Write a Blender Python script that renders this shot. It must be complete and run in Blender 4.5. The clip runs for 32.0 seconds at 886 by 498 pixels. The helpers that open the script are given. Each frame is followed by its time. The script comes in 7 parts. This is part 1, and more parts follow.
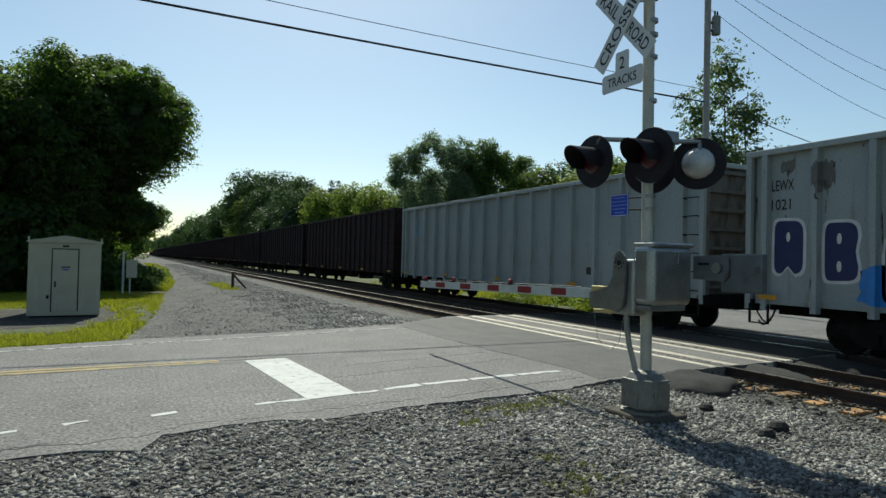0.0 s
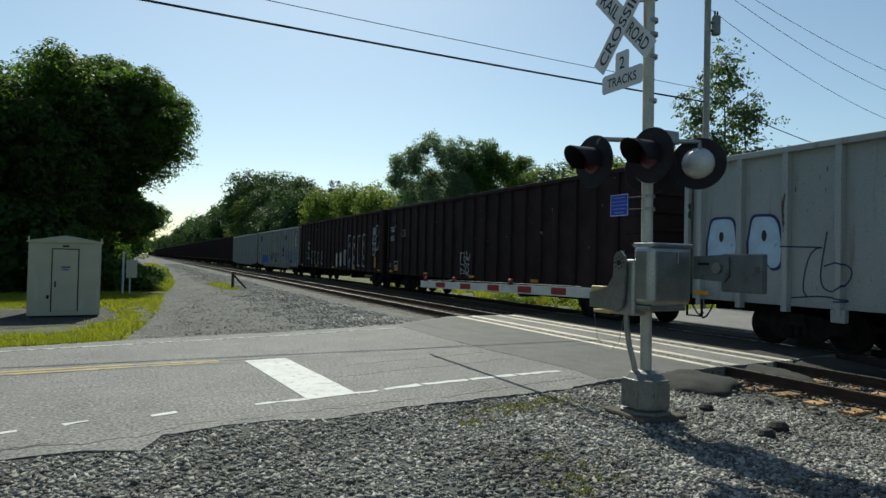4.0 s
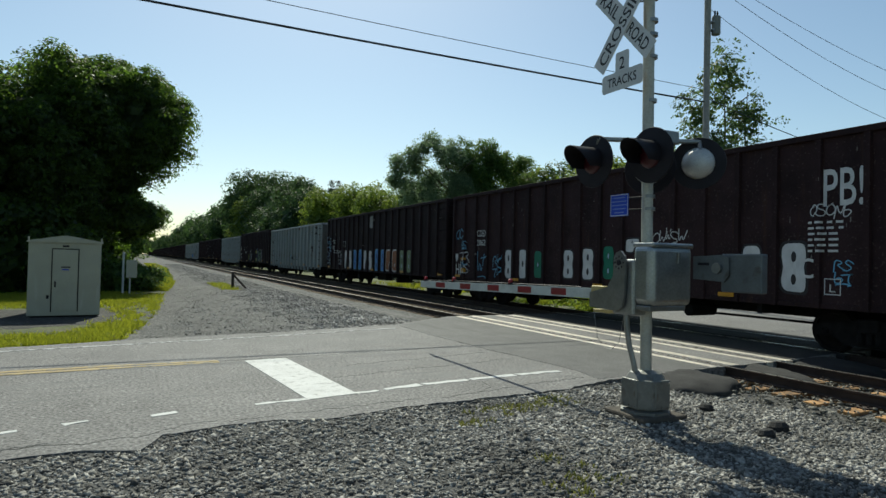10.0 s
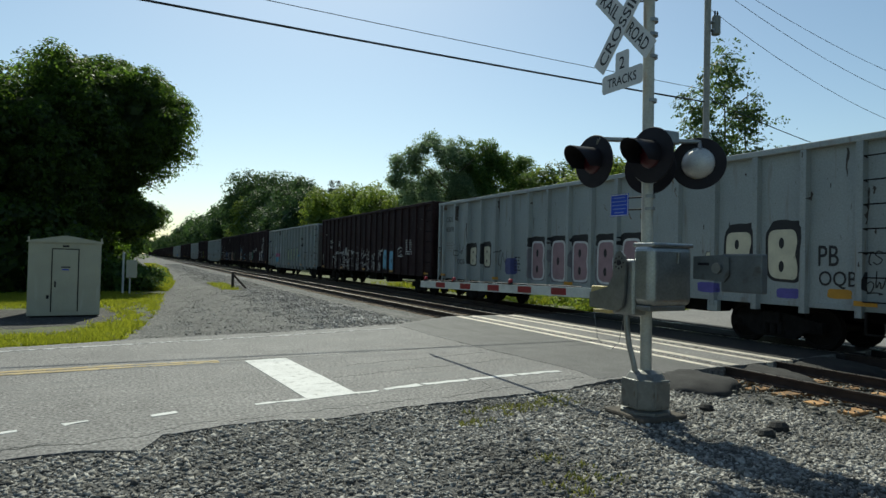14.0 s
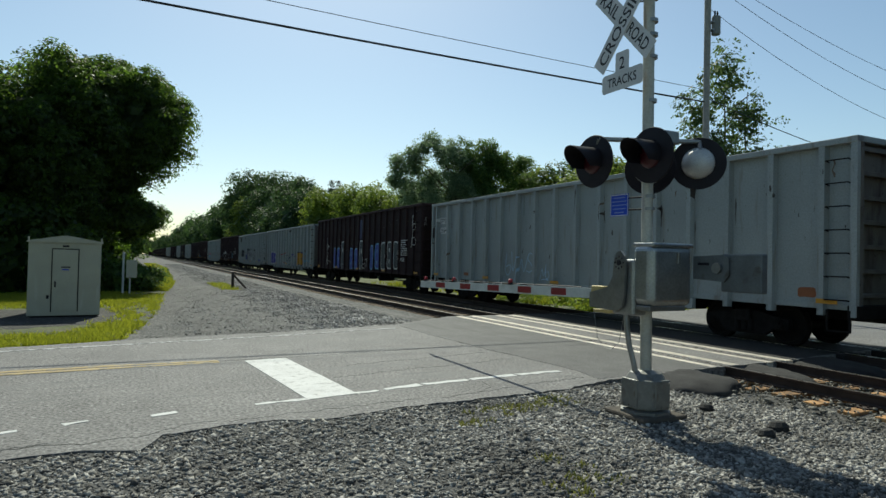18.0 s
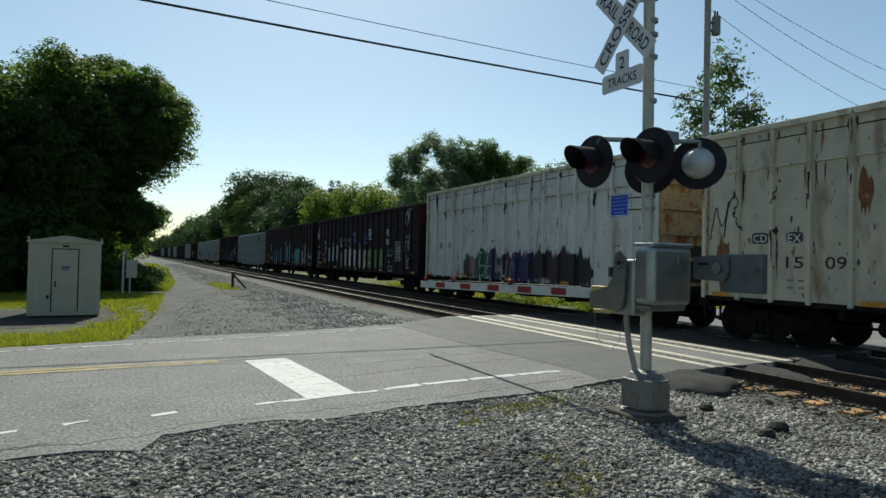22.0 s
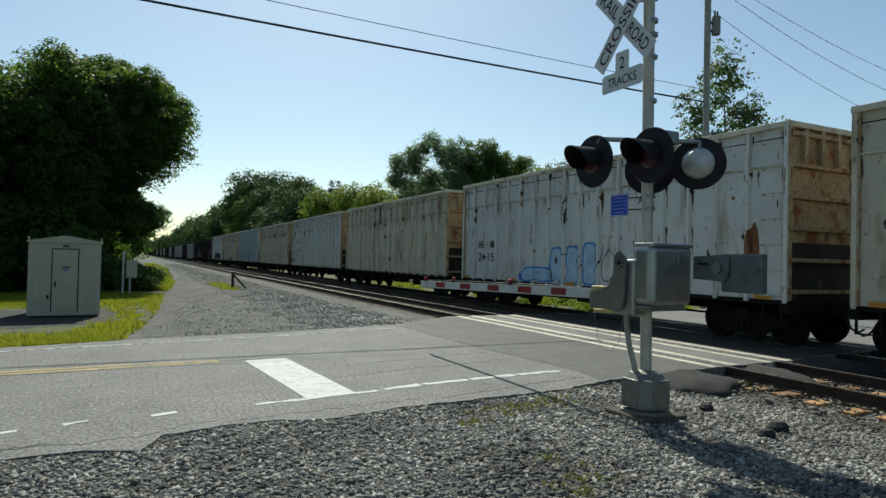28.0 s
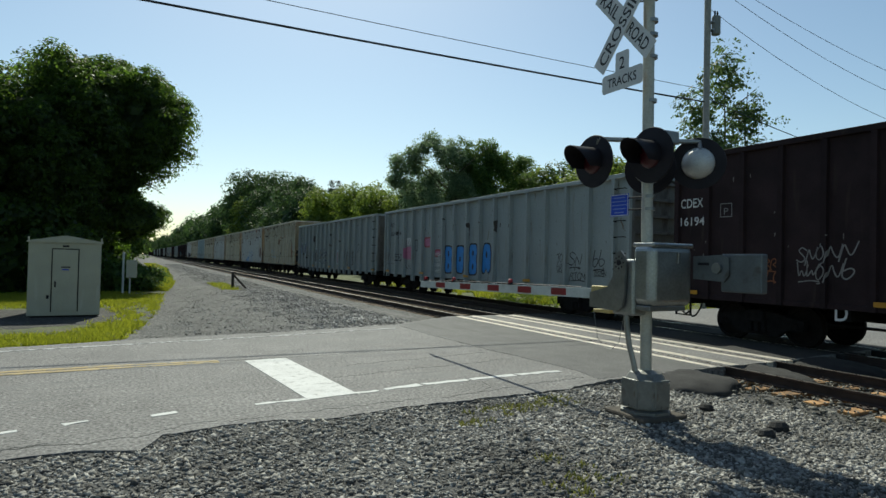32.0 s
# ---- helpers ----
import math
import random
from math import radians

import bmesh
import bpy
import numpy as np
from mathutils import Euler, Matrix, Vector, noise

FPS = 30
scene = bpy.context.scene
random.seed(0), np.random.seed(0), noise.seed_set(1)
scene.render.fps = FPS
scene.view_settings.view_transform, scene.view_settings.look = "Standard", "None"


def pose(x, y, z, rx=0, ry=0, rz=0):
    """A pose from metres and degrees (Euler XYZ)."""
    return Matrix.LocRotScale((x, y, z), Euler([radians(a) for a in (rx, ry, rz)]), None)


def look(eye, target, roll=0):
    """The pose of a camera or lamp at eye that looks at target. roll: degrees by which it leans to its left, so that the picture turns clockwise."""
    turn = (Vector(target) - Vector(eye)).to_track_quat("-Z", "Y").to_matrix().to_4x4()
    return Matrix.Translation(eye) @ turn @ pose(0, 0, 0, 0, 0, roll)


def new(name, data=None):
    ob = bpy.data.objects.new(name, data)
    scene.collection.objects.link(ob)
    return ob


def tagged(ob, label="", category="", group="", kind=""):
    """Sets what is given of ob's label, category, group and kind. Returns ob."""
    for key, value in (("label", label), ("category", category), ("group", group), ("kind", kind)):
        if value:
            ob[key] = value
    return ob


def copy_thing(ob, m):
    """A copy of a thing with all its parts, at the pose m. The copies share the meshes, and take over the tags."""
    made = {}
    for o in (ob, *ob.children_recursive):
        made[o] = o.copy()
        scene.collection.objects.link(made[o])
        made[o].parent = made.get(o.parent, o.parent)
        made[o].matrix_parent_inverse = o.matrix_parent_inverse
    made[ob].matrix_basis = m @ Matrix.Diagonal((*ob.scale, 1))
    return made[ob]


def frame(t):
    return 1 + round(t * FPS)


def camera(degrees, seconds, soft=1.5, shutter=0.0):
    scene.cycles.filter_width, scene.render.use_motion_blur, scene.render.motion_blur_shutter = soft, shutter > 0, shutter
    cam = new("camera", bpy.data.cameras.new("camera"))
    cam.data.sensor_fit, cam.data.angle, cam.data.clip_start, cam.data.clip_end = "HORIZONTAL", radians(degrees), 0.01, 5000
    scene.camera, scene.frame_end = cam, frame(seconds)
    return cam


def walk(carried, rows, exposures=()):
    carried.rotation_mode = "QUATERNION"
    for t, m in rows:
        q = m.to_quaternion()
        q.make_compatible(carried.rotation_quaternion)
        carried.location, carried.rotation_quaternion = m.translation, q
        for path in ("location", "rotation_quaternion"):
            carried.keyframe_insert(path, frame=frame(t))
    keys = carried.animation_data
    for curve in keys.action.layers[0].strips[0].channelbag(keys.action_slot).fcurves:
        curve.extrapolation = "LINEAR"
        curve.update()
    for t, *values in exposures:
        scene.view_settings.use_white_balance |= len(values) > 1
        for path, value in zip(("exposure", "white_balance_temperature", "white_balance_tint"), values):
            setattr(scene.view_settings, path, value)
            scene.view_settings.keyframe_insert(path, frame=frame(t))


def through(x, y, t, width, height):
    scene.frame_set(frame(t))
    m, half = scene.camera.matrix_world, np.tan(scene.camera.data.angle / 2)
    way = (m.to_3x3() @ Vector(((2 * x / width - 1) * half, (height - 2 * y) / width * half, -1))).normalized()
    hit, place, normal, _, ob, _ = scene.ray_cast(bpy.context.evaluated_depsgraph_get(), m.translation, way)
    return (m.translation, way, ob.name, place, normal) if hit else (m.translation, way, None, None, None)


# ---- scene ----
# x runs from the camera across the tracks, y along them, z = 0 is the top of the rails.
EYE = Vector((0, 0, 1.78))
AIM = Vector((0.44297, 0.89636, 0.01791))
cam = camera(70.96, 32.0, soft=1.5)
walk(cam, [(t, look(EYE, EYE + AIM, 1.318)) for t in (0, 32)], [(0, 0.07, 6600, -3), (32, 0.07, 6600, -3)])

# ---- light ----
SUN_EL, SUN_X, SUN_Y = radians(47), 0.25, 0.968
world = bpy.data.worlds.new("world")
scene.world = world
world.use_nodes = True
wn = world.node_tree.nodes
sky = wn.new("ShaderNodeTexSky")
sky.sky_type, sky.sun_disc = "NISHITA", False
sky.sun_elevation, sky.sun_rotation = SUN_EL, math.atan2(SUN_X, SUN_Y)
sky.air_density, sky.dust_density, sky.ozone_density = 1.0, 0.7, 1.6
world.node_tree.links.new(sky.outputs[0], wn["Background"].inputs[0])
wn["Background"].inputs[1].default_value = 0.11
sun = new("sun", bpy.data.lights.new("sun", "SUN"))
sun.data.energy, sun.data.angle, sun.data.color = 4.6, radians(0.53), (1.0, 0.95, 0.87)
sun.matrix_world = look((SUN_X * 40, SUN_Y * 40, 40 * math.tan(SUN_EL)), (0, 0, 0))


# ---- materials ----
def material(name, color, rough=0.8, metal=0.0, var=0.25, scale=3.0, bump=0.15, grain=60.0, stain=None, amount=0.5,
             stretch=(1, 1, 1), stain_scale=2.0, rand=0.0, spec=0.5, fine=0.12, white=None, flecks=None, fleck_amount=0.4, crisp=0.25, cells=0.0):
    """A painted, metal or stony surface: broad mottling, fine grain, and stains of a second colour."""
    m = bpy.data.materials.new(name)
    m.use_nodes = True
    nt, ns, ln = m.node_tree, m.node_tree.nodes, m.node_tree.links.new
    bsdf = ns["Principled BSDF"]
    bsdf.inputs["Metallic"].default_value = metal
    bsdf.inputs["Specular IOR Level"].default_value = spec
    co = ns.new("ShaderNodeTexCoord").outputs["Object"]

    def tex(sc, detail=6.0, stretched=None):
        t = ns.new("ShaderNodeTexNoise")
        t.inputs["Scale"].default_value, t.inputs["Detail"].default_value = sc, detail
        src = co
        if stretched:
            mp = ns.new("ShaderNodeMapping")
            mp.inputs["Scale"].default_value = stretched
            ln(co, mp.inputs[0])
            src = mp.outputs[0]
        ln(src, t.inputs["Vector"])
        return t.outputs["Fac"]

    def mixed(fac, a, b):
        mx = ns.new("ShaderNodeMix")
        mx.data_type = "RGBA"
        for key, v in ((0, fac), (6, a), (7, b)):
            if isinstance(v, (tuple, float, int)):
                mx.inputs[key].default_value = v if key == 0 else (*v[:3], 1)
            else:
                ln(v, mx.inputs[key])
        return mx.outputs[2]

    def ramp(fac, lo, hi):
        r = ns.new("ShaderNodeMapRange")
        r.inputs[1].default_value, r.inputs[2].default_value = lo, hi
        ln(fac, r.inputs[0])
        return r.outputs[0]

    dark = tuple(v * (1 - var) for v in color)
    light = tuple(min(1, v * (1 + var)) for v in color)
    col = mixed(ramp(tex(scale), 0.3, 0.7), dark, light)
    g = tex(grain, 3.0)
    col = mixed(ramp(g, 0.5 - crisp, 0.5 + crisp), col, mixed(fine * 2, col, (0.0, 0.0, 0.0)))
    if stain:
        col = mixed(ramp(tex(stain_scale, 8.0, stretch), 0.72 - 0.32 * amount, 0.82 - 0.26 * amount), col, stain)
    if flecks:
        col = mixed(ramp(tex(stain_scale * 5.0, 12.0, (stretch[0], stretch[1], stretch[2] * 1.6)), 0.74 - 0.3 * fleck_amount, 0.8 - 0.3 * fleck_amount), col, flecks)
    if white:
        col = mixed(ramp(tex(grain * 0.6, 2.0), 0.62, 0.7), col, white)
    if cells:
        # single stones too small or too far to be built
        vor = ns.new("ShaderNodeTexVoronoi")
        vor.inputs["Scale"].default_value = cells
        ln(co, vor.inputs["Vector"])
        tone = ns.new("ShaderNodeHueSaturation")
        span = ns.new("ShaderNodeMapRange")
        span.inputs[3].default_value, span.inputs[4].default_value = 0.45, 1.6
        ln(vor.outputs["Color"], span.inputs[0])
        ln(span.outputs[0], tone.inputs["Value"])
        ln(col, tone.inputs["Color"])
        col = tone.outputs[0]
    if rand:
        info = ns.new("ShaderNodeObjectInfo")
        hsv = ns.new("ShaderNodeHueSaturation")
        ln(ramp(info.outputs["Random"], 0, 1), hsv.inputs["Value"])
        r = hsv.inputs["Value"].links[0].from_node
        r.inputs[3].default_value, r.inputs[4].default_value = 1 - rand, 1 + rand
        ln(col, hsv.inputs["Color"])
        col = hsv.outputs[0]
    ln(col, bsdf.inputs["Base Color"])
    rr = ns.new("ShaderNodeMapRange")
    rr.inputs[3].default_value, rr.inputs[4].default_value = max(0.04, rough - 0.12), min(1, rough + 0.12)
    ln(tex(scale * 3.1), rr.inputs[0])
    ln(rr.outputs[0], bsdf.inputs["Roughness"])
    if bump:
        b = ns.new("ShaderNodeBump")
        b.inputs["Strength"].default_value, b.inputs["Distance"].default_value = bump, 0.6 / grain
        ln(g, b.inputs["Height"])
        ln(b.outputs[0], bsdf.inputs["Normal"])
    return m


def leaf_material(name, dark, light, through=0.35, glow=2.0, vivid=1.0):
    m = bpy.data.materials.new(name)
    m.use_nodes = True
    ns, ln = m.node_tree.nodes, m.node_tree.links.new
    bsdf, out = ns["Principled BSDF"], ns["Material Output"]
    geo = ns.new("ShaderNodeNewGeometry")
    mx = ns.new("ShaderNodeMix")
    mx.data_type = "RGBA"
    mx.inputs[6].default_value, mx.inputs[7].default_value = (*dark, 1), (*light, 1)
    ln(geo.outputs["Random Per Island"], mx.inputs[0])
    ln(mx.outputs[2], bsdf.inputs["Base Color"])
    bsdf.inputs["Roughness"].default_value = 0.55
    bsdf.inputs["Specular IOR Level"].default_value = 0.25
    tr = ns.new("ShaderNodeBsdfTranslucent")
    hs = ns.new("ShaderNodeHueSaturation")
    hs.inputs["Value"].default_value, hs.inputs["Hue"].default_value, hs.inputs["Saturation"].default_value = glow, 0.485, vivid
    ln(mx.outputs[2], hs.inputs["Color"])
    ln(hs.outputs[0], tr.inputs["Color"])
    mix = ns.new("ShaderNodeMixShader")
    mix.inputs[0].default_value = through
    ln(bsdf.outputs[0], mix.inputs[1])
    ln(tr.outputs[0], mix.inputs[2])
    ln(mix.outputs[0], out.inputs["Surface"])
    return m


M_ASPHALT = material("asphalt", (0.199, 0.191, 0.183), 0.8, var=0.16, scale=0.7, bump=0.6, grain=26, stain=(0.13, 0.129, 0.124), amount=0.42, stretch=(0.12, 1.6, 1), stain_scale=1.0, fine=0.33, crisp=0.12, flecks=(0.1, 0.1, 0.097), fleck_amount=0.4, white=(0.26, 0.258, 0.248))
M_ASPHALT_OLD = material("old_asphalt", (0.036, 0.034, 0.032), 0.9, var=0.3, scale=3.0, bump=1.0, grain=70, fine=0.3)
M_ASPHALT_NEW = material("newer_asphalt", (0.115, 0.112, 0.108), 0.8, var=0.16, scale=0.9, bump=0.35, grain=34, stain=(0.06, 0.058, 0.055), amount=0.45, stretch=(2, 0.3, 1), stain_scale=1.0, fine=0.3, crisp=0.13)
M_LINE = material("road_paint_white", (0.56, 0.56, 0.54), 0.7, var=0.08, bump=0.25, grain=40, stain=(0.3, 0.3, 0.29), amount=0.55, stain_scale=9)
M_LINE_WORN = material("road_paint_worn", (0.5, 0.5, 0.49), 0.75, var=0.2, bump=0.3, grain=80, stain=(0.13, 0.13, 0.13), amount=0.95, stain_scale=7)
M_YELLOW_LINE = material("road_paint_yellow", (0.36, 0.265, 0.11), 0.75, var=0.2, bump=0.3, grain=80, stain=(0.17, 0.15, 0.11), amount=0.65, stain_scale=6)
M_TAR = material("tar", (0.02, 0.02, 0.02), 0.5, var=0.3, bump=0.2)
M_GRAVEL = material("gravel_bed", (0.09, 0.087, 0.08), 0.95, var=0.3, scale=1.2, bump=1.0, grain=28, fine=0.45, white=(0.2, 0.195, 0.185), cells=70)
M_BALLAST = material("ballast_bed", (0.12, 0.114, 0.104), 0.95, var=0.3, scale=0.8, bump=1.0, grain=20, fine=0.48, white=(0.26, 0.255, 0.24), stain=(0.1, 0.075, 0.05), amount=0.35, stain_scale=0.8, cells=16)
# Ballast colour darkened to carry the train's shade.
M_BALLAST_SHADE = material("train_shade_ballast_bed", (0.035, 0.031, 0.027), 0.9, var=0.3, scale=0.8, bump=1.0, grain=20, fine=0.48)
M_LANE = material("gravel_lane", (0.128, 0.125, 0.115), 0.95, var=0.22, scale=0.5, bump=0.9, grain=18, fine=0.42, crisp=0.14, white=(0.24, 0.235, 0.22), stain=(0.115, 0.112, 0.103), amount=0.5, stretch=(1.5, 0.2, 1), stain_scale=0.6, cells=26)
# Gravel colour darkened to deepen the shed's shadow on the pad.
M_PAD_SHADE = material("shed_shadow_gravel", (0.045, 0.043, 0.037), 0.95, var=0.3, scale=1.2, bump=0.9, grain=20, fine=0.4, white=(0.16, 0.155, 0.14))
M_GROUND = material("grassy_soil", (0.07, 0.085, 0.02), 0.95, var=0.35, scale=0.35, bump=0.9, grain=8, stain=(0.12, 0.1, 0.045), amount=0.35, stain_scale=0.4)
M_RAIL = material("rail_steel", (0.05, 0.032, 0.024), 0.75, 0.3, var=0.3, scale=4, grain=50)
# Near-black base colour stands in for the shade below the train.
M_TRAIN_SHADE = material("train_shade_asphalt", (0.016, 0.0145, 0.013), 0.85, var=0.3, scale=1.5, bump=0.5, grain=60)
M_RAILHEAD = material("polished_rail_head", (0.55, 0.53, 0.5), 0.28, 1.0, var=0.12, scale=2, bump=0.05)
M_TIE = material("tie_wood", (0.37, 0.205, 0.085), 0.9, var=0.35, scale=6, bump=0.6, grain=22, stain=(0.08, 0.05, 0.03), amount=0.4, stain_scale=5, rand=0.3)
M_TIE_FAR = material("weathered_tie_wood", (0.16, 0.11, 0.07), 0.9, var=0.3, scale=6, bump=0.6, grain=22, stain=(0.07, 0.05, 0.035), amount=0.4, stain_scale=5)
M_CAST = material("cast_iron_grey", (0.2, 0.2, 0.183), 0.5, 0.4, var=0.18, scale=5, bump=0.1, grain=40, stain=(0.1, 0.085, 0.065), amount=0.4, stain_scale=4)
M_STRIP = material("crossing_strip", (0.7, 0.63, 0.53), 0.4, 0.2, var=0.2, scale=3, stain=(0.3, 0.2, 0.13), amount=0.35, stain_scale=4)
M_GALV = material("galvanised_steel", (0.25, 0.255, 0.25), 0.36, 0.8, var=0.15, scale=5, bump=0.08, grain=40, stain=(0.2, 0.19, 0.17), amount=0.25, stain_scale=4)
M_MAST = material("weathered_mast_steel", (0.47, 0.455, 0.39), 0.55, 0.35, var=0.14, scale=3, bump=0.06, grain=40, stain=(0.24, 0.22, 0.18), amount=0.35, stretch=(4, 4, 0.6))
M_ALU = material("grey_painted_metal", (0.5, 0.51, 0.5), 0.5, 0.3, var=0.1, scale=4, bump=0.05, stain=(0.25, 0.22, 0.18), amount=0.3, stretch=(3, 3, 0.5))
M_HOUSING = material("bright_mechanism_casing", (0.32, 0.335, 0.335), 0.34, 0.85, var=0.16, scale=4, bump=0.06, grain=40, stain=(0.18, 0.17, 0.15), amount=0.3, stain_scale=3)
# Steel coloured darker and bluer for the counterweight's shaded face.
M_STEEL = material("shaded_counterweight_steel", (0.13, 0.145, 0.15), 0.5, 0.5, var=0.18, scale=5, bump=0.08, grain=40, stain=(0.07, 0.06, 0.05), amount=0.3, stain_scale=4)
M_BLACK = material("black_paint", (0.015, 0.013, 0.017), 0.6, var=0.3, bump=0.05, spec=0.25)
M_LENS = material("red_lens", (0.045, 0.0012, 0.007), 0.4, var=0.1, bump=0.1, grain=120)
M_REDLAMP = material("small_red_lamp", (0.28, 0.012, 0.02), 0.25, var=0.1, bump=0)
M_SIGN = material("sign_white", (0.62, 0.62, 0.6), 0.5, var=0.06, bump=0.03)
M_INK = material("sign_black", (0.012, 0.012, 0.013), 0.6, var=0.1, bump=0)
M_BLUE = material("sign_blue", (0.006, 0.052, 0.46), 0.6, var=0.08, bump=0)
M_ARM = material("grey_white_sheeting", (0.5, 0.53, 0.5), 0.5, var=0.1, scale=3, bump=0.03, stain=(0.3, 0.3, 0.27), amount=0.3)
M_RED = material("reflective_red", (0.2, 0.006, 0.01), 0.5, var=0.12, bump=0.05)
M_WHITE = material("reflective_white", (0.68, 0.69, 0.68), 0.5, var=0.07, bump=0.05, stain=(0.4, 0.38, 0.34), amount=0.3)
M_CONC = material("old_concrete", (0.08, 0.066, 0.05), 0.9, var=0.25, scale=6, bump=0.6, grain=40)
M_RUBBER = material("black_rubber", (0.02, 0.02, 0.02), 0.7, var=0.2)
M_BRASS = material("yellow_plate", (0.5, 0.4, 0.17), 0.5, 0.2, var=0.15)
M_BARK = material("bark", (0.09, 0.07, 0.05), 0.95, var=0.35, scale=5, bump=1, grain=14)
M_POLE = material("weathered_pole_wood", (0.3, 0.29, 0.27), 0.9, var=0.2, scale=5, bump=0.4, grain=30)
M_SHED = material("shed_paint", (0.42, 0.398, 0.3), 0.6, 0.1, var=0.06, scale=2, bump=0.04, stain=(0.42, 0.4, 0.32), amount=0.3, stretch=(2, 2, 0.4))
M_WOODPOST = material("dark_timber", (0.03, 0.026, 0.022), 0.9, var=0.3, bump=0.4)
M_TRANSFORMER = material("transformer_paint", (0.2, 0.21, 0.2), 0.6, var=0.12, bump=0.03)
M_WIRE = material("cable", (0.03, 0.035, 0.045), 0.6, bump=0)
M_LEAF = leaf_material("leaves_deep", (0.032, 0.066, 0.018), (0.092, 0.155, 0.034), 0.5, 2.4)
M_LEAF_WOOD = leaf_material("leaves_of_the_wood", (0.018, 0.042, 0.014), (0.052, 0.098, 0.026), 0.36, 2.1)
# Leaf colour darkened for the crown's shade, glow raised for its sunlit rim.
M_LEAF_SHADE = leaf_material("leaves_shade_dark", (0.014, 0.025, 0.008), (0.038, 0.066, 0.014), 0.46, 6.4, 1.15)
M_LEAF_THIN = leaf_material("leaves_thin", (0.032, 0.06, 0.022), (0.09, 0.14, 0.045), 0.42, 2.2)
M_LEAF_LIGHT = leaf_material("leaves_bright", (0.06, 0.1, 0.014), (0.145, 0.205, 0.03), 0.48)
M_LEAF_BLUE = leaf_material("leaves_cool", (0.06, 0.1, 0.055), (0.165, 0.225, 0.12), 0.55, 2.4)
M_LEAF_PINE = leaf_material("needles", (0.018, 0.035, 0.014), (0.035, 0.06, 0.025), 0.15)
M_GRASS = leaf_material("grass", (0.14, 0.18, 0.015), (0.28, 0.31, 0.03), 0.5, 1.5)
M_STONE = material("crushed_stone", (0.21, 0.205, 0.2), 0.9, var=0.45, scale=6, bump=0.3, grain=50, fine=0.3)
# freight cars
M_CAR_DARK = material("maroon_black_paint", (0.024, 0.0128, 0.0138), 0.78, spec=0.18, var=0.35, scale=1.2, bump=0.05, grain=30, stain=(0.032, 0.016, 0.012), amount=0.45, stretch=(3, 3, 0.35), rand=0.25, white=(0.05, 0.035, 0.03))
M_CAR_BLACK = material("black_car_paint", (0.022, 0.0135, 0.0145), 0.78, spec=0.18, var=0.35, scale=1.2, bump=0.05, grain=30, stain=(0.03, 0.022, 0.018), amount=0.4, stretch=(3, 3, 0.35), rand=0.25)
M_CAR_GREY = material("grey_car_paint", (0.295, 0.33, 0.325), 0.55, var=0.08, scale=0.7, bump=0.05, grain=30, stain=(0.2, 0.195, 0.175), amount=0.38, flecks=(0.08, 0.07, 0.06), fleck_amount=0.2, stretch=(2.5, 2.5, 0.3), rand=0.08)
M_CAR_BLUE = material("pale_blue_car_paint", (0.34, 0.425, 0.445), 0.55, var=0.1, flecks=(0.08, 0.06, 0.05), fleck_amount=0.25, scale=0.9, bump=0.05, grain=30, stain=(0.22, 0.2, 0.17), amount=0.35, stretch=(2.5, 2.5, 0.3), rand=0.08)
M_CAR_CREAM = material("rust_streaked_cream_paint", (0.55, 0.51, 0.385), 0.6, var=0.16, scale=1.1, bump=0.08, grain=30, stain=(0.27, 0.2, 0.12), amount=0.55, flecks=(0.06, 0.04, 0.028), fleck_amount=0.3, stretch=(1.6, 1.6, 0.45), stain_scale=1.3, rand=0.12)
M_CAR_WHITE = material("chipped_white_paint", (0.61, 0.62, 0.58), 0.6, var=0.12, scale=1.0, bump=0.06, grain=30, stain=(0.36, 0.32, 0.25), amount=0.5, stretch=(1.8, 1.8, 0.35), stain_scale=1.4, rand=0.08, flecks=(0.08, 0.06, 0.045), fleck_amount=0.28)
M_CAR_RUST = material("heavily_rusted_paint", (0.44, 0.35, 0.21), 0.7, var=0.3, scale=1.5, bump=0.15, grain=30, stain=(0.26, 0.085, 0.022), amount=0.62, stain_scale=2.6, flecks=(0.05, 0.03, 0.02), fleck_amount=0.52, stretch=(1.2, 1.2, 0.7))
# Base darkened for the recessed end's shade; grime only in stains and flecks.
M_CAR_END = material("shaded_grimy_end_paint", (0.15, 0.145, 0.13), 0.75, var=0.25, scale=1.2, bump=0.08, grain=30, stain=(0.06, 0.05, 0.042), amount=0.6, stretch=(1.5, 1.5, 0.4), flecks=(0.04, 0.03, 0.025), fleck_amount=0.35)
M_BLOOM = material("rust_bloom", (0.2, 0.085, 0.03), 0.85, var=0.4, scale=5, bump=0.15, grain=40, stain=(0.35, 0.2, 0.09), amount=0.5, stain_scale=6, flecks=(0.05, 0.03, 0.02), fleck_amount=0.4)
M_SOOT = material("sooty_paint", (0.028, 0.024, 0.02), 0.85, var=0.4, scale=2.0, bump=0.1, grain=30, stain=(0.12, 0.07, 0.03), amount=0.35, stain_scale=3)
M_TRUCK = material("grimy_cast_steel", (0.013, 0.0118, 0.011), 0.9, 0.0, spec=0.15, var=0.4, scale=5, bump=0.2)
M_WHEEL = material("wheel_steel", (0.01, 0.008, 0.007), 0.8, 0.1, spec=0.2, var=0.3, scale=6)
M_REFLECT = material("yellow_reflector", (0.5, 0.24, 0.015), 0.4, var=0.15, bump=0)
PAINTS = {}


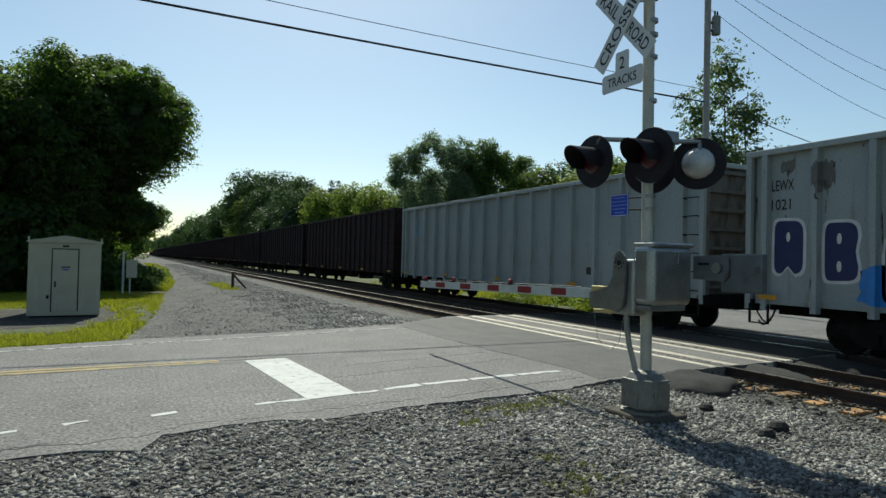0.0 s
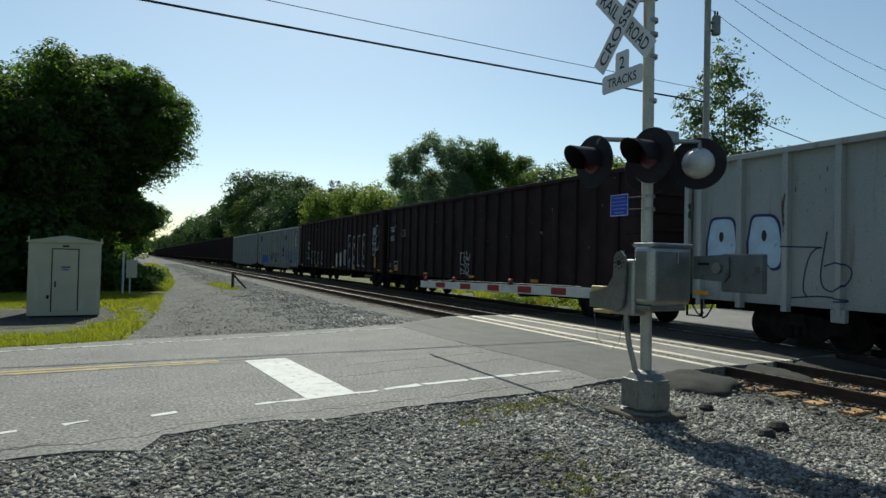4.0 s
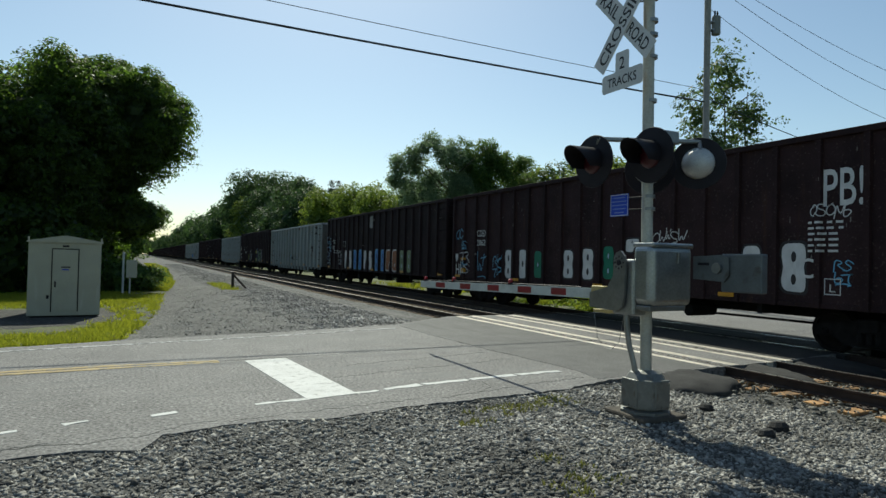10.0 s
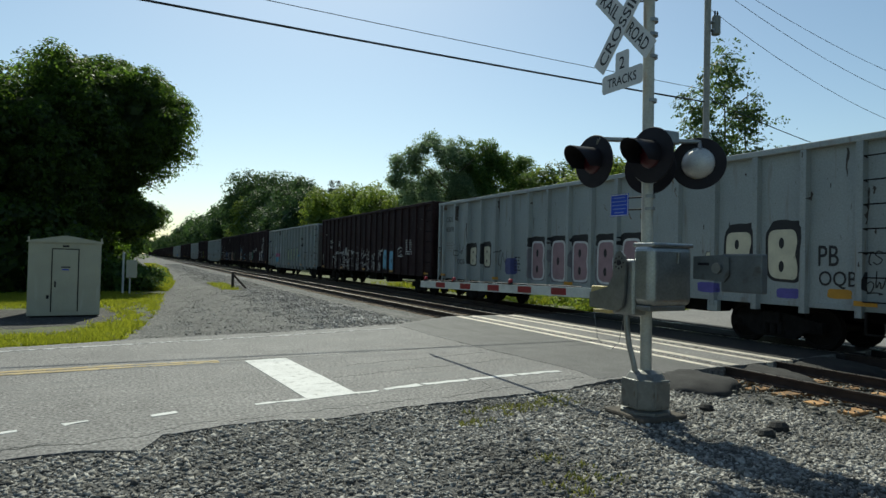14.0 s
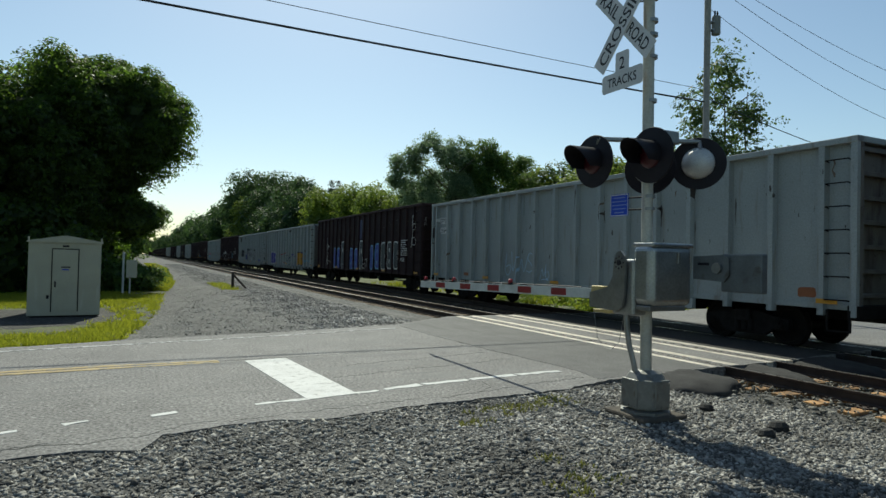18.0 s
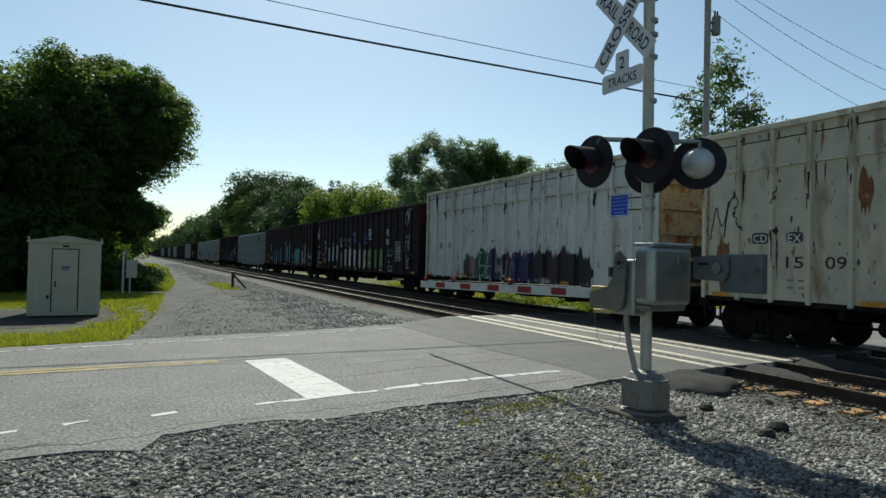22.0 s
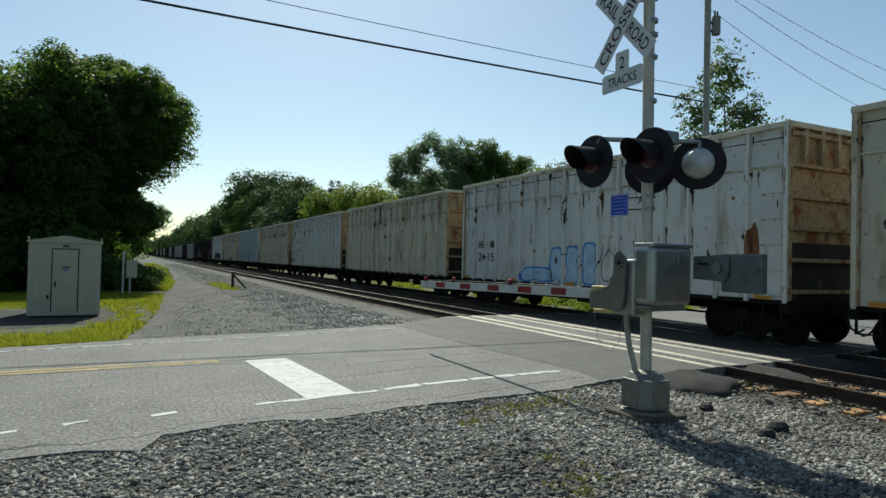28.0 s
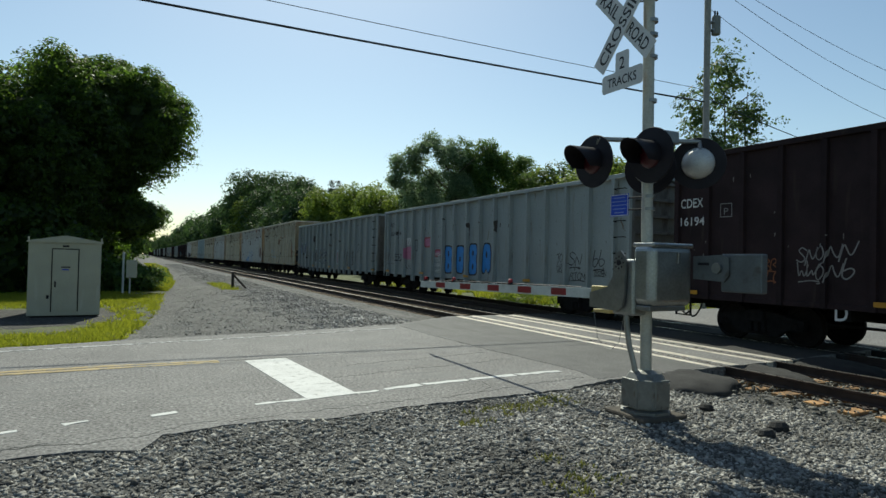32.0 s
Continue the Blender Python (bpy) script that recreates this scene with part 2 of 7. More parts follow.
def paint(color):
    """Spray paint of one colour, used by the lettering and the graffiti."""
    if color not in PAINTS:
        PAINTS[color] = material("spray_paint", color, 0.55, var=0.15, scale=3, bump=0.03, stain=tuple(v * 0.5 for v in color), amount=0.3, stain_scale=5)
    return PAINTS[color]


# ---- mesh tools ----
def mesh_of(bm, mat, smooth=False):
    me = bpy.data.meshes.new("mesh")
    bm.to_mesh(me)
    bm.free()
    for m in (mat if isinstance(mat, (list, tuple)) else [mat]):
        me.materials.append(m)
    if smooth:
        for p in me.polygons:
            p.use_smooth = True
    return me


def part(name, bm, mat, parent=None, label="", at=None, smooth=False):
    """One mesh object under a thing or under a part. bm: a bmesh or a ready mesh."""
    me = bm if isinstance(bm, bpy.types.Mesh) else mesh_of(bm, mat, smooth)
    ob = new(name, me)
    if parent:
        ob.parent = parent
    if at is not None:
        ob.matrix_basis = at
    if label:
        ob["label"] = label
    return ob


def box(bm, x0, x1, y0, y1, z0, z1, bevel=0.0, m=None):
    vs = [bm.verts.new((x, y, z)) for x in (x0, x1) for y in (y0, y1) for z in (z0, z1)]
    fs = [bm.faces.new([vs[i] for i in q]) for q in ((0, 1, 3, 2), (4, 6, 7, 5), (0, 4, 5, 1), (2, 3, 7, 6), (0, 2, 6, 4), (1, 5, 7, 3))]
    if bevel:
        es = list({e for f in fs for e in f.edges})
        r = bmesh.ops.bevel(bm, geom=es, offset=bevel, segments=2 if bevel < 0.07 else 5, affect="EDGES", profile=0.5)
        vs = list({v for f in r["faces"] for v in f.verts} | {v for v in vs if v.is_valid})
    if m is not None:
        bmesh.ops.transform(bm, matrix=m, verts=vs)
    return vs


def boxes(*args, bevel=0.0):
    bm = bmesh.new()
    for a in args:
        box(bm, *a, bevel=bevel)
    return bm


def tube(bm, p, q, r, r2=None, n=12, caps=True):
    """A straight round bar from p to q."""
    p, q = Vector(p), Vector(q)
    d = q - p
    mat = Matrix.Translation((p + q) / 2) @ d.to_track_quat("Z", "Y").to_matrix().to_4x4()
    return bmesh.ops.create_cone(bm, cap_ends=caps, segments=n, radius1=r, radius2=r if r2 is None else r2, depth=d.length, matrix=mat)["verts"]


def tubes(*args, n=12):
    bm = bmesh.new()
    for p, q, r in args:
        tube(bm, p, q, r, n=n)
    return bm


def bent_tube(points, r, n=8):
    """A round bar through several points."""
    bm = bmesh.new()
    pts = [Vector(p) for p in points]
    rings = []
    for i, p in enumerate(pts):
        d = (pts[min(i + 1, len(pts) - 1)] - pts[max(i - 1, 0)]).normalized()
        side = d.cross(Vector((0.31, 0.17, 0.93))).normalized()
        up = side.cross(d)
        rings.append([bm.verts.new(p + r * (math.cos(a) * side + math.sin(a) * up)) for a in (2 * math.pi * k / n for k in range(n))])
    for a, b in zip(rings, rings[1:]):
        for k in range(n):
            bm.faces.new((a[k], a[(k + 1) % n], b[(k + 1) % n], b[k]))
    bm.faces.new(rings[0][::-1]), bm.faces.new(rings[-1])
    return bm


def prism(points, z0, z1):
    """A flat outline (x, y) with thickness."""
    bm = bmesh.new()
    lo = [bm.verts.new((x, y, z0)) for x, y in points]
    hi = [bm.verts.new((x, y, z1)) for x, y in points]
    n = len(points)
    bm.faces.new(hi), bm.faces.new(lo[::-1])
    for i in range(n):
        bm.faces.new((lo[i], lo[(i + 1) % n], hi[(i + 1) % n], hi[i]))
    bmesh.ops.recalc_face_normals(bm, faces=bm.faces)
    return bm


def lathe(profile, n=24):
    """A turned body about z; profile: (radius, height)."""
    bm = bmesh.new()
    rings = [[bm.verts.new((r * math.cos(2 * math.pi * k / n), r * math.sin(2 * math.pi * k / n), z)) for k in range(n)] for r, z in profile]
    for a, b in zip(rings, rings[1:]):
        for k in range(n):
            bm.faces.new((a[k], a[(k + 1) % n], b[(k + 1) % n], b[k]))
    bm.faces.new(rings[0][::-1]), bm.faces.new(rings[-1])
    return bm


def arrays_mesh(verts, faces, mat):
    """A mesh from number arrays; faces all have as many corners."""
    verts, faces = np.asarray(verts, dtype=np.float32), np.asarray(faces, dtype=np.int32)
    me = bpy.data.meshes.new("mesh")
    k = faces.shape[1]
    me.vertices.add(len(verts))
    me.vertices.foreach_set("co", verts.ravel())
    me.loops.add(faces.size)
    me.loops.foreach_set("vertex_index", faces.ravel())
    me.polygons.add(len(faces))
    me.polygons.foreach_set("loop_start", np.arange(0, faces.size, k, dtype=np.int32))
    me.update(calc_edges=True)
    me.materials.append(mat)
    return me


GLYPHS = {}


def lettering(text, bold=0.0, depth=0.0):
    """A flat mesh of some words, 1 high, centred on its middle, in x and y."""
    key = (text, bold, depth)
    if key not in GLYPHS:
        cu = bpy.data.curves.new("letters", "FONT")
        cu.body, cu.offset, cu.extrude, cu.align_x, cu.align_y = text, bold, depth, "CENTER", "CENTER"
        cu.resolution_u = 3
        ob = new("letters", cu)
        me = bpy.data.meshes.new_from_object(ob)
        bpy.data.objects.remove(ob)
        GLYPHS[key] = me
    return GLYPHS[key]


def letters_bm(text, width, height, bold=0.0):
    """Words fitted into a width and height."""
    src = lettering(text, bold)
    bm = bmesh.new()
    bm.from_mesh(src)
    xs, ys = [v.co.x for v in bm.verts], [v.co.y for v in bm.verts]
    sx, sy = width / (max(xs) - min(xs)), height / (max(ys) - min(ys))
    mx, my = (max(xs) + min(xs)) / 2, (max(ys) + min(ys)) / 2
    for v in bm.verts:
        v.co = ((v.co.x - mx) * sx, (v.co.y - my) * sy, 0)
    return bm


def thing(name, label, category, at=None, group="", kind=""):
    ob = new(name)
    if at is not None:
        ob.matrix_basis = at
    return tagged(ob, label, category, group, kind)


FACING = Matrix(((0, 0, -1, 0), (-1, 0, 0, 0), (0, 1, 0, 0), (0, 0, 0, 1)))  # flat x to -y, flat y to up, facing -x


def facing(x, y, z, turn=0.0, roll=0.0):
    """A pose for flat things that face -x, turned about the upright and rolled in their own plane."""
    return Matrix.Translation((x, y, z)) @ Matrix.Rotation(radians(turn), 4, "Z") @ FACING @ Matrix.Rotation(radians(roll), 4, "Z")


# ---- ground, lane and ballast ----
def strip(x0, x1, y0, y1, z, mat, nx, ny, rough, seed, edge=0.0, crown=None):
    """A finely divided piece of ground with uneven height."""
    rng = np.random.default_rng(seed)
    xs, ys = np.linspace(x0, x1, nx), np.linspace(y0, y1, ny)
    gx, gy = np.meshgrid(xs, ys, indexing="ij")
    gz = np.full_like(gx, 0.0) + (crown(gx, gy) if crown else z) + rng.normal(0, rough, gx.shape)
    if edge:
        gx[0] += rng.normal(0, edge, ny)
        gx[-1] += rng.normal(0, edge, ny)
    v = np.stack([gx, gy, gz], -1).reshape(-1, 3)
    i, j = np.meshgrid(np.arange(nx - 1), np.arange(ny - 1), indexing="ij")
    a = (i * ny + j).ravel()
    return arrays_mesh(v, np.stack([a, a + ny, a + ny + 1, a + 1], -1), mat)


tagged(part("ground", strip(-2500, 2500, -2500, 2500, -0.32, M_GROUND, 60, 60, 0.0, 1), None), "grassy ground beside the railway reaching the horizon", "ground", kind="structure")


def near_height(gx, gy):
    """The gravel beside the camera falls towards the track."""
    fall = np.clip((gx - 5.8) / 2.4, 0, 1) * np.clip((7.9 - gy) / 1.2, 0, 1)
    swell = 0.006 * np.sin(gx * 1.7 + 0.6 * gy) + 0.005 * np.sin(gy * 2.3 - gx)
    return -0.024 + swell - 0.235 * fall


tagged(part("gravel_shoulder", strip(-14, 8.6, -8, 7.6, 0, M_GRAVEL, 190, 130, 0.003, 3, crown=near_height), None), "loose grey crushed stone shoulder beside the road", "gravel", kind="structure")


def verge_height(gx, gy):
    beyond = gx - np.interp(gy, [14, 15.5, 17.9, 23.7, 35.4], [-0.4, -0.1, 0.25, 0.75, 1.5])
    return -0.06 - 0.3 * np.clip(beyond / 0.2, 0, 1) - 0.1 * np.clip((gy - 24) / 12, 0, 1) + 0.02 * np.sin(gx * 0.9) * np.sin(gy * 0.7)


tagged(part("verge", strip(-34, 2.0, 12.6, 40, 0, M_GROUND, 240, 120, 0.012, 8, 0.0, verge_height), None), "grassy verge between the road and the trees", "verge", kind="structure")


pad_points = [(-3.9 + 0.1 * math.sin(k * 2.1), 15.6 + 0.28 * k) for k in range(27)] + [(0.25 - 0.5 * math.sin(k * 0.62) + 0.16 * math.sin(k * 2.7), 23.0 - 0.32 * k) for k in range(24)]
pad_bm = prism(pad_points, -0.2, -0.0)
for v in pad_bm.verts:
    if v.co.z > -0.1:
        v.co.z = float(verge_height(np.array(v.co.x), np.array(v.co.y))) + 0.016
tagged(part("gravel_pad", pad_bm, M_PAD_SHADE), "thin gravel round the shed, coloured dark for the shed's shadow", "gravel", kind="structure")


def lane_height(gx, gy):
    return -0.07 - 0.03 * np.clip((gy - 15) / 10, 0, 1) + 0.02 * np.sin(gx * 1.3 + gy * 0.2)


tagged(part("gravel_lane", strip(-0.5, 8.6, 14.0, 300, 0, M_LANE, 30, 500, 0.008, 4, 0.0, lane_height), None), "grey gravel service lane running beside the track", "lane", kind="structure")


def ballast_height(gx, gy):
    d = np.minimum(np.abs(gx - 10.27), np.abs(gx - 14.3))
    return -0.245 - 0.24 * np.clip((d - 1.5) / 1.4, 0, 1)


for y0, y1, ny, seed in ((-60, 7.9, 170, 5), (17.4, 120, 260, 6), (120, 1600, 200, 7)):
    tagged(part("ballast", strip(7.4, 11.5, y0, y1, 0, M_BALLAST, 17, ny, 0.016, seed, 0.12, ballast_height), None), "bed of grey crushed stone ballast under the tracks", "ballast", kind="structure")
    # the train's shade is put into this bed's colour
    tagged(part("ballast", strip(11.4, 17.6, y0, y1, -0.004, M_BALLAST_SHADE, 25, ny, 0.016, seed + 20, 0.05, lambda gx, gy: ballast_height(gx, gy) - 0.004), None), "ballast under the passing train, coloured dark for its shade", "ballast", kind="structure")

# ---- road ----
ROAD = [(-60, 2.2), (-3, 6.0), (-0.98, 6.39), (-0.57, 6.45), (0.1, 6.3), (0.27, 6.71), (0.9, 6.87), (1.31, 6.9), (2.08, 6.74), (2.84, 6.93), (4.06, 7.03), (5.46, 7.1), (6.61, 7.46),
        (8.16, 7.62), (9.3, 7.7), (11.0, 7.8), (13.0, 8.0), (16, 8.3), (60, 13.0), (60, 23), (16, 17.9), (11, 17.75), (8.9, 17.6), (7.4, 16.5), (6.37, 15.75), (3.15, 14.85), (-0.05, 14.3), (-2.16, 13.72), (-60, 4)]
ROAD[-1] = (-60, 10.5)
rng = random.Random(11)
rough_edge = []
for (ax, ay), (bx, by) in zip(ROAD, ROAD[1:] + ROAD[:1]):
    n = max(1, int(math.hypot(bx - ax, by - ay) / 0.14)) if max(abs(ax), abs(bx)) < 17 else 1
    for k in range(n):
        f = k / n
        rough_edge.append((ax + f * (bx - ax) + rng.uniform(-0.02, 0.02), ay + f * (by - ay) + rng.uniform(-0.035, 0.035)))
road = tagged(part("road", prism(rough_edge, -0.3, -0.002), M_ASPHALT), "worn grey asphalt road crossing the tracks", "road", kind="structure")

tagged(part("crossing_asphalt", prism([(6.47, 7.55), (8.1, 7.68), (9.15, 7.78), (9.15, 17.5), (8.85, 17.45), (7.4, 16.35), (6.43, 15.6), (6.36, 13.4), (6.46, 10.9), (6.66, 8.6)], -0.05, 0.0015), M_ASPHALT_NEW), "darker newer asphalt beside the rails", "road", kind="structure")

# Sheet in the painted shade colour where the train darkens the road.
tagged(part("crossing_asphalt", prism([(11.5, 7.9), (15.75, 8.35), (15.75, 17.75), (11.5, 17.65)], -0.05, 0.002), M_TRAIN_SHADE), "asphalt under the train, coloured dark for its shade", "road", kind="structure")


def marking(name, a, b, w, mat, label, wobble=0.012, z=0.003):
    """A painted stripe on the road from a to b with ragged edges."""
    a, b = Vector((*a, 0)), Vector((*b, 0))
    d = (b - a).normalized()
    nrm = Vector((-d.y, d.x, 0))
    n = max(2, int((b - a).length / 0.15))
    r = random.Random(name + str(a.x))
    up = [a.lerp(b, k / n) + nrm * (w / 2 + r.uniform(-wobble, wobble)) for k in range(n + 1)]
    lo = [a.lerp(b, k / n) - nrm * (w / 2 + r.uniform(-wobble, wobble)) for k in range(n + 1)]
    return tagged(part(name, prism([(p.x, p.y) for p in lo + up[::-1]], -0.006, z), mat), label, "road marking", kind="structure")


tagged(part("stop_line", prism([(1.70, 10.92), (2.41, 11.01), (2.42, 10.9), (2.56, 9.2), (2.66, 7.84), (2.3, 7.78), (1.98, 7.7), (1.86, 9.1)][::-1], -0.006, 0.004), M_LINE), "wide white stop line painted on the asphalt", "road marking", kind="structure")
for a, b in (((-1.35, 7.28), (-1.0, 7.37)), ((-0.62, 7.46), (-0.40, 7.55)), ((0.2, 7.55), (0.47, 7.61)), ((1.33, 7.69), (1.98, 7.75)), ((2.66, 7.85), (2.98, 7.92)), ((3.1, 7.96), (3.68, 8.09)), ((3.74, 8.1), (4.5, 8.2)), ((4.56, 8.2), (5.4, 8.28)), ((5.46, 8.28), (6.3, 8.34))):
    marking("edge_line", a, b, 0.085 if a[0] < 2.6 else 0.125, M_LINE, "broken white edge line on the asphalt", 0.03)
for a, b in (((-20, 10.7), (-2.09, 13.2)), ((-2.09, 13.2), (2.38, 14.04)), ((2.38, 14.04), (6.06, 14.9))):
    marking("edge_line", a, b, 0.1, M_LINE_WORN, "faded white edge line on the asphalt", 0.02)
for dy in (0.0, 0.22):
    marking("centre_line", (-20, 9.4 + dy), (-0.26, 10.86 + dy), 0.15, M_YELLOW_LINE, "faded double yellow centre line", 0.02)
    marking("centre_line", (-0.26, 10.86 + dy), (1.3, 10.93 + dy * 0.6), 0.12, M_YELLOW_LINE, "faded double yellow centre line", 0.02)
for pts, w in (([(1.15, 11.06), (2.98, 11.14), (4.8, 11.32), (6.69, 11.62), (9.3, 11.8)], 0.03), ([(6.37, 15.6), (6.33, 13.4), (6.42, 10.9), (6.64, 8.61), (6.62, 7.6)], 0.035)):
    for a, b in zip(pts, pts[1:]):
        marking("tar_seam", a, b, w, M_TAR, "thin dark sealed seam in the asphalt", 0.012, 0.002)


def crack(points, w, seed):
    """A fine wandering crack in the asphalt, wider and narrower on its way."""
    r = random.Random(seed)
    pts = []
    for (ax, ay), (bx, by) in zip(points, points[1:]):
        n = max(2, int(math.hypot(bx - ax, by - ay) / 0.09))
        pts += [(ax + (bx - ax) * k / n + r.uniform(-0.03, 0.03), ay + (by - ay) * k / n + r.uniform(-0.045, 0.045)) for k in range(n)]
    wide = [w * r.uniform(0.12, 0.75) for _ in pts]
    wide[0] = wide[-1] = 0.002
    up = [(x - v * 0.3, y + v / 2) for (x, y), v in zip(pts, wide)]
    lo = [(x + v * 0.3, y - v / 2) for (x, y), v in zip(pts, wide)]
    return tagged(part("asphalt_crack", prism(lo + up[::-1], -0.004, 0.0012), M_TAR), "fine dark crack in the worn asphalt", "crack", kind="structure")


for k, (pts, w) in enumerate((
        ([(-1.6, 6.62), (-0.9, 6.72), (-0.3, 6.66), (0.15, 6.78), (0.5, 7.02), (0.95, 7.1)], 0.035), ([(-1.2, 6.5), (-0.95, 6.75), (-0.6, 6.85)], 0.025),
        ([(0.9, 7.0), (1.7, 7.12), (2.6, 7.2), (3.4, 7.3)], 0.02),
        ([(2.7, 9.0), (4.0, 9.3), (5.2, 9.45), (6.4, 9.8)], 0.014), ([(3.2, 10.0), (4.5, 10.2), (6.3, 10.6)], 0.014),
        ([(4.2, 7.25), (4.6, 7.7), (4.7, 8.15)], 0.018), ([(3.6, 7.2), (4.8, 7.5), (6.4, 7.8)], 0.022))):
    crack(pts, w, k)


# ---- tracks ----
RAIL_PROFILE = [(-0.07, -0.172), (0.07, -0.172), (0.07, -0.16), (0.012, -0.14), (0.01, -0.045), (0.036, -0.036), (0.036, -0.004), (0.028, 0.0), (-0.028, 0.0), (-0.036, -0.004), (-0.036, -0.036), (-0.01, -0.045), (-0.012, -0.14), (-0.07, -0.16)]


def rail_bm(y0, y1):
    bm = bmesh.new()
    a = [bm.verts.new((x, y0, z)) for x, z in RAIL_PROFILE]
    b = [bm.verts.new((x, y1, z)) for x, z in RAIL_PROFILE]
    n = len(a)
    for i in range(n):
        f = bm.faces.new((a[i], b[i], b[(i + 1) % n], a[(i + 1) % n]))
        f.material_index = 1 if i in (7,) else 0
    bm.faces.new(a[::-1]), bm.faces.new(b)
    bmesh.ops.recalc_face_normals(bm, faces=bm.faces)
    return bm


near_track = thing("near_track", "railway track with worn steel rails on timber ties", "railway track", pose(10.275, 0, 0.004), kind="structure")
far_track = thing("far_track", "railway track under the passing train on timber ties", "railway track", pose(14.305, 0, 0.004), kind="structure")
rail_mesh = mesh_of(rail_bm(-80, 1900), [M_RAIL, M_RAILHEAD])
for track in (near_track, far_track):
    for x in (-0.755, 0.755):
        part("rail", rail_mesh, None, track, "steel rail with a polished head", pose(x, 0, 0))
tie_mesh = mesh_of(boxes((-1.32, 1.32, -0.115, 0.115, -0.36, -0.19), bevel=0.012), M_TIE)
plate_bm = bmesh.new()
for x in (-0.755, 0.755):
    box(plate_bm, x - 0.17, x + 0.17, -0.09, 0.09, -0.19, -0.172)
    for sx in (-0.1, 0.1):
        for sy in (-0.05, 0.05):
            box(plate_bm, x + sx - 0.012, x + sx + 0.012, sy - 0.012, sy + 0.012, -0.172, -0.145)
plate_mesh = mesh_of(plate_bm, M_RAIL)
rng = random.Random(5)


tie_far = mesh_of(boxes((-1.32, 1.32, -0.115, 0.115, -0.36, -0.19), bevel=0.012), M_TIE_FAR)


def tie(track, y):
    t = part("tie", tie_mesh if y < 12 else tie_far, None, track, at=pose(rng.uniform(-0.05, 0.05), y, rng.uniform(-0.01, 0.006), 0, rng.uniform(-0.5, 0.5), rng.uniform(-1.5, 1.5)))
    part("tie_plates", plate_mesh, None, t, "rusty tie plates with spikes")


y = 7.35
while y > -9:
    tie(near_track, y)
    y -= 0.51
y = 17.9
while y < 62:
    tie(near_track, y)
    y += 0.51
y = 7.2
while y > -8:
    tie(far_track, y)
    y -= 0.51
y = 18.0
while y < 40:
    tie(far_track, y)
    y += 0.51
tv, tf = [], []
for track_x, y0 in ((10.275, 62), (14.305, 40)):
    y = y0
    while y < 330:
        b = len(tv)
        tv += [(track_x + sx * 1.32, y + sy * 0.11, z) for sx in (-1, 1) for sy in (-1, 1) for z in (-0.36, -0.19)]
        tf += [(b, b + 1, b + 3, b + 2), (b + 4, b + 6, b + 7, b + 5), (b, b + 4, b + 5, b + 1), (b + 2, b + 3, b + 7, b + 6), (b + 1, b + 5, b + 7, b + 3)]
        y += 0.51
tagged(part("distant_ties", arrays_mesh(tv, tf, M_TIE_FAR), None), "timber ties under the distant tracks", "ties", kind="stuff")
# strips that line the rails in the crossing; the far four in shade colour
for i, x in enumerate((9.26, 9.79, 10.75, 11.3, 13.28, 13.82, 14.78, 15.32)):
    w = 0.1 if i % 2 else 0.075
    tagged(part("crossing_strip", boxes((x - w, x + w, 7.75 + 0.1 * (i // 4), 17.6, -0.2, 0.006 + 0.002 * (i % 2)), bevel=0.005), M_STRIP if i < 4 else M_TRAIN_SHADE), "worn strip lining a rail in the crossing", "crossing panel", kind="structure")


def lump(x0, x1, y0, y1, z1, seed):
    """A rounded broken end of the asphalt beside the rails."""
    bm = bmesh.new()
    bmesh.ops.create_icosphere(bm, subdivisions=4, radius=1)
    r = noise
    for v in bm.verts:
        c = v.co.copy()
        k = 1 + 0.12 * r.noise(c * 2.3 + Vector((seed, 0, 0))) + 0.05 * r.noise(c * 7) + 0.035 * r.noise(c * 19)
        v.co = Vector(((x0 + x1) / 2 + c.x * k * (x1 - x0) / 2, (y0 + y1) / 2 + c.y * k * (y1 - y0) / 2, z1 - 0.28 + 0.28 * max(-0.9, c.z * k)))
    return tagged(part("asphalt_end", bm, M_ASPHALT_OLD, smooth=True), "rounded broken asphalt edge at the end of the crossing", "asphalt", kind="structure")


lump(6.9, 9.42, 6.75, 8.4, 0.0, 1)
lump(9.66, 10.9, 6.5, 8.6, -0.02, 2)
# this lump lies below the train and gets the painted shade colour
lump(11.2, 13.4, 6.6, 8.8, 0.0, 3).data.materials[0] = M_TRAIN_SHADE


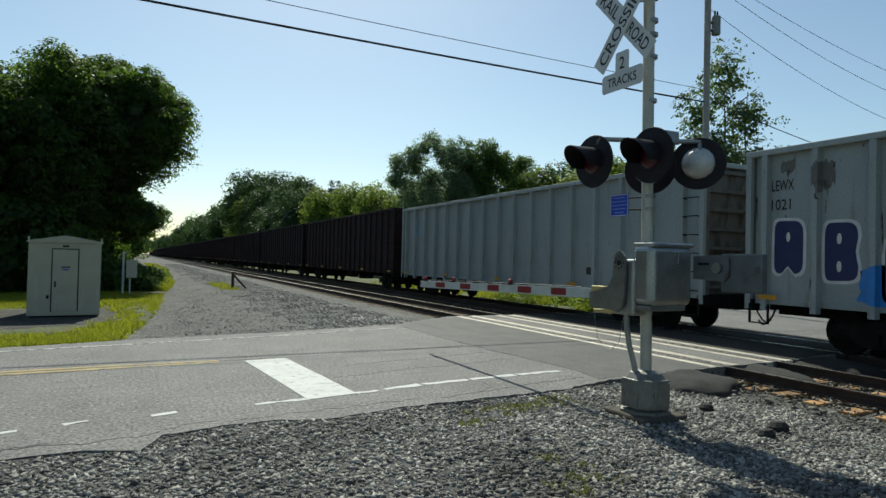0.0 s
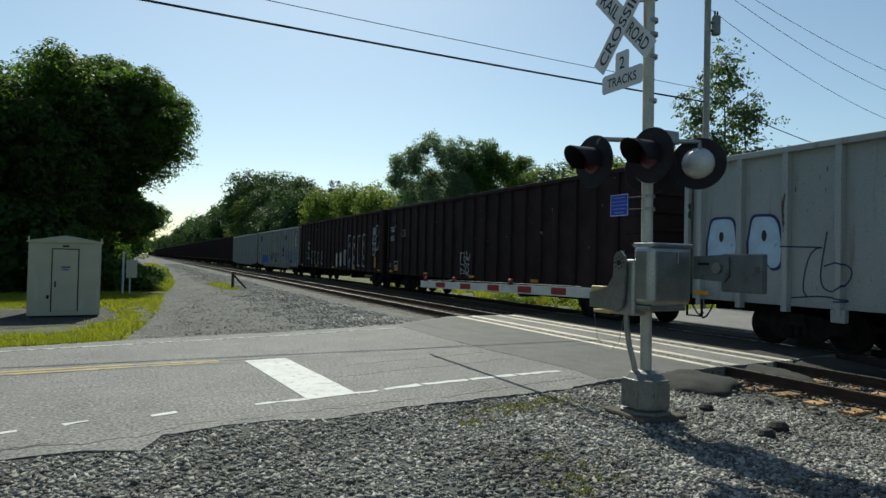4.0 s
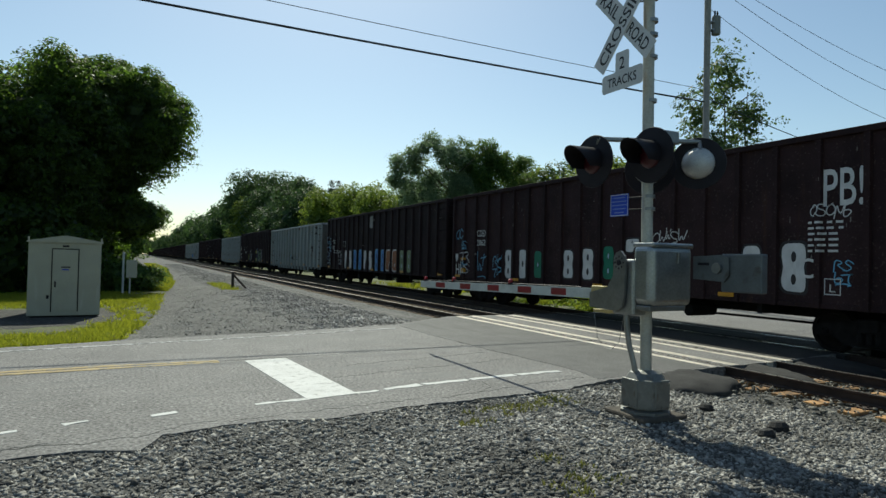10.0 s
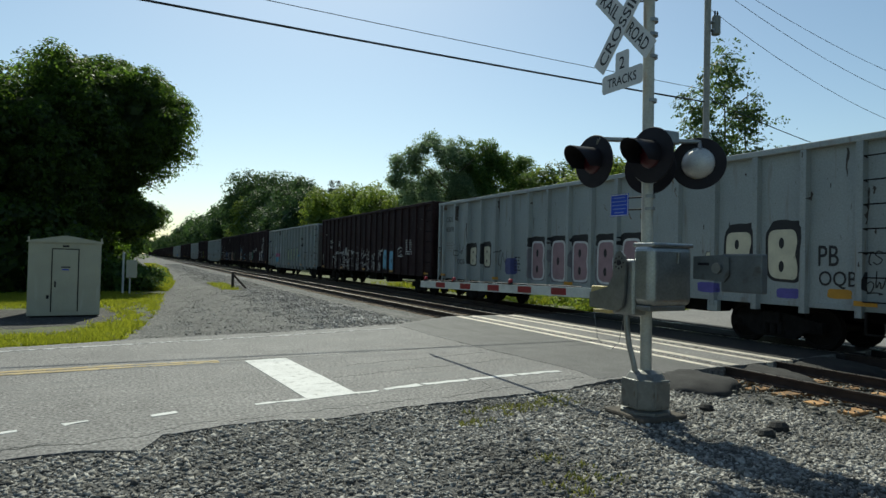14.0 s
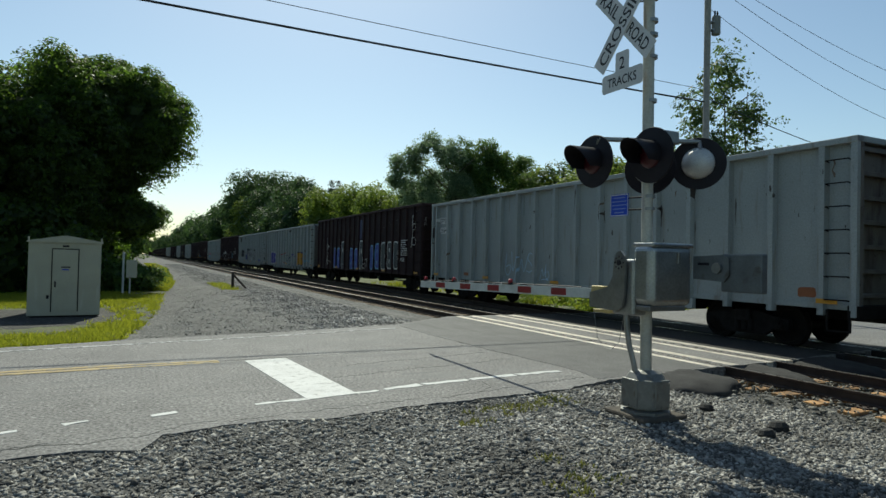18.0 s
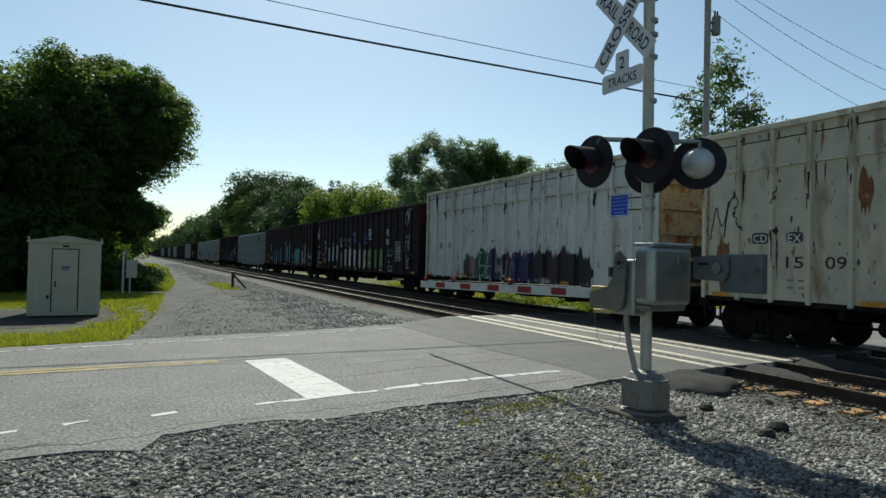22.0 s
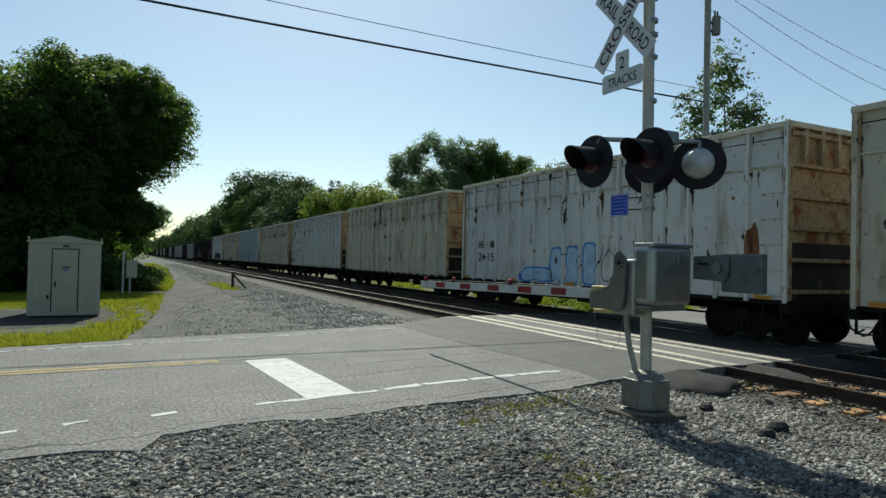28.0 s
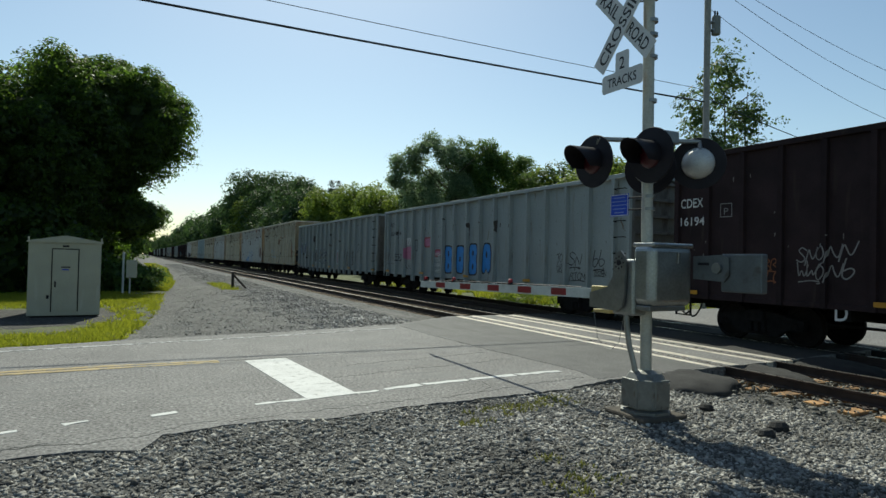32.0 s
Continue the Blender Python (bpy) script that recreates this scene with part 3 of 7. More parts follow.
# ---- loose stones ----
def stones(name, label, spots, lo, hi, seed, mat=None):
    """Many small broken stones in one mesh."""
    r = np.random.default_rng(seed)
    base = np.array([(1, 0, 0), (-1, 0, 0), (0, 1, 0), (0, -1, 0), (0, 0, 1), (0, 0, -1)], dtype=float)
    tri = np.array([(0, 2, 4), (2, 1, 4), (1, 3, 4), (3, 0, 4), (2, 0, 5), (1, 2, 5), (3, 1, 5), (0, 3, 5)])
    n = len(spots)
    size = lo + (hi - lo) * r.random((n, 1, 1)) ** 2.6
    v = (base[None] + r.normal(0, 0.26, (n, 6, 3))) * (1 + r.normal(0, 0.2, (n, 6, 1))) * size * (np.array([1.12, 1.0, 0.75]) * (0.75 + 0.5 * r.random((n, 1, 3))))
    q = r.normal(size=(n, 3, 3))
    q, _ = np.linalg.qr(q)
    v = np.einsum("nij,nkj->nki", q, v) * np.array([1.05, 1.05, 0.72]) + np.asarray(spots)[:, None, :]
    f = tri[None] + 6 * np.arange(n)[:, None, None]
    return tagged(part(name, arrays_mesh(v.reshape(-1, 3), f.reshape(-1, 3), mat or M_STONE), None), label, "gravel", kind="stuff")


r = np.random.default_rng(21)


def island_stone(name, dark, light):
    m = leaf_material(name, dark, light, 0.0)
    ns, ln = m.node_tree.nodes, m.node_tree.links.new
    bsdf = ns["Principled BSDF"]
    bsdf.inputs["Roughness"].default_value = 0.9
    co = ns.new("ShaderNodeTexCoord").outputs["Object"]
    dust, grain, mx, hsv = (ns.new(k) for k in ("ShaderNodeTexNoise", "ShaderNodeTexNoise", "ShaderNodeMath", "ShaderNodeHueSaturation"))
    for t, sc, d in ((dust, 0.8, 4.0), (grain, 45.0, 3.0)):
        t.inputs["Scale"].default_value, t.inputs["Detail"].default_value = sc, d
        ln(co, t.inputs["Vector"])
    mx.operation, mx.use_clamp = "MULTIPLY_ADD", False
    mx.inputs[1].default_value = 2.2
    ln(dust.outputs["Fac"], mx.inputs[0])
    ln(grain.outputs["Fac"], mx.inputs[2])
    sub = ns.new("ShaderNodeMath")
    sub.operation = "SUBTRACT"
    sub.inputs[1].default_value = 0.6
    ln(mx.outputs[0], sub.inputs[0])
    src = bsdf.inputs["Base Color"].links[0].from_socket
    ln(src, hsv.inputs["Color"])
    ln(sub.outputs[0], hsv.inputs["Value"])
    ln(hsv.outputs[0], bsdf.inputs["Base Color"])
    return m


M_STONES = island_stone("crushed_stones", (0.07, 0.065, 0.058), (0.375, 0.36, 0.325))
M_STONES_LANE = island_stone("trackside_stones", (0.085, 0.082, 0.075), (0.37, 0.36, 0.34))
M_STONES_PALE = island_stone("lane_stones", (0.13, 0.127, 0.118), (0.27, 0.265, 0.245))
M_STONES_BROWN = island_stone("ballast_stones", (0.06, 0.055, 0.045), (0.27, 0.255, 0.215))


def near_edge(gx):
    return np.interp(gx, [p[0] for p in ROAD[:18]], [p[1] for p in ROAD[:18]])


sx, sy = r.uniform(-3.2, 8.5, 190000), 7.6 - 6.0 * r.random(190000) ** 0.85
keep = (sy < near_edge(sx) - 0.02) & (sx < 3.5 + 0.95 * sy + 2) & (sx > -1.4 - 0.1 * sy) & (sy + 0.45 * sx > 2.6)
sx, sy = sx[keep][:72000], sy[keep][:72000]
ox, oy = r.uniform(-9, 8.5, 9000), r.uniform(-5.5, 6.5, 9000)
rest = (oy < near_edge(ox) - 0.02) & ~((ox < 3.5 + 0.95 * oy + 2) & (ox > -1.4 - 0.1 * oy) & (oy + 0.45 * ox > 2.6) & (ox > -3.2))
stones("outlying_gravel", "looser grey stones on the shoulder round about", np.stack([ox[rest], oy[rest], near_height(ox[rest], oy[rest]) + 0.002], -1), 0.012, 0.04, 27, M_STONES)
stones("loose_gravel", "loose grey crushed stones covering the shoulder", np.stack([sx, sy, near_height(sx, sy) + 0.003], -1), 0.0075, 0.036, 22, M_STONES)
sx, sy = r.uniform(7.3, 16.4, 40000), np.where(r.random(40000) < 0.35, r.uniform(1.0, 7.6, 40000), 17.6 + 60 * r.random(40000) ** 1.8)
stones("ballast_stones", "loose ballast stones between the ties", np.stack([sx, sy, ballast_height(sx, sy) + 0.015 + 0.05 * (r.random(40000) < 0.35) * (sy < 9)], -1)[sx < 11.5], 0.016, 0.045, 23, M_STONES_BROWN)
# stones below the train, their colour darkened for its shade
stones("oily_ballast_stones", "ballast stones under the train, coloured dark for its shade", np.stack([sx, sy, ballast_height(sx, sy) + 0.012], -1)[sx >= 11.5], 0.016, 0.045, 26, island_stone("train_shade_stones", (0.018, 0.016, 0.014), (0.085, 0.078, 0.068)))
sx, sy = -0.4 + 9.8 * r.random(90000) ** 0.7, 14.4 + 110 * r.random(90000) ** 2.2
keep = (sx > 0.1 + 0.036 * sy + 0.5 * r.random(90000)) & (r.random(90000) < np.clip((sx - 3.6) / 1.6 + 0.1, 0.1, 1)) & (sy > np.interp(sx, [-0.05, 3.15, 6.37, 7.4, 8.9], [14.4, 14.9, 15.85, 16.6, 17.7]))
sx, sy = sx[keep], sy[keep]
stones("lane_stones", "loose stones along the track side of the lane", np.stack([sx, sy, np.where(sx > 7.4, ballast_height(sx, sy), lane_height(sx, sy)) + 0.003], -1), 0.014, 0.046, 24, M_STONES_LANE)
sx, sy = r.uniform(5.6, 9.3, 34000), 16.0 + 50 * r.random(34000) ** 1.7
keep = sy > np.interp(sx, [5.6, 6.37, 7.4, 8.9], [15.7, 15.85, 16.6, 17.7])
sx, sy = sx[keep], sy[keep]
stones("trackside_stones", "coarse pale and dark stones banked up beside the rails", np.stack([sx, sy, np.where(sx > 7.4, ballast_height(sx, sy), lane_height(sx, sy)) + 0.004], -1), 0.02, 0.06, 28, M_STONES_LANE)
sx, sy = 0.1 + 6.0 * r.random(16000), 14.2 + 80 * r.random(16000) ** 2.2
keep = (sx > -0.3 + 0.036 * sy) & (sy > np.interp(sx, [-0.05, 3.15, 6.37], [14.3, 14.85, 15.8]))
sx, sy = sx[keep], sy[keep]
stones("lane_chippings", "fine pale chippings on the lane", np.stack([sx, sy, lane_height(sx, sy) + 0.003], -1), 0.006, 0.018, 25, M_STONES_PALE)
for x, y, s, seed in ((6.72, 5.75, 0.1, 31), (6.75, 4.75, 0.12, 32), (6.2, 4.5, 0.1, 33)):
    tagged(part("rock", mesh_of(lathe([(0.02, 0), (s * 0.9, 0.01), (s, s * 0.5), (s * 0.7, s * 0.95), (0.02, s * 1.1)], 9), M_ASPHALT_OLD), None, at=pose(x, y, float(near_height(np.array(x), np.array(y))) - 0.01, 8, -6, seed * 40)), "dark lump of broken asphalt lying on gravel", "rock", group="lumps on the gravel")


# ---- freight cars ----
TRACK_X = 14.305
HALF = 1.555
RIB_DEEP = {"grey": 0.15, "dark": 0.085, "tall": 0.085}
RIB_WIDE = {"grey": 0.066, "dark": 0.06, "tall": 0.045}  # half the width of a rib's face


def truck_meshes():
    frame_bm = bmesh.new()
    # cast side frame with its two pedestals, spring nest and bolster end
    pts = [(-1.12, 0.36), (-1.12, 0.6), (-0.75, 0.66), (-0.35, 0.74), (0.35, 0.74), (0.75, 0.66), (1.12, 0.6), (1.12, 0.36), (0.72, 0.36), (0.5, 0.2), (-0.5, 0.2), (-0.72, 0.36)]
    lo = [frame_bm.verts.new((-0.07, y, z)) for y, z in pts]
    hi = [frame_bm.verts.new((0.07, y, z)) for y, z in pts]
    frame_bm.faces.new(lo[::-1]), frame_bm.faces.new(hi)
    for i in range(len(pts)):
        frame_bm.faces.new((lo[i], lo[(i + 1) % len(pts)], hi[(i + 1) % len(pts)], hi[i]))
    for y in (-0.18, 0.0, 0.18):
        tube(frame_bm, (-0.1, y, 0.28), (-0.1, y, 0.55), 0.07, n=8)
    bmesh.ops.recalc_face_normals(frame_bm, faces=frame_bm.faces)
    wheel = bmesh.new()
    for sx in (-0.755, 0.755):
        prof = [(0.02, -0.08), (0.09, -0.08), (0.11, -0.03), (0.36, -0.02), (0.375, -0.065), (0.455, -0.065), (0.457, 0.05), (0.485, 0.055), (0.485, 0.075), (0.37, 0.075), (0.36, 0.03), (0.11, 0.03), (0.09, 0.08), (0.02, 0.08)]
        n = 20
        rot = Matrix.Rotation(radians(90 if sx > 0 else -90), 4, "Y") @ Matrix.Identity(4)
        rings = []
        for rad, h in prof:
            ring = []
            for k in range(n):
                a = 2 * math.pi * k / n
                ring.append(wheel.verts.new(Vector((sx, 0, 0)) + Vector((-h if sx > 0 else h, rad * math.cos(a), rad * math.sin(a)))))
            rings.append(ring)
        for a, b in zip(rings, rings[1:]):
            for k in range(n):
                wheel.faces.new((a[k], a[(k + 1) % n], b[(k + 1) % n], b[k]))
    tube(wheel, (-1.12, 0, 0), (1.12, 0, 0), 0.085, n=12)
    for sx in (-1.13, 1.13):
        for k in range(3):
            a = 2 * math.pi * k / 3
            tube(wheel, (sx - 0.02, 0.05 * math.cos(a), 0.05 * math.sin(a)), (sx + 0.02, 0.05 * math.cos(a), 0.05 * math.sin(a)), 0.016, n=6)
    bmesh.ops.recalc_face_normals(wheel, faces=wheel.faces)
    bolster = boxes((-1.2, 1.2, -0.2, 0.2, 0.5, 0.78), bevel=0.03)
    for y in (-0.35, 0.35):
        box(bolster, -0.8, 0.8, y - 0.05, y + 0.05, 0.3, 0.42)
    return mesh_of(frame_bm, M_TRUCK), mesh_of(wheel, M_WHEEL), mesh_of(bolster, M_TRUCK)


SIDE_FRAME, WHEELSET, BOLSTER = truck_meshes()
coupler_bm = boxes((-0.11, 0.11, -0.35, 0.3, 0.78, 0.98), (-0.2, 0.2, 0.25, 0.5, 0.74, 1.02), (-0.24, -0.1, 0.42, 0.6, 0.76, 1.0), bevel=0.02)
COUPLER = mesh_of(coupler_bm, M_TRUCK)
HOSE = mesh_of(bent_tube([(-0.35, 0, 0.85), (-0.36, 0.1, 0.6), (-0.34, 0.25, 0.42), (-0.28, 0.42, 0.36), (-0.22, 0.58, 0.45)], 0.025, 6), M_RUBBER)


def add_truck(car, y):
    t = part("truck", BOLSTER, None, car, "grimy cast steel truck", pose(0, y, 0))
    for sx in (-1.02, 1.02):
        part("side_frame", SIDE_FRAME, None, t, at=pose(sx, 0, 0))
    for dy in (-0.92, 0.92):
        part("wheelset", WHEELSET, None, t, "steel wheels on an axle", pose(0, dy, 0.46))
    return t


def rib_places(kind, half):
    """Metres from the leading end to each side rib of a car."""
    if kind == "dark":
        return [0.1 + (2 * half - 0.2) * k / 20 for k in range(21)]
    first, pitch, n = (1.04, 0.871, 16) if kind == "tall" else (0.48, 1.158, 17)
    return [0.08, *(first + pitch * k for k in range(n)), 2 * half - 0.08]


def gondola(name, label, length, top, kind, body, trim, end_mat, tall, tub, group, lite=False):
    """An open-topped freight car; its leading end is towards +y."""
    car = thing(name, label, "freight car", group=group)
    deep, w = RIB_DEEP[kind], RIB_WIDE[kind]
    L, s = length / 2, HALF - deep - 0.012
    ribs = rib_places(kind, L)
    part("floor", boxes((-s, s, -L, L, 0.98, 1.06), (-0.3, 0.3, -L, L, 0.66, 0.98)), M_TRUCK, car, "dark floor and centre sill")
    part("side_sheet", boxes((-s, -s + 0.03, -L + 0.05, L - 0.05, 1.0, top - 0.02)), body, car)
    part("side_sheet", boxes((s - 0.03, s, -L + 0.05, L - 0.05, 1.0, top - 0.02)), body, car)
    for sg in (-1, 1):
        part("top_chord", boxes((sg * s - 0.05 if sg > 0 else -HALF, HALF if sg > 0 else -s + 0.05, -L, L, top - 0.13, top), bevel=0.012), trim, car, "flanged top rail")
        part("side_sill", boxes((s - 0.03 if sg > 0 else -s - 0.03, s + 0.03 if sg > 0 else -s + 0.03, -L, L, 0.95, 1.06), bevel=0.008), trim if not tall else M_TRUCK, car)
    # ribs of the near side, each a hat section
    rib = bmesh.new()
    z0 = {"grey": 0.82, "dark": 0.95, "tall": 1.0}[kind]
    prof = [(-s, -w - 0.012), (-s, w + 0.012), (-s - deep, w), (-s - deep, -w)]
    lo = [rib.verts.new((x, y, z0)) for x, y in prof]
    hi = [rib.verts.new((x, y, top - 0.13)) for x, y in prof]
    for i in range(4):
        rib.faces.new((lo[i], lo[(i + 1) % 4], hi[(i + 1) % 4], hi[i]))
    rib.faces.new(lo[::-1]), rib.faces.new(hi)
    bmesh.ops.recalc_face_normals(rib, faces=rib.faces)
    rib_me = mesh_of(rib, body)
    for y in (L - d for d in ribs):
        part("rib", rib_me, None, car, at=pose(0, y, 0))
        if not lite:
            part("rib", rib_me, None, car, at=pose(0, y, 0, 0, 0, 180))
    if tall:
        part("belt_rail", boxes((-s - 0.05, -s, -L, L, top - 0.985, top - 0.945)), trim, car, "thin rusty ledge below the top panels")
        part("seam", boxes((-s - 0.006, -s, -L + 0.1, L - 0.1, top - 0.36, top - 0.335)), M_TRUCK, car, "dark open seam below the top rail")
        block = mesh_of(boxes((-HALF - 0.008, -s, -0.045, 0.045, top - 1.2, top - 0.72), bevel=0.01), body)
        for y in (L - d for d in ribs[1:-1]):
            part("gusset", block, None, car, at=pose(0, y, 0))
    # ends: a sheet set back between corner posts, with horizontal stiffeners
    for sg in (-1, 1):
        ye = sg * (L - 0.16)
        part("end_wall", boxes((-s, s, ye - 0.02, ye + 0.02, 1.0, top - 0.05)), end_mat, car, "stiffened end wall")
        if tall:
            part("soot", boxes((-s + 0.07, s - 0.07, ye - 0.026, ye + 0.026, 1.02, 2.35)), M_SOOT, car, "sooty lower part of the end wall")
            for x in (-0.9, -0.3, 0.3, 0.9):
                part("end_post", boxes((x - 0.05, x + 0.05, ye + sg * 0.08 - 0.06, ye + sg * 0.08 + 0.06, top - 0.95, top - 0.13)), end_mat, car)
        post_me = mesh_of(boxes((-0.06, 0.06, -0.08, 0.08, 0.96, top - 0.02), bevel=0.01), end_mat)
        for sx in (-s, s):
            part("corner_post", post_me, None, car, at=pose(sx, sg * (L - 0.081), 0))
        bar_me = mesh_of(boxes((-s + 0.06, s - 0.06, -0.06, 0.06, -0.045, 0.045), bevel=0.008), end_mat)
        n = 7 if not tall else 6
        for k in range(n if not lite else 3):
            part("end_stiffener", bar_me, None, car, at=pose(0, ye + sg * 0.08, 1.25 + (top - 1.5) * k / (n - 1)))
        part("end_chord", boxes((-HALF, HALF, sg * L - 0.17 if sg > 0 else -L, L if sg > 0 else -L + 0.17, top - 0.125, top + 0.004), bevel=0.012), trim, car)
        part("end_sill", boxes((-HALF + 0.03, HALF - 0.03, sg * L - 0.2 if sg > 0 else -L - 0.03, L + 0.03 if sg > 0 else -L + 0.2, 0.78, 1.05), bevel=0.015), M_TRUCK, car)
        add_truck(car, sg * (L - {"grey": 2.85, "dark": 2.2, "tall": 1.42}[kind]))
        part("coupler", COUPLER, None, car, at=pose(0, sg * (L + 0.02), 0, 0, 0, 0 if sg > 0 else 180))
        if lite:
            continue
        part("air_hose", HOSE, None, car, at=pose(0, sg * (L + 0.02), 0, 0, 0, 0 if sg > 0 else 180))
        step_bm = boxes((-HALF + 0.01, -HALF + 0.05, sg * (L - 0.14) - 0.02, sg * (L - 0.14) + 0.02, 0.5, 0.95), (-HALF + 0.01, -HALF + 0.05, sg * (L - 0.6) - 0.02, sg * (L - 0.6) + 0.02, 0.5, 0.95), (-HALF + 0.01, -HALF + 0.06, min(sg * (L - 0.14), sg * (L - 0.6)), max(sg * (L - 0.14), sg * (L - 0.6)), 0.5, 0.53))
        part("step", step_bm, M_TRUCK, car, "stirrup step")
        if sg > 0:
            continue
        # ladder of grab irons on the near side, at the trailing end
        y0, y1 = sg * (L - 0.16), sg * (L - 0.62)
        iron = mesh_of(bent_tube([(-HALF + 0.08, y0, -0.02), (-HALF - 0.05, y0, 0), (-HALF - 0.055, y0 + (y1 - y0) * 0.04, 0), (-HALF - 0.055, y1 - (y1 - y0) * 0.04, 0), (-HALF - 0.05, y1, 0), (-HALF + 0.08, y1, -0.02)], 0.014, 6), trim if tall else M_TRUCK)
        for k in range(7):
            part("grab_iron", iron, None, car, at=pose(0, 0, 1.15 + (top - 1.6) * k / 6))
    # under the body between the trucks
    if tub:
        t = bmesh.new()
        a, zb = L - 4.5, 0.62
        pr = [(-a, 0.98), (-a + 0.15, zb), (a - 0.15, zb), (a, 0.98)]
        for x0, x1 in ((-0.95, -0.32), (0.32, 0.95)):
            lo = [t.verts.new((x0, y, z)) for y, z in pr]
            hi = [t.verts.new((x1, y, z)) for y, z in pr]
            t.faces.new(lo[::-1]), t.faces.new(hi)
            for i in range(4):
                t.faces.new((lo[i], lo[(i + 1) % 4], hi[(i + 1) % 4], hi[i]))
        bmesh.ops.recalc_face_normals(t, faces=t.faces)
        part("tub", t, M_TRUCK, car, "sunken tub between the trucks")
        apron = mesh_of(boxes((-s - 0.12, -s + 0.02, -0.15, 0.15, 0.68, 0.95), bevel=0.02), trim)
        for d in ribs[4:-4]:
            part("rib_foot", apron, None, car, at=pose(0, L - d, 0))
    else:
        part("brake_cylinder", tubes(((-1.2, -3.2, 0.62), (-0.3, -3.2, 0.62), 0.16), n=12), M_TRUCK, car)
        part("air_reservoir", tubes(((-1.2, 3.4, 0.62), (-0.3, 3.4, 0.62), 0.18), n=12), M_TRUCK, car)
        part("brake_valve", boxes((-1.1, -0.6, -1.2, 0.2, 0.5, 0.9), bevel=0.04), M_TRUCK, car)
        part("brake_rod", tubes(((-0.5, -L + 3, 0.55), (-0.6, L - 3, 0.55), 0.03), n=6), M_TRUCK, car)
        sill_me = mesh_of(boxes((-1.4, 1.4, -0.06, 0.06, 0.72, 0.98)), M_TRUCK)
        for f in (-0.55, -0.3, 0, 0.3, 0.55):
            part("cross_sill", sill_me, None, car, at=pose(0, L * f, 0))
    if lite:
        return car
    refl = mesh_of(boxes((-HALF - 0.004, -HALF + 0.012, -0.22, 0.22, 1.0, 1.1)), M_REFLECT)
    for k in range(5):
        part("reflector", refl, None, car, "yellow reflective strip", pose(0, -L + 0.6 + (2 * L - 1.2) * k / 4, 0.06))
    return car


LONG, TALL = 19.75, 15.15
G_LONG, G_TALL = "long open cars of the train", "high open cars of the train"
TEMPLATES = {
    "grey": lambda: gondola("gondola_car", "long grey steel open freight car with upright ribs", LONG, 4.45, "grey", M_CAR_GREY, M_CAR_GREY, M_CAR_END, False, True, G_LONG),
    "dark": lambda: gondola("gondola_car", "long dark maroon open freight car with upright ribs", LONG, 4.62, "dark", M_CAR_DARK, M_CAR_DARK, M_CAR_DARK, False, False, G_LONG),
    "black": lambda: gondola("gondola_car", "long black open freight car with upright ribs", LONG, 4.62, "dark", M_CAR_BLACK, M_CAR_BLACK, M_CAR_BLACK, False, False, G_LONG),
    "lite": lambda: gondola("gondola_car", "long dark maroon open freight car with upright ribs", LONG, 4.62, "dark", M_CAR_DARK, M_CAR_DARK, M_CAR_DARK, False, False, G_LONG, True),
    "white": lambda: gondola("high_gondola_car", "tall off-white open freight car with rusty belt rail", TALL, 5.03, "tall", M_CAR_WHITE, M_CAR_CREAM, M_CAR_RUST, True, False, G_TALL),
    "cream": lambda: gondola("high_gondola_car", "tall cream open freight car streaked with rust", TALL, 5.03, "tall", M_CAR_CREAM, M_CAR_CREAM, M_CAR_RUST, True, False, G_TALL),
    "blue": lambda: gondola("high_gondola_car", "tall pale blue-grey open freight car", TALL, 5.03, "tall", M_CAR_BLUE, M_CAR_BLUE, M_CAR_WHITE, True, False, G_TALL),
}
MADE, CARS, RIBS, WIDE = {}, {}, {}, {}


def add_car(key, kind, lead):
    """A car whose leading end is at y = lead when the clip starts."""
    length = TALL if kind in ("white", "cream", "blue") else LONG
    y = lead - length / 2
    if kind not in MADE:
        car = MADE[kind] = TEMPLATES[kind]()
        car.matrix_basis = pose(TRACK_X, y, 0.004)
    else:
        car = copy_thing(MADE[kind], pose(TRACK_X, y, 0.004))
    CARS[key] = (car, y, length / 2)
    style = "grey" if kind == "grey" else ("tall" if length == TALL else "dark")
    RIBS[key], WIDE[key] = rib_places(style, length / 2), (RIB_WIDE[style], RIB_DEEP[style])
    return car


for k in range(33, 0, -1):
    add_car("far%d" % k, "lite" if k > 7 else ("black" if k % 5 == 2 else "dark"), 30.83 + 20.93 * k)
for key, kind, lead in (("W0", "grey", 30.83), ("A1", "grey", 9.90), ("D2", "dark", -10.93), ("D3", "black", -31.44), ("G5", "grey", -52.65), ("D6", "black", -73.82), ("A7", "grey", -94.61),
                        ("D8", "black", -116.1), ("D9", "dark", -136.47), ("W10", "grey", -157.33), ("D11", "dark", -178.41), ("W12", "grey", -198.85), ("W13", "grey", -219.4)):
    add_car(key, kind, lead)
for key, kind, lead in (("D15", "dark", -240.41), ("W16", "grey", -261.34), ("D17", "dark", -282.22), ("D18", "black", -303.2), ("T19", "white", -323.87), ("T20", "cream", -340.45), ("T21", "blue", -356.87),
                        ("T22", "cream", -373.25), ("T23", "white", -389.76), ("T24", "cream", -406.25), ("T25", "white", -422.92), ("T26", "cream", -439.37), ("G27", "grey", -455.86), ("G28", "grey", -476.9), ("D29", "black", -498.27)):
    add_car(key, kind, lead)


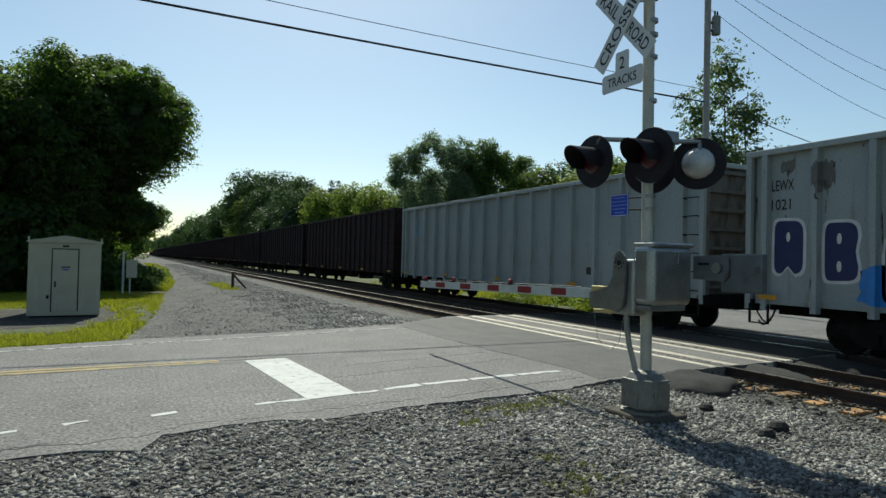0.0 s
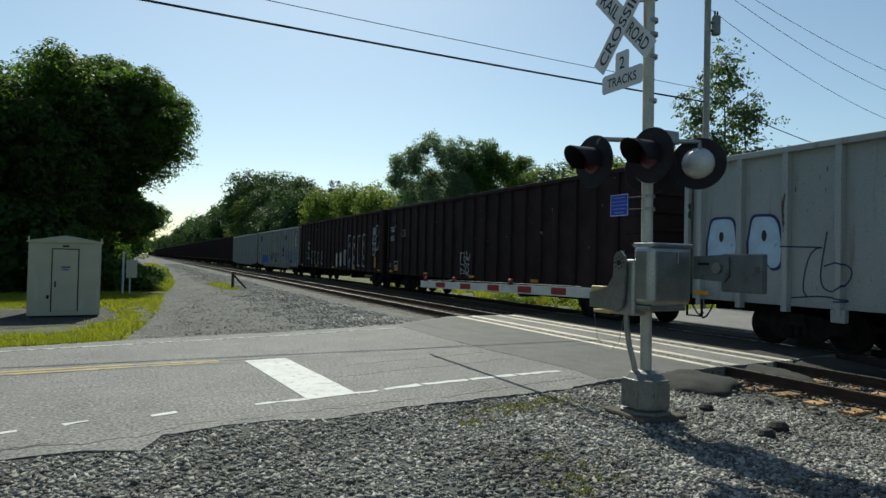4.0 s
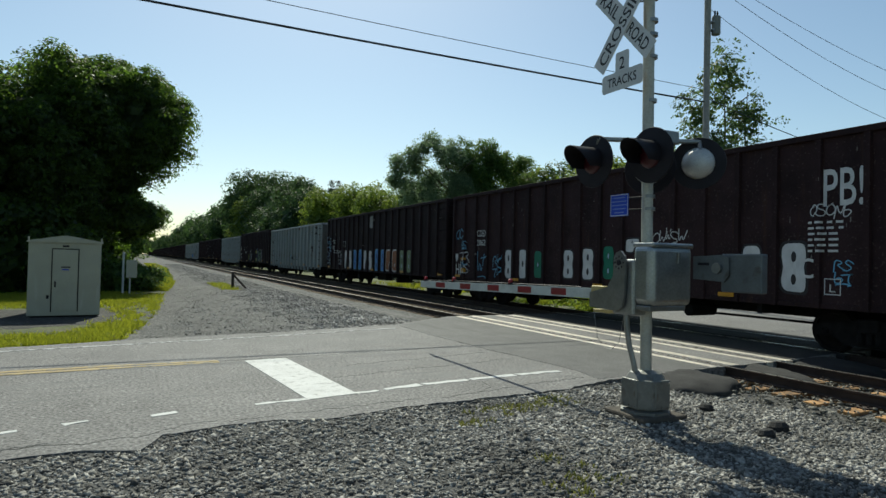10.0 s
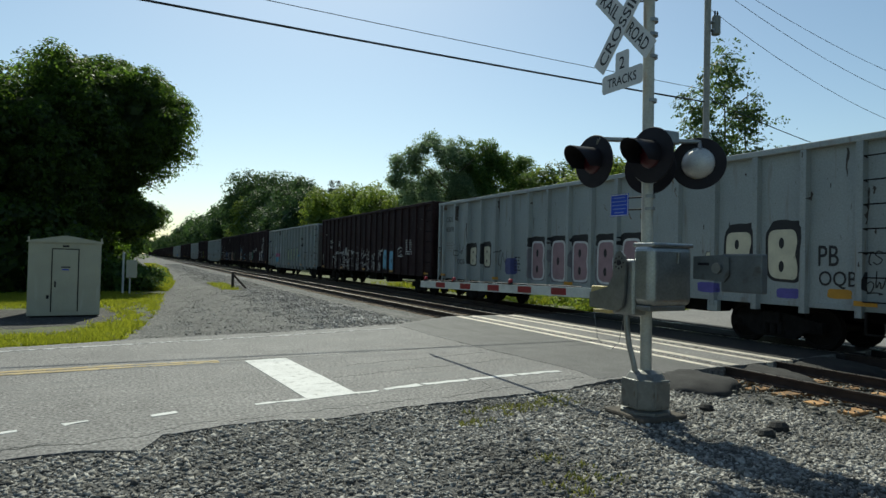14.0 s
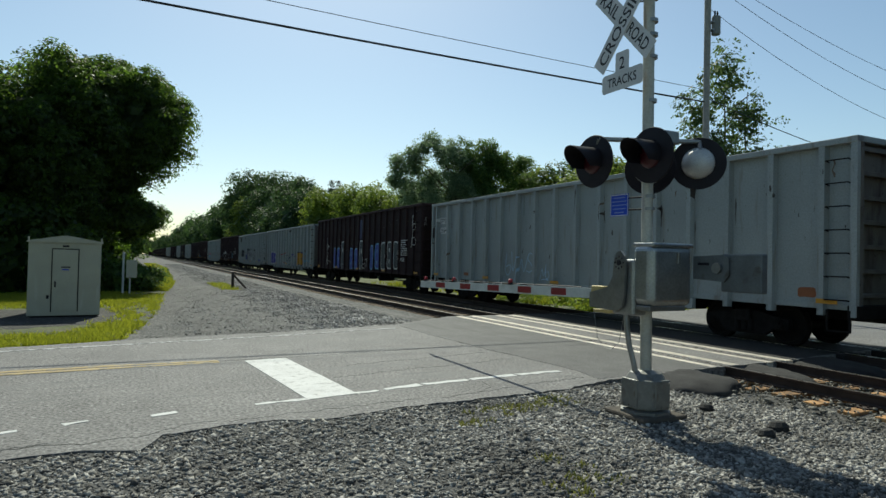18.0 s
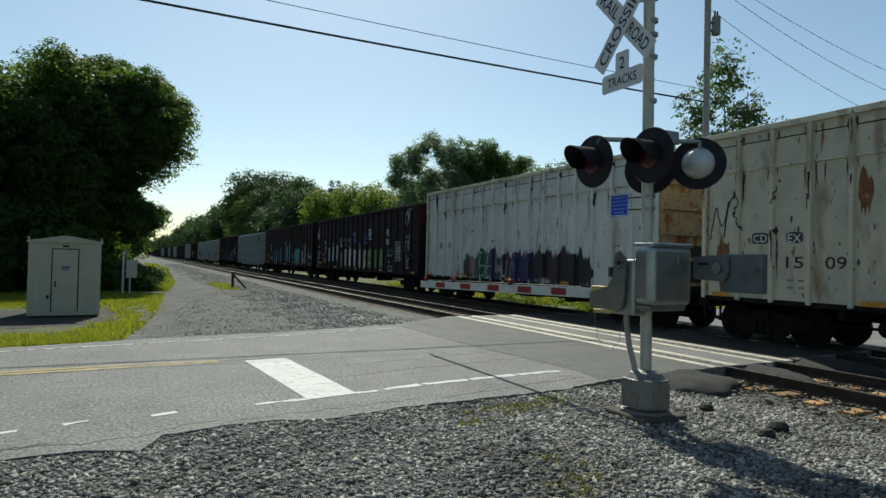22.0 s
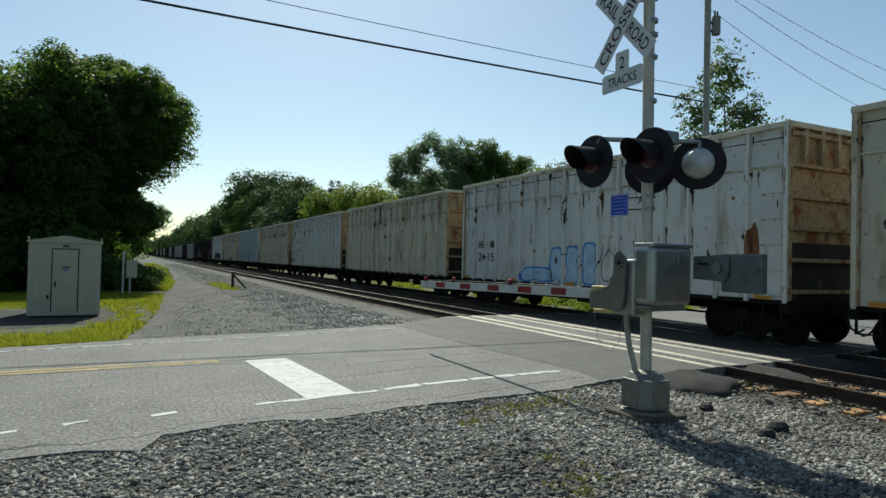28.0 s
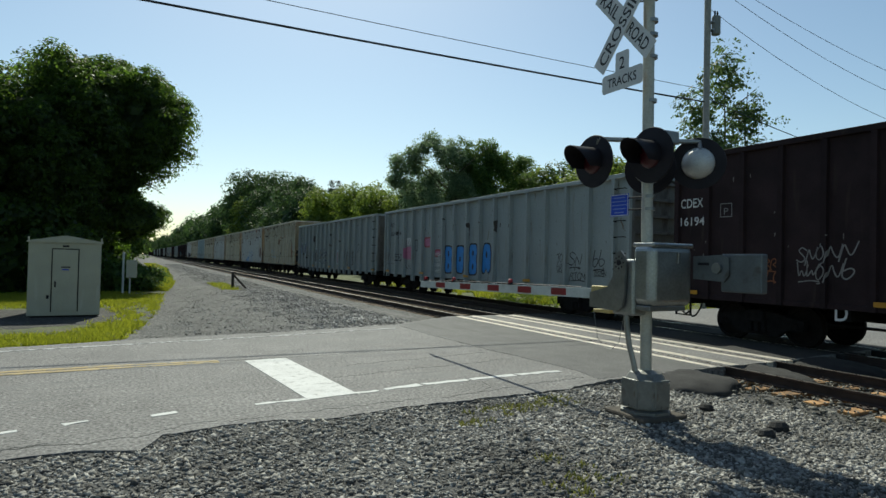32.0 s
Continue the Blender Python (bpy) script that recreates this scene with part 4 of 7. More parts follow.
# ---- lettering and graffiti on the cars ----
K, WT, GY, ST = (0.012, 0.012, 0.014), (0.62, 0.63, 0.62), (0.035, 0.042, 0.05), (0.22, 0.21, 0.2)
NV, B, BL, SB = (0.012, 0.018, 0.09), (0.03, 0.2, 0.55), (0.02, 0.05, 0.34), (0.03, 0.25, 0.68)
LB, PB, TL = (0.15, 0.42, 0.62), (0.38, 0.54, 0.68), (0.06, 0.3, 0.4)
G, YG, PG, Y = (0.01, 0.17, 0.10), (0.36, 0.38, 0.06), (0.42, 0.52, 0.28), (0.5, 0.25, 0.02)
R, PK, MV, PU, RS, BR, CR = (0.34, 0.02, 0.03), (0.5, 0.16, 0.27), (0.3, 0.2, 0.22), (0.09, 0.08, 0.32), (0.25, 0.08, 0.025), (0.14, 0.1, 0.07), (0.6, 0.57, 0.42)


def between_ribs(key, d, w):
    """The place and width of a small piece of lettering, moved clear of the ribs."""
    gaps = [(p, q) for p, q in zip(RIBS[key], RIBS[key][1:]) if q - p > 0.6]
    p, q = min(gaps, key=lambda g: abs((g[0] + g[1]) / 2 - d))
    clear = 2 * WIDE[key][0] + 0.05
    if w > q - p + 0.1:
        return d, w
    w = min(w, q - p - clear)
    room = (q - p - clear - w) / 2
    mid = (p + q) / 2
    return min(mid + room, max(mid - room, d)), w


def on_side(key, name, me, d, z, lift, label=""):
    """A flat piece on the near side of a car, d metres behind its leading end."""
    car, y, half = CARS[key]
    bm, mat = me
    ribs = [c - d for c in RIBS[key]]  # along the flat x
    wide, deep = WIDE[key]
    lo, hi = min(v.co.x for v in bm.verts), max(v.co.x for v in bm.verts)
    for c in ribs:
        for cut in (c - wide - 0.012, c - wide, c + wide, c + wide + 0.012):
            if lo < cut < hi:
                bmesh.ops.bisect_plane(bm, geom=[*bm.verts, *bm.edges, *bm.faces], dist=1e-5, plane_co=(cut, 0, 0), plane_no=(1, 0, 0))
    for v in bm.verts:
        g = min(abs(v.co.x - c) for c in ribs)
        v.co.z += deep * min(1, max(0, (wide + 0.012 - g) / 0.012))
    o = part(name, bm, mat, car, label)
    o.matrix_basis = facing(-HALF + deep + 0.008 - lift, half - d, z)
    return o


HOLES = {"8": ((0, 0.2), (0, -0.22)), "B": ((-0.04, 0.2), (-0.04, -0.22)), "0": ((0, 0),), "O": ((0, 0),), "D": ((-0.03, 0),), "A": ((0, 0.12),), "R": ((0, 0.18),), "P": ((0, 0.2),), "6": ((0, -0.18),), "9": ((0, 0.18),)}
# notches cut into a fat letter: the angle, how wide, how deep
NOTCH = {"C": ((0, 16, 0.5),), "G": ((12, 12, 0.45),), "S": ((18, 12, 0.45), (198, 12, 0.45)), "5": ((30, 11, 0.4), (205, 12, 0.45)), "U": ((90, 13, 0.6),), "N": ((100, 10, 0.4), (280, 10, 0.4)), "n": ((270, 12, 0.5),),
         "H": ((90, 11, 0.45), (270, 11, 0.45)), "W": ((65, 8, 0.3), (115, 8, 0.3), (270, 9, 0.22)), "M": ((90, 12, 0.35), (245, 8, 0.28), (295, 8, 0.28)), "Y": ((90, 14, 0.34),), "E": ((24, 8, 0.3), (-24, 8, 0.3)),
         "F": ((2, 9, 0.25),), "K": ((0, 12, 0.35), (90, 9, 0.3), (270, 9, 0.3)), "X": ((0, 14, 0.4), (90, 14, 0.35), (180, 14, 0.4), (270, 14, 0.35)), "V": ((90, 12, 0.4),), "h": ((80, 9, 0.2),), "Z": ((25, 9, 0.3), (205, 9, 0.3)), "A": ((270, 13, 0.3),), "R": ((270, 12, 0.3),)}


def fat_letter(text, w, h, seed=0):
    """The rounded body of a fat letter, pinched or notched as the letter asks."""
    pts = []
    n = 52
    rr = random.Random(seed)
    p1, p2, lean = rr.uniform(0, 6.28), rr.uniform(0, 6.28), rr.uniform(-0.03, 0.05)
    for k in range(n):
        a = 2 * math.pi * k / n
        c, s = math.cos(a), math.sin(a)
        x, y = math.copysign(abs(c) ** 0.4, c) / 2, math.copysign(abs(s) ** 0.36, s) / 2
        deg = math.degrees(math.atan2(y, x))
        for at, wide, deep in NOTCH.get(text, ()):
            q = (deg - at + 180) % 360 - 180
            f = 1 - deep * math.exp(-(q / wide) ** 2)
            x, y = x * f, y * f
        if text == "8" or (text == "B" and x > 0):
            x *= 1 - 0.16 * math.exp(-((y + 0.01) / 0.07) ** 2)
        if text in "PF" and y < 0 and x > 0:
            x *= 1 - 0.75 * min(1, max(0, (-y - 0.02) / 0.1))
        if text in "YTV" and y < 0:
            x *= 1 - (0.5 if text in "YT" else 0.8 * min(1, -2 * y)) * min(1, -y / 0.08)
        if text == "L" and y > 0 and x > 0:
            x *= 1 - 0.7 * min(1, y / 0.1)
        if text == "I":
            x *= 0.6
        if text == "A" and y > 0:
            x *= 1 - 0.45 * y
        wob = 1 + 0.025 * math.sin(2 * a + p1) + 0.02 * math.sin(3 * a + p2)
        pts.append(((x * wob + lean * y) * w, y * wob * h))
    return pts


def ring(points, inner):
    """A flat band between an outline and the same outline drawn smaller."""
    bm = bmesh.new()
    out = [bm.verts.new((x, y, 0)) for x, y in points]
    ins = [bm.verts.new((x, y, 0)) for x, y in inner]
    n = len(out)
    for i in range(n):
        bm.faces.new((out[i], out[(i + 1) % n], ins[(i + 1) % n], ins[i]))
    return bm


def bubble(text, key, d, z, w, h, fill, edge):
    """Fat sprayed letters with a contrasting edge and small outlined counters."""
    if len(text) > 1:
        step = w / len(text)
        for k, c in enumerate(text):
            bubble(c, key, d - w / 2 + (k + 0.5) * step, z, step * 0.96, h, fill, edge)
        return
    d, w = between_ribs(key, d, w)
    seed = key + text + str(d)
    b = min(0.065, 0.09 * w)
    fw, fh = 1 - 2 * b / w, 1 - 2 * b / h
    if edge:
        on_side(key, "graffiti_edge", (prism(fat_letter(text, w, h, seed), -0.001, 0.001), paint(edge)), d, z, 0.0, "sprayed letter edge")
    on_side(key, "graffiti", (prism(fat_letter(text, w * fw, h * fh, seed), -0.001, 0.001), paint(fill)), d, z, 0.003, "fat sprayed graffiti letter")
    inside = (edge if edge and sum(edge) > 0.6 else PB) if sum(fill) < 0.6 else K
    for hx, hy in HOLES.get(text, ()):
        r = 0.1 * h if h > 0.9 else 0.08 * h
        oval = [(hx * w - r * 0.5 * math.cos(q * 0.3927), hy * h + r * math.sin(q * 0.3927)) for q in range(16)]
        on_side(key, "graffiti_counter", (prism(oval, -0.001, 0.001), paint(K)), d, z, 0.005, "small sprayed oval")
        if inside != K:
            small = [(hx * w - (r * 0.5 - 0.018) * math.cos(q * 0.3927), hy * h + (r - 0.022) * math.sin(q * 0.3927)) for q in range(16)]
            on_side(key, "graffiti_counter", (prism(small, -0.001, 0.001), paint(inside)), d, z, 0.008, "pale sprayed oval")


def outline(text, key, d, z, w, h, color):
    """A hollow fat letter in one sprayed line; a small one is a stencilled letter in a square."""
    d, w = between_ribs(key, d, w)
    if h < 0.36:
        q = 0.17
        frame_bm = ring([(-q, -q), (q, -q), (q, q), (-q, q)], [(-q + 0.02, -q + 0.02), (q - 0.02, -q + 0.02), (q - 0.02, q - 0.02), (-q + 0.02, q - 0.02)])
        on_side(key, "stencil_square", (frame_bm, paint(color)), d, z, 0.005, "stencilled square")
        on_side(key, "lettering", (letters_bm(text, 0.12, 0.16, 0.0), paint(color)), d, z - 0.03, 0.005, "stencilled lettering")
        return
    seed = key + text + str(d)
    b = min(0.05, 0.1 * w)
    band = ring(fat_letter(text, w, h, seed), fat_letter(text, w - 2 * b, h - 2 * b, seed))
    on_side(key, "graffiti", (band, paint(color)), d, z, 0.002, "hollow sprayed graffiti letter")
    for hx, hy in HOLES.get(text, ()):
        r = 0.08 * h
        oval = [(hx * w - r * 0.55 * math.cos(q * 0.3927), hy * h + r * math.sin(q * 0.3927)) for q in range(16)]
        small = [(x0 * 0.6 + hx * w * 0.4, y0 * 0.7 + hy * h * 0.3) for x0, y0 in oval]
        on_side(key, "graffiti_counter", (ring(oval, small), paint(color)), d, z, 0.002, "small sprayed oval")


def block(text, key, d, z, w, h, color):
    """A large straight-sided letter rolled on with flat paint."""
    d, w = between_ribs(key, d, w)
    on_side(key, "graffiti", (letters_bm(text, w, h, 0.05), paint(color)), d, z, 0.003, "straight painted graffiti letter")


def words(text, key, d, z, w, h, color):
    d, w = between_ribs(key, d, w)
    on_side(key, "lettering", (letters_bm(text, w, h, 0.008), paint(color)), d, z, 0.005, "stencilled lettering")


def patch(key, d, z, w, h, color, lift=0.0):
    """A painted-over area with an uneven outline."""
    rr = random.Random(key + str(d))
    n = 20
    pts = []
    for k in range(n):
        a = 2 * math.pi * k / n
        c, s = math.cos(a), math.sin(a)
        q = 0.5 / max(abs(c), abs(s)) * rr.uniform(0.9, 1.0)
        pts.append((w * c * q, h * s * q))
    on_side(key, "paint_patch", (prism(pts, -0.001, 0.001), paint(color)), d, z, lift, "patch of paint")


def text_bars(key, d, z, w, h, color):
    """Small stencilled data too fine to read."""
    bm = bmesh.new()
    n = max(2, int(h / 0.11))
    rr = random.Random(key + str(z))
    for k in range(n):
        y = h / 2 - (k + 0.5) * h / n
        x = -w / 2
        while x < w / 2 - 0.06:
            ln = rr.uniform(0.08, 0.22)
            x1 = min(w / 2, x + ln)
            box(bm, x, x1, y - 0.024, y + 0.024, -0.001, 0.001)
            x = x1 + rr.uniform(0.04, 0.12)
    on_side(key, "data_stencil", (bm, paint(color)), d, z, 0.002, "small stencilled data")["kind"] = "stuff"


STROKES = (((0.0, 0.0), (0.12, 1.0), (0.3, 0.55), (0.62, 0.05), (0.8, 1.0)), ((0.1, 1.0), (0.05, 0.1), (0.45, -0.05), (0.8, 0.4), (0.5, 0.62), (0.1, 0.45)),
           ((0.0, 0.0), (0.05, 0.95), (0.5, 1.05), (0.75, 0.7), (0.2, 0.5), (0.5, 0.35), (0.95, -0.1)), ((0.75, 0.85), (0.35, 1.05), (0.05, 0.75), (0.45, 0.5), (0.8, 0.25), (0.4, -0.05), (0.0, 0.15)),
           ((0.45, 1.0), (0.0, 0.7), (0.05, 0.1), (0.5, -0.05), (0.9, 0.4), (0.75, 0.9), (0.4, 1.0), (0.2, 0.8)), ((0.05, 1.0), (0.2, 0.0), (0.42, 0.8), (0.62, 0.0), (0.95, 1.05)), ((0.0, 0.85), (0.9, 0.95), (0.45, 0.9), (0.4, 0.0), (0.6, -0.1)))


def scribble(key, d, z, w, h, color):
    """A handwritten tag: a few curling signs of even stroke width, and a swash below."""
    rr = random.Random(key + str(d) + str(z))
    bm = bmesh.new()
    rows = 2 if h > 1.25 * w and h > 0.4 else 1
    n = max(2, min(6, round(w / max(0.1, h / rows * 0.62))))
    thick = min(0.032, 0.07 * min(w / n, h / rows) + 0.012)
    lines = []
    for row in range(rows):
        cy, hh = (h / 2 - (row + 0.5) * h / rows), 0.8 * h / rows
        for k in range(n):
            ww = w / n
            x0, tilt, up = -w / 2 + k * ww, rr.uniform(0.0, 0.3), rr.uniform(-0.12, 0.12) * hh
            lines.append([Vector((x0 + ww * (1.3 * x - 0.15 + tilt * (y - 0.5)) + rr.uniform(-0.07, 0.07) * ww, cy + up + hh * (y - 0.5) + rr.uniform(-0.07, 0.07) * hh, 0)) for x, y in rr.choice(STROKES)])
    if rr.random() < 0.6:
        lines.append([Vector((w * f, -h / 2 + 0.06 * h * g, 0)) for f, g in ((-0.4, 0), (0.0, 0.9), (0.45, -0.2), (0.15, -0.6))])
    for p in lines:
        p = [p[0] * 2 - p[1], *p, p[-1] * 2 - p[-2]]
        pts = []
        for a, b, c in zip(p, p[1:], p[2:]):
            for q in range(4):
                f = q / 4
                pts.append(((a + b) / 2).lerp(b, f).lerp(b.lerp((b + c) / 2, f), f))
        last = None
        for i in range(1, len(pts) - 1):
            dd = pts[i + 1] - pts[i - 1]
            if dd.length < 1e-4:
                continue
            nn = Vector((-dd.y, dd.x, 0)).normalized() * thick / 2
            pair = bm.verts.new(pts[i] - nn), bm.verts.new(pts[i] + nn)
            if last:
                bm.faces.new((last[0], pair[0], pair[1], last[1]))
            last = pair
    on_side(key, "graffiti_tag", (bm, paint(color)), d, z, 0.004, "handwritten graffiti tag")


def scuffs(key, count, color):
    """Short dark scrapes and peeled spots on a painted side."""
    rr = random.Random(key)
    half = CARS[key][2]
    for k in range(count):
        bm = bmesh.new()
        ln, wd, lean = rr.uniform(0.12, 0.5), rr.uniform(0.02, 0.06), rr.uniform(-0.5, 0.5)
        up = [(lean * ln * q / 5 + rr.uniform(-0.5, 1.0) * wd, ln * (q / 5 - 0.5)) for q in range(6)]
        dn = [(x - wd * rr.uniform(0.3, 1.2), y) for x, y in up]
        vs = [[bm.verts.new((x, y, 0)) for x, y in row] for row in (dn, up)]
        for q in range(5):
            bm.faces.new((vs[0][q], vs[1][q], vs[1][q + 1], vs[0][q + 1]))
        on_side(key, "scrape", (bm, paint(color)), rr.uniform(0.3, 2 * half - 0.3), rr.uniform(2.2, 4.2), 0.001)


def streaks(key, spots, runs, color, top):
    """Rust that runs down beside the ribs and from the belt, and flaked spots between."""
    rr = random.Random(key + "rust" + str(spots))
    half = CARS[key][2]
    bm = bmesh.new()

    def blot(cx, z1, ln, wd, taper):
        n = max(4, int(ln / 0.09))
        wob = 0.0
        last = None
        for q in range(n + 1):
            f = q / n
            wob += rr.uniform(-0.3, 0.3) * wd
            hw = wd * (1 - taper * f) * rr.uniform(0.35, 1.0) * (0.3 if q in (0, n) else 1)
            pair = bm.verts.new((cx + wob - hw, z1 - f * ln, 0)), bm.verts.new((cx + wob + hw * rr.uniform(0.5, 1), z1 - f * ln, 0))
            if last:
                bm.faces.new((last[0], pair[0], pair[1], last[1]))
            last = pair

    for k in range(runs):
        rib = rr.choice(RIBS[key])
        z1 = rr.choice((top - 0.15, top - 0.98, top - 0.98, rr.uniform(1.6, top - 0.4)))
        blot(rib - half + rr.choice((-0.1, 0.1, 0.0, rr.uniform(-0.4, 0.4))), z1 - 2.5, rr.uniform(0.15, 0.95), rr.uniform(0.018, 0.075), 0.75)
    if top > 4.9 and color[0] < 0.1:
        for rib in RIBS[key]:
            for z1, most in ((top - 0.98, 0.55), (top - 0.15, 0.3)):
                for side in (-0.11, 0.09):
                    if rr.random() < 0.8:
                        blot(rib - half + side + rr.uniform(-0.03, 0.03), z1 - 2.5, rr.uniform(0.12, most), rr.uniform(0.02, 0.07), 0.8)
    for k in range(spots):
        blot(rr.uniform(-half + 0.3, half - 0.3), rr.uniform(-1.0, top - 2.6), rr.uniform(0.06, 0.22), rr.uniform(0.02, 0.07), 0.2)
    on_side(key, "rust_streaks", (bm, paint(color)), half, 2.5, 0.0015, "rust streaks and flaked spots")["kind"] = "stuff"


def bloom(key, d, z, w, h, mat=None, lift=0.0012, name="rust_bloom", label="broad rust stain"):
    """A broad stain of rust with a ragged outline that runs down in drips."""
    rr = random.Random(key + "bloom" + str(d))
    n = max(12, int(w / 0.022))
    bm = bmesh.new()
    last = None
    hi = lo = 0.6
    for k in range(n + 1):
        f = 1 - abs(2 * k / n - 1) ** 6
        hi, lo = 0.75 * hi + 0.25 * rr.uniform(0.1, 1.6), 0.35 * lo + 0.65 * rr.choice((0.3, 0.5, 0.7, 1.3))
        pair = bm.verts.new((w * (k / n - 0.5), -h / 2 * (0.25 + 0.75 * f) * lo, 0)), bm.verts.new((w * (k / n - 0.5), h / 2 * (0.25 + 0.75 * f) * hi, 0))
        if last:
            bm.faces.new((last[0], pair[0], pair[1], last[1]))
        last = pair
    on_side(key, name, (bm, mat or M_BLOOM), d, z, lift, label)


def piece(key, d, z, w, h, colors):
    """A dense sprayed piece: overlapping jagged fields of several colours with thin lines drawn over them."""
    rr = random.Random(key + "piece" + str(d))
    for k, c in enumerate(colors):
        ww = w / len(colors) * 1.5
        bloom(key, d + w * ((k + 0.5) / len(colors) - 0.5) + 0.01 * k, z + rr.uniform(-0.05, 0.05), ww, h * rr.uniform(0.95, 1.15), paint(c), 0.001 + 0.0008 * k, "graffiti", "jagged sprayed colour field")
    for k in range(max(2, int(w / 1.1))):
        scribble(key, d - w / 2 + (k + 0.5) * w / max(2, int(w / 1.1)), z, 0.9, h * 0.75, rr.choice((WT, K, K, LB)))


def specks(key, count, color):
    """Small chips and scratches of pale primer, all on one side of a car."""
    rr = random.Random(key + "specks")
    half = CARS[key][2]
    bm = bmesh.new()
    for k in range(count):
        x, y, w, h = rr.uniform(-half + 0.2, half - 0.2), rr.uniform(-0.6, 1.9), rr.uniform(0.012, 0.045), rr.uniform(0.03, 0.16)
        vs = [bm.verts.new((x + w * dx * rr.uniform(0.5, 1), y + h * dy * rr.uniform(0.5, 1), 0)) for dx, dy in ((-0.5, -0.5), (0.3, -0.6), (0.5, 0.1), (0.2, 0.6), (-0.4, 0.4))]
        bm.faces.new(vs)
    on_side(key, "paint_wear", (bm, paint(color)), half, 2.5, 0.001, "small pale chips in the paint")["kind"] = "stuff"


for dark in ("D2", "D3", "D6", "D8", "D9", "D11", "D15", "D17", "D18", "D29"):
    specks(dark, 46, (0.2, 0.18, 0.165))
for key, d, z, w, h in (("T26", 13.75, 2.35, 0.8, 2.1), ("T26", 12.2, 1.8, 0.35, 1.2), ("T22", 1.72, 2.95, 0.2, 1.0), ("T22", 0.25, 1.6, 0.2, 1.1), ("T22", 14.5, 2.3, 0.25, 1.7), ("T23", 0.45, 1.4, 0.85, 0.5), ("T23", 2.35, 3.2, 0.28, 0.5), ("T25", 14.2, 2.0, 0.4, 1.4),
                        ("T20", 3.9, 3.3, 0.3, 0.9), ("T20", 0.6, 1.9, 0.4, 1.2), ("T24", 5.2, 2.6, 0.4, 1.3), ("T24", 9.6, 1.9, 0.35, 1.1), ("T20", 11.2, 3.4, 0.3, 0.8), ("T26", 8.1, 3.2, 0.3, 0.9), ("T26", 3.9, 1.7, 0.3, 0.9)):
    bloom(key, d, z, w, h)
for grey in ("A1", "G5", "A7", "W10", "W12", "W13", "W16", "G27", "G28"):
    scuffs(grey, 10, BR)
    specks(grey, 40, (0.05, 0.046, 0.042))
    streaks(grey, 12, 16, (0.05, 0.042, 0.035), 4.4)
for cream in ("T19", "T20", "T22", "T23", "T24", "T25", "T26"):
    scuffs(cream, 10, BR)
    heavy = cream in ("T20", "T24", "T25", "T26")
    streaks(cream, 30 if heavy else 16, 84 if heavy else 50, (0.05, 0.03, 0.018), 5.0)
    streaks(cream, 12 if heavy else 6, 30 if heavy else 12, (0.27, 0.12, 0.04), 5.0)

scribble("W0", 1.94, 3.35, 0.92, 0.58, LB)
patch("W0", 15.24, 1.54, 0.38, 0.25, K)
scribble("W0", 18.51, 1.69, 0.62, 0.78, R)

words("LEWX", "A1", 0.83, 3.62, 0.53, 0.24, K)
words("1021", "A1", 0.78, 3.19, 0.46, 0.24, K)
bubble("R", "A1", 0.89, 2.23, 0.82, 1.28, NV, WT)
bubble("B", "A1", 1.97, 2.13, 0.79, 1.36, NV, WT)
patch("A1", 4.09, 1.46, 3.43, 0.86, B)
bubble("CAZE", "A1", 4.12, 1.78, 3.20, 1.26, NV, WT)
bubble("A", "A1", 6.59, 1.86, 1.09, 1.46, G, NV)
bubble("B", "A1", 7.70, 1.85, 0.82, 1.43, G, NV)
patch("A1", 9.70, 1.84, 2.75, 0.64, ST)
for d, z, w, h in ((10.75, 2.4, 0.3, 2.3), (10.1, 3.5, 0.5, 0.9), (1.75, 3.7, 0.5, 0.8), (0.95, 4.0, 0.35, 0.4), (17.2, 3.4, 0.25, 0.7), (14.5, 3.6, 0.3, 0.5)):
    bloom("A1", d, z, w, h, M_CAR_END, 0.0014, "peeled_paint", "dark patch of peeled paint")
patch("A1", 10.16, 1.35, 1.42, 0.36, BR)
bubble("O", "A1", 14.90, 1.92, 0.95, 1.18, BL, NV)
bubble("O", "A1", 16.04, 1.78, 0.80, 1.13, BL, NV)
bubble("A", "A1", 17.13, 1.84, 0.73, 1.23, B, K)
bubble("B", "A1", 18.28, 1.82, 0.73, 1.21, B, K)
bubble("P", "A1", 18.24, 3.23, 0.87, 1.26, WT, K)
scribble("A1", 18.35, 4.13, 0.55, 0.29, K)
scribble("A1", 17.63, 2.00, 0.18, 0.69, K)

words("CDEX", "D2", 2.42, 2.93, 0.83, 0.26, WT)
words("10621", "D2", 2.42, 2.51, 0.80, 0.24, WT)
scribble("D2", 2.39, 1.91, 0.83, 0.58, LB)
words("SANE", "D2", 18.03, 3.43, 0.63, 0.46, PB)
words("HELLO", "D2", 18.06, 2.95, 0.55, 0.21, PB)
words("FROM", "D2", 18.05, 2.66, 0.61, 0.20, PB)
words("THE", "D2", 18.62, 2.66, 0.31, 0.19, PB)
words("OTHER", "D2", 18.06, 2.33, 0.61, 0.20, PB)
words("SIDE", "D2", 18.65, 2.33, 0.39, 0.22, PB)
scribble("D2", 3.48, 1.76, 0.43, 1.14, WT)
outline("C", "D2", 4.61, 1.74, 0.52, 1.01, WT)
outline("C", "D2", 5.56, 1.72, 0.52, 0.89, WT)
outline("D", "D2", 6.57, 1.73, 0.52, 0.99, WT)
bubble("B", "D2", 12.47, 1.79, 0.67, 1.02, ST, WT)
